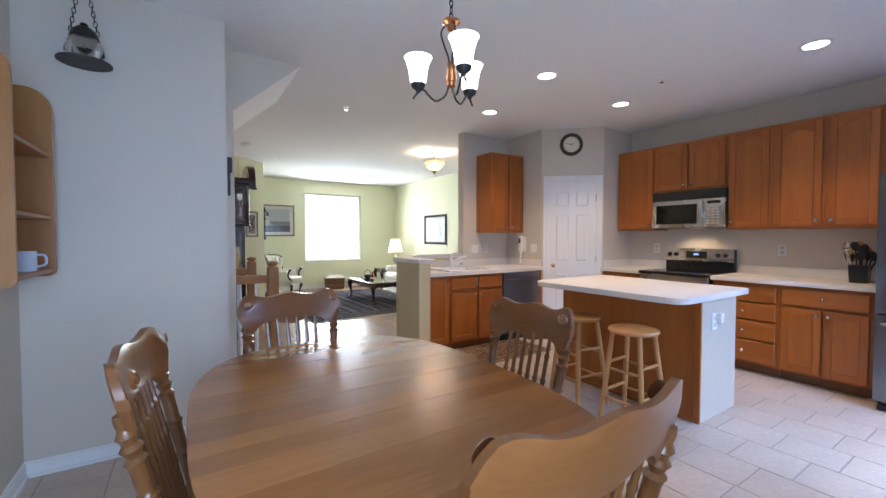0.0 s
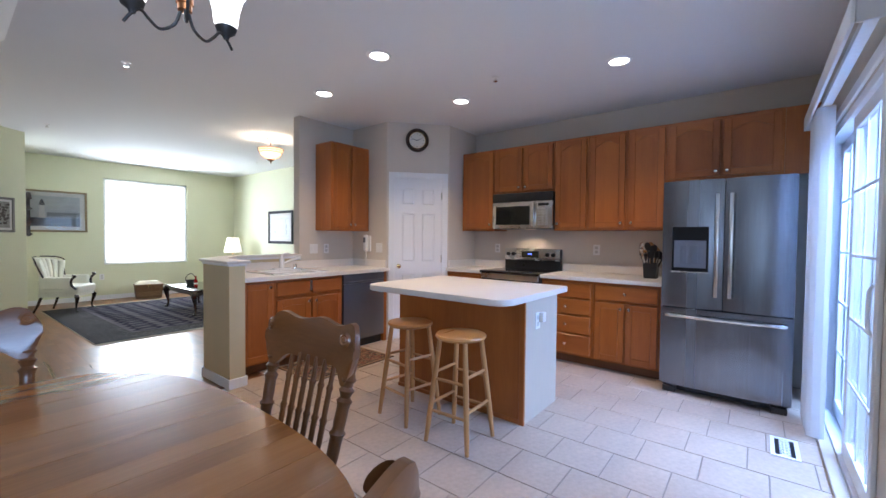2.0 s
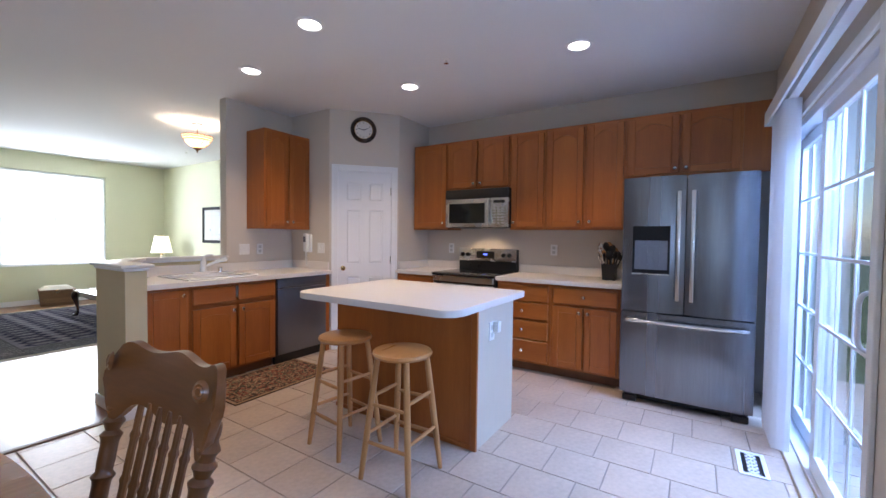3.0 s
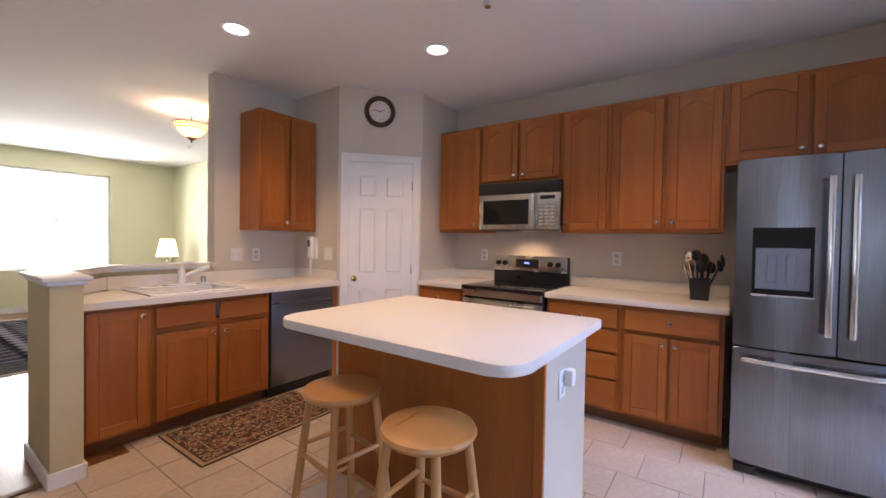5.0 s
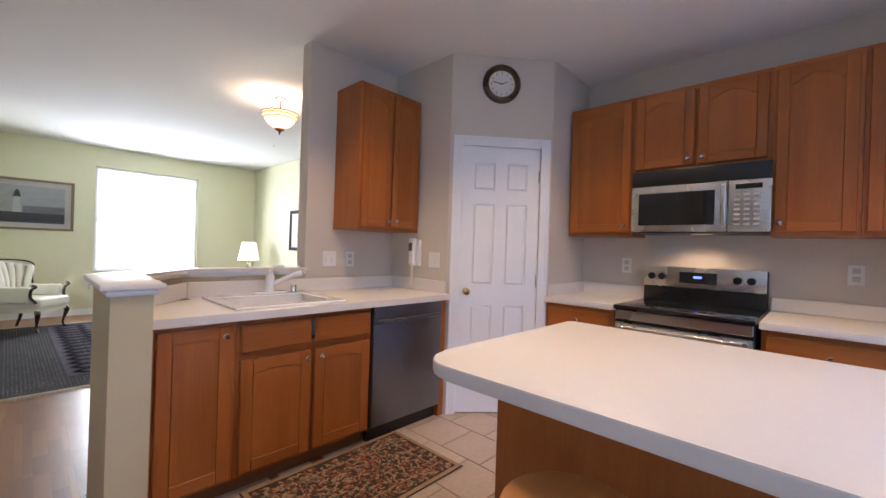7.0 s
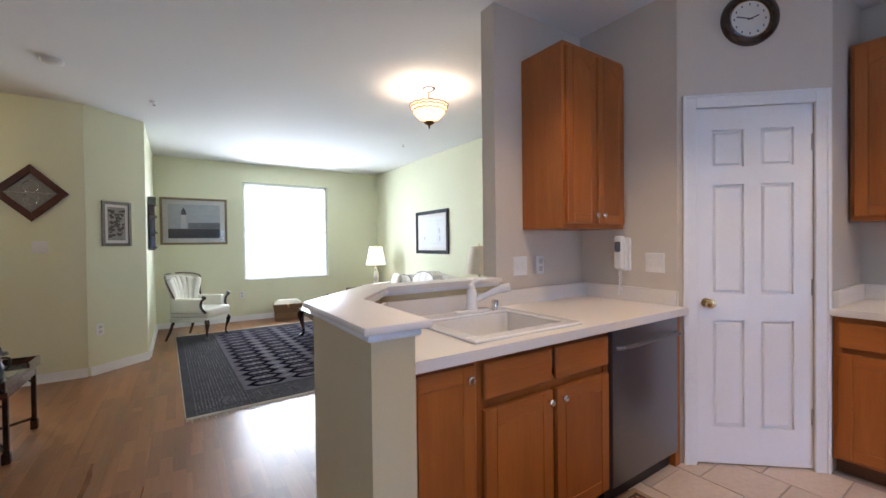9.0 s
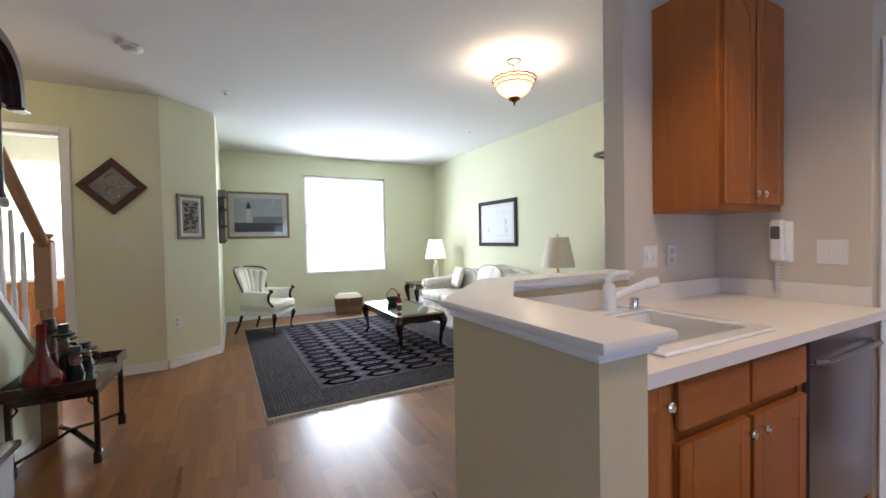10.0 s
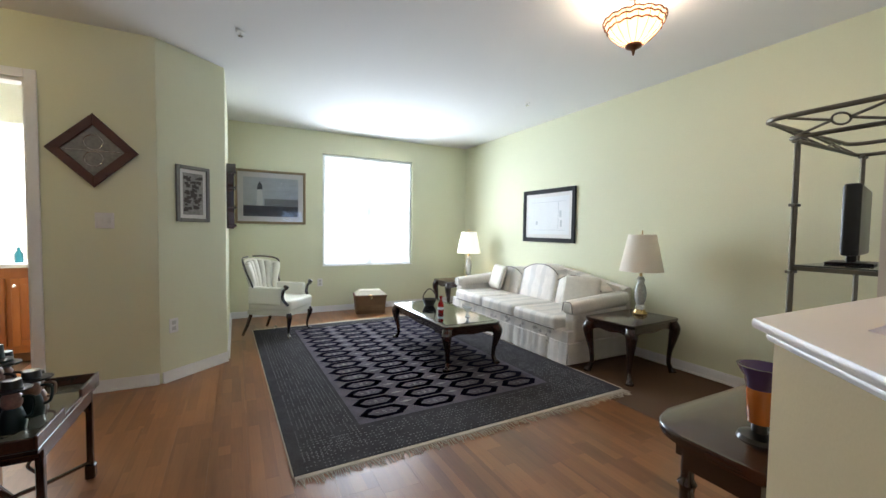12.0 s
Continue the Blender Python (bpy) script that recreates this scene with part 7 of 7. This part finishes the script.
boxes("apron", [((-W2 + 0.01, -D2 + 0.01, TH - 0.07), (W2 - 0.01, -D2 + 0.025, TH - 0.0205)), ((-W2 + 0.01, D2 - 0.025, TH - 0.07), (W2 - 0.01, D2 - 0.01, TH - 0.0205)), ((-W2 + 0.01, -D2 + 0.0251, TH - 0.07), (-W2 + 0.025, D2 - 0.0251, TH - 0.0205)), ((W2 - 0.025, -D2 + 0.0251, TH - 0.07), (W2 - 0.01, D2 - 0.0251, TH - 0.0205))], MAHOG, tt)
for sx in (-1, 1):
    for sy in (-1, 1):
        x, y = sx * (W2 - 0.022), sy * (D2 - 0.022)
        bm = bmesh.new()
        add_box(bm, (x - 0.013, y - 0.013, 0.07), (x + 0.013, y + 0.013, TH - 0.0205), 0.003)
        add_box(bm, (x - 0.02, y - 0.02, 0.0), (x + 0.02, y + 0.02, 0.069), 0.004)
        finish("leg", bm, MAHOG, tt)
        bm = bmesh.new()
        add_tube(bm, curve_pts([(x, y - sy * 0.013, 0.34), (x, y - sy * 0.035, 0.37), (x, y - sy * 0.025, 0.40), (x, y - sy * 0.06, 0.43)]), 0.006, 6)
        add_tube(bm, curve_pts([(x - sx * 0.013, y, 0.34), (x - sx * 0.035, y, 0.37), (x - sx * 0.025, y, 0.40), (x - sx * 0.06, y, 0.43)]), 0.006, 6)
        finish("bracket", bm, MAHOG, tt, True)
for s in (-1, 1):
    p0, p1 = Vector((-(W2 - 0.03), -s * (D2 - 0.03), 0.08)), Vector((W2 - 0.03, s * (D2 - 0.03), 0.08))
    tube("stretcher", curve_pts([p0, p0.lerp(p1, 0.3) + Vector((0, 0, 0.02)), (p0 + p1) / 2 + Vector((0, 0, 0.035 + 0.006 * s)), p0.lerp(p1, 0.7) + Vector((0, 0, 0.02)), p1]), 0.016, MAHOG, tt, 8, 0.6)
rv = thing("red_vase", (0.60, 6.02, TH + 0.0035), "red glass vase with a long neck", "vase")
lathe("vase", [(0.0, 0.0), (0.06, 0.0), (0.09, 0.03), (0.092, 0.07), (0.06, 0.13), (0.03, 0.18), (0.022, 0.26), (0.024, 0.34), (0.028, 0.355), (0.022, 0.355), (0.018, 0.26), (0.0, 0.2)], material("deep_red_glass", (0.15, 0.004, 0.007), 0.06, bump=0, coat=0.6), rv, 26)
rnd = random.Random(21)
TONES = [material("jug_black", (0.012, 0.011, 0.011), 0.3, bump=0, coat=0.1), material("jug_green", (0.006, 0.020, 0.018), 0.3, bump=0, coat=0.1), material("jug_maroon", (0.06, 0.012, 0.015), 0.3, bump=0, coat=0.1), material("jug_tan", (0.20, 0.115, 0.08), 0.35, vary=0.3, scale=60, bump=0, coat=0.1)]
for x, y, hgt, k in ((0.66, 6.14, 0.33, 0), (0.58, 6.20, 0.36, 2), (0.72, 6.10, 0.20, 1), (0.73, 6.24, 0.19, 1), (0.62, 6.32, 0.26, 0), (0.70, 6.36, 0.15, 3)):
    j = thing("ceramic_jug", (x, y, TH + 0.0035), "small glazed ceramic jug with a dark rim", "jug", "jugs on the tray table")
    r_ = rnd.uniform(0.036, 0.046)
    lathe("body", [(0.0, 0.0), (r_ * 0.9, 0.0), (r_, hgt * 0.15), (r_ * 0.7, hgt * 0.4), (r_ * 0.62, hgt * 0.45)], TONES[k], j, 18)
    lathe("waist", [(r_ * 0.6, hgt * 0.455), (r_ * 0.72, hgt * 0.52), (r_ * 0.7, hgt * 0.68), (r_ * 0.5, hgt * 0.74)], TONES[3], j, 18)
    lathe("rim", [(r_ * 0.5, hgt * 0.745), (r_ * 1.4, hgt * 0.80), (r_ * 1.4, hgt * 0.825), (r_ * 0.78, hgt * 0.84), (r_ * 0.68, hgt), (0.0, hgt)], TONES[0 if k == 3 else (k + 1) % 2], j, 18)
    tube("handle", curve_pts([(r_ * 0.7, 0, hgt * 0.65), (r_ * 1.5, 0, hgt * 0.6), (r_ * 1.4, 0, hgt * 0.3), (r_ * 0.85, 0, hgt * 0.22)]), 0.006, TONES[k], j, 6)

# metal shelf stand with a television
EG = material("pewter_metal", (0.17, 0.16, 0.13), 0.4, 0.85, vary=0.12, scale=20, bump=0.08)
EX0, EX1, EY0, EY1 = 3.985, 4.80, 4.61, 4.97
eg = thing("metal_shelf_stand", Matrix.Diagonal((1, 1, 1.018, 1)), "pewter metal shelf stand with glass shelves", "shelf stand")
for x in (EX0, EX1):
    for y in (EY0, EY1):
        for o in (-0.012, 0.012):
            tube("post", [(x + o, y, 0.0), (x + o, y, 1.71)], 0.009, EG, eg, 8)
        for z in (0.42, 1.05, 1.38, 1.69):
            box("collar", (x - 0.028, y - 0.016, z), (x + 0.028, y + 0.016, z + 0.014), EG, eg, 0.003)
ring_lo = rounded(EX0 - 0.03, EY0 - 0.03, EX1 + 0.03, EY1 + 0.03, 0.05, 5)
ring_hi = rounded(EX0 - 0.13, EY0 - 0.10, EX1 + 0.13, EY1 + 0.10, 0.08, 5)
bm = bmesh.new()
add_tube(bm, [(x, y, 1.715) for x, y in ring_lo + ring_lo[:1]], 0.011, 8)
add_tube(bm, [(x, y, 1.80) for x, y in ring_hi + ring_hi[:1]], 0.012, 8)
for x0, y0, x1, y1 in ((EX0, EY1 + 0.03, EX1, EY1 + 0.03), (EX0 - 0.03, EY0, EX0 - 0.03, EY1), (EX0, EY0 - 0.03, EX1, EY0 - 0.03)):
    n = max(1, round(math.hypot(x1 - x0, y1 - y0) / 0.4))
    for k in range(n):
        a = Vector((x0 + (x1 - x0) * k / n, y0 + (y1 - y0) * k / n, 1.72))
        b = Vector((x0 + (x1 - x0) * (k + 1) / n, y0 + (y1 - y0) * (k + 1) / n, 1.72))
        out = Vector((0.08 if x0 == x1 and x0 > 4.3 else -0.08 if x0 == x1 else 0, 0.07 if y0 == y1 and y0 > 4.8 else -0.07 if y0 == y1 else 0, 0.075))
        add_tube(bm, [a, (a + b) / 2 + out / 2 - (b - a) * 0.08], 0.006, 6)
        add_tube(bm, [(a + b) / 2 + out / 2 + (b - a) * 0.08, b + out], 0.006, 6)
        add_tube(bm, [a + out, (a + b) / 2 + out / 2 - (b - a) * 0.08], 0.006, 6)
        add_tube(bm, [(a + b) / 2 + out / 2 + (b - a) * 0.08, b], 0.006, 6)
        c_ = (a + b) / 2 + out / 2
        d_ = (b - a).normalized()
        add_tube(bm, [c_ + d_ * 0.032 * math.cos(q) + out.normalized() * 0.032 * math.sin(q) for q in [k_ * math.pi / 8 for k_ in range(17)]], 0.005, 6)
finish("gallery_top", bm, EG, eg, True)
for z in (0.43, 1.065):
    boxes("shelf_frame", [((EX0, EY0, z), (EX1, EY0 + 0.015, z + 0.02)), ((EX0, EY1 - 0.015, z), (EX1, EY1, z + 0.02)), ((EX0, EY0 + 0.0151, z), (EX0 + 0.015, EY1 - 0.0151, z + 0.02)), ((EX1 - 0.015, EY0 + 0.0151, z), (EX1, EY1 - 0.0151, z + 0.02))], EG, eg)
    box("shelf", (EX0 + 0.005, EY0 + 0.005, z + 0.0205), (EX1 - 0.005, EY1 - 0.005, z + 0.028), material("smoked_glass_shelf", (0.10, 0.11, 0.10), 0.1, bump=0), eg, 0.001)
tv = thing("television", pose(4.37, 4.865, 1.1135, 0, 0, 192), "small black flat-screen television on the stand", "television")
box("foot", (-0.14, -0.09, 0.0), (0.14, 0.09, 0.012), BLACK, tv, 0.004)
box("neck", (-0.03, -0.02, 0.0125), (0.03, 0.02, 0.06), BLACK, tv, 0.004)
box("body", (-0.27, -0.02, 0.05), (0.27, 0.045, 0.40), BLACK, tv, 0.015, 3)
box("screen", (-0.25, -0.0225, 0.07), (0.25, -0.0205, 0.385), BLACK_GLASS, tv, 0.001)
bx = thing("media_box", (4.40, 4.79, 0.4668), "grey electronics box on the lower shelf", "media player")
box("case", (-0.22, -0.13, 0.0), (0.22, 0.13, 0.09), SILVER, bx, 0.006)

# console table behind the half wall with a coloured glass vase
cn = thing("console_table", (0, 0, 0), "dark mahogany console table behind the half wall", "console table")
prism("top", rounded(2.64, 4.46, 3.45, 4.82, [0.02, 0.14, 0.02, 0.02]), 0.635, 0.668, MAHOG, cn, 0.010, 3, smooth=True)
boxes("apron", [((2.68, 4.50, 0.555), (3.42, 4.52, 0.6345)), ((2.74, 4.74, 0.555), (3.42, 4.76, 0.6345)), ((3.40, 4.5201, 0.555), (3.42, 4.7399, 0.6345)), ((2.68, 4.5201, 0.555), (2.70, 4.70, 0.6345))], MAHOG, cn)
for x, y in ((2.70, 4.53), (2.74, 4.72), (3.38, 4.54), (3.38, 4.72)):
    turned_bar("leg", (x, y, 0.0), (x, y, 0.6), 0.022, (0.2, 0.5, 0.8), MAHOG, cn)
gv = thing("glass_vase", (2.83, 4.575, 0.6685), "purple and orange art glass vase", "vase")
lathe("foot", [(0.0, 0.0), (0.055, 0.0), (0.05, 0.012), (0.02, 0.022), (0.018, 0.05), (0.0, 0.05)], TONES[0], gv, 22)
lathe("body", [(0.0, 0.0505), (0.03, 0.0505), (0.034, 0.10), (0.036, 0.15), (0.0, 0.15)], material("amber_glass_body", (0.42, 0.12, 0.02), 0.12, bump=0, coat=0.5), gv, 22)
lathe("rim", [(0.036, 0.1505), (0.042, 0.18), (0.062, 0.215), (0.056, 0.215), (0.036, 0.18), (0.0, 0.155)], material("violet_glass", (0.07, 0.04, 0.12), 0.12, bump=0, coat=0.5), gv, 22)

# ---- floor pieces ----
S = 0.307
tile_bm = bmesh.new()
add_box(tile_bm, (0.003, 0.003, -0.0058), (S - 0.003, S - 0.003, 0.0), 0.0022)
tile_mesh = bpy.data.meshes.new("tile")
tile_bm.to_mesh(tile_bm and tile_mesh)
tile_bm.free()
tile_mesh.materials.append(TILE)
rnd = random.Random(77)


def tile_piece(x0, y0, x1, y1):
    if x1 - x0 < 0.03 or y1 - y0 < 0.03:
        return
    if abs(x1 - x0 - S) < 1e-4 and abs(y1 - y0 - S) < 1e-4:
        ob = new("tile", tile_mesh)
        ob.location = (x0, y0, rnd.uniform(-0.0006, 0.0006))
        ob.parent = floor_tile
    else:
        ob = box("tile", (0.003, 0.003, -0.0058), (x1 - x0 - 0.003, y1 - y0 - 0.003, 0.0), TILE, floor_tile, 0.0022)
        ob.location = (x0, y0, rnd.uniform(-0.0006, 0.0006))


XJ, YJ = 2.52, 0.0
SHIFT = {-1: 0.25, 0: 0.24, 1: 0.10, 2: 0.29, 3: 0.08, 4: 0.298, 5: 0.196}
for i in range(-11, 10):
    x0, x1 = max(XJ + S * i, -0.63), min(XJ + S * (i + 1), 5.30)
    if x1 <= x0:
        continue
    for j in range(-3, 16):
        off = SHIFT.get(i, 0.153 if i % 2 else 0.02)
        y0, y1 = YJ + S * j + off, YJ + S * (j + 1) + off
        ymax = 3.57 if x0 < 2.05 else 4.34
        y0, y1 = max(y0, -0.33), min(y1, ymax)
        if y1 > y0 and not (x0 > 4.66 and y0 > 0.7) and not (x0 > 2.25 and y0 > 3.75):
            tile_piece(x0, y0, x1, y1)

PW = 0.19
for i in range(-10, 21):
    x0 = 0.02 + PW * i
    x1 = x0 + PW
    if x0 < -1.75 or x1 > 5.42:
        continue
    y = 3.62 - rnd.uniform(0, 1.0)
    while y < 10.2:
        ya, yb = max(y, 3.617), min(y + 1.25, 10.2)
        if yb - ya > 0.05 and not (x0 > 2.05 and yb < 4.46) and not (x1 < 0.2 and (yb < 7.0)) and not (x1 < 1.2 and yb > 9.7):
            ob = box("plank", (0.0002, 0.0002, -0.007), (PW - 0.0002, yb - ya - 0.0002, 0.0), PLANK, floor_wood, 0)
            ob.location = (x0, ya, 0)
        y += 1.25
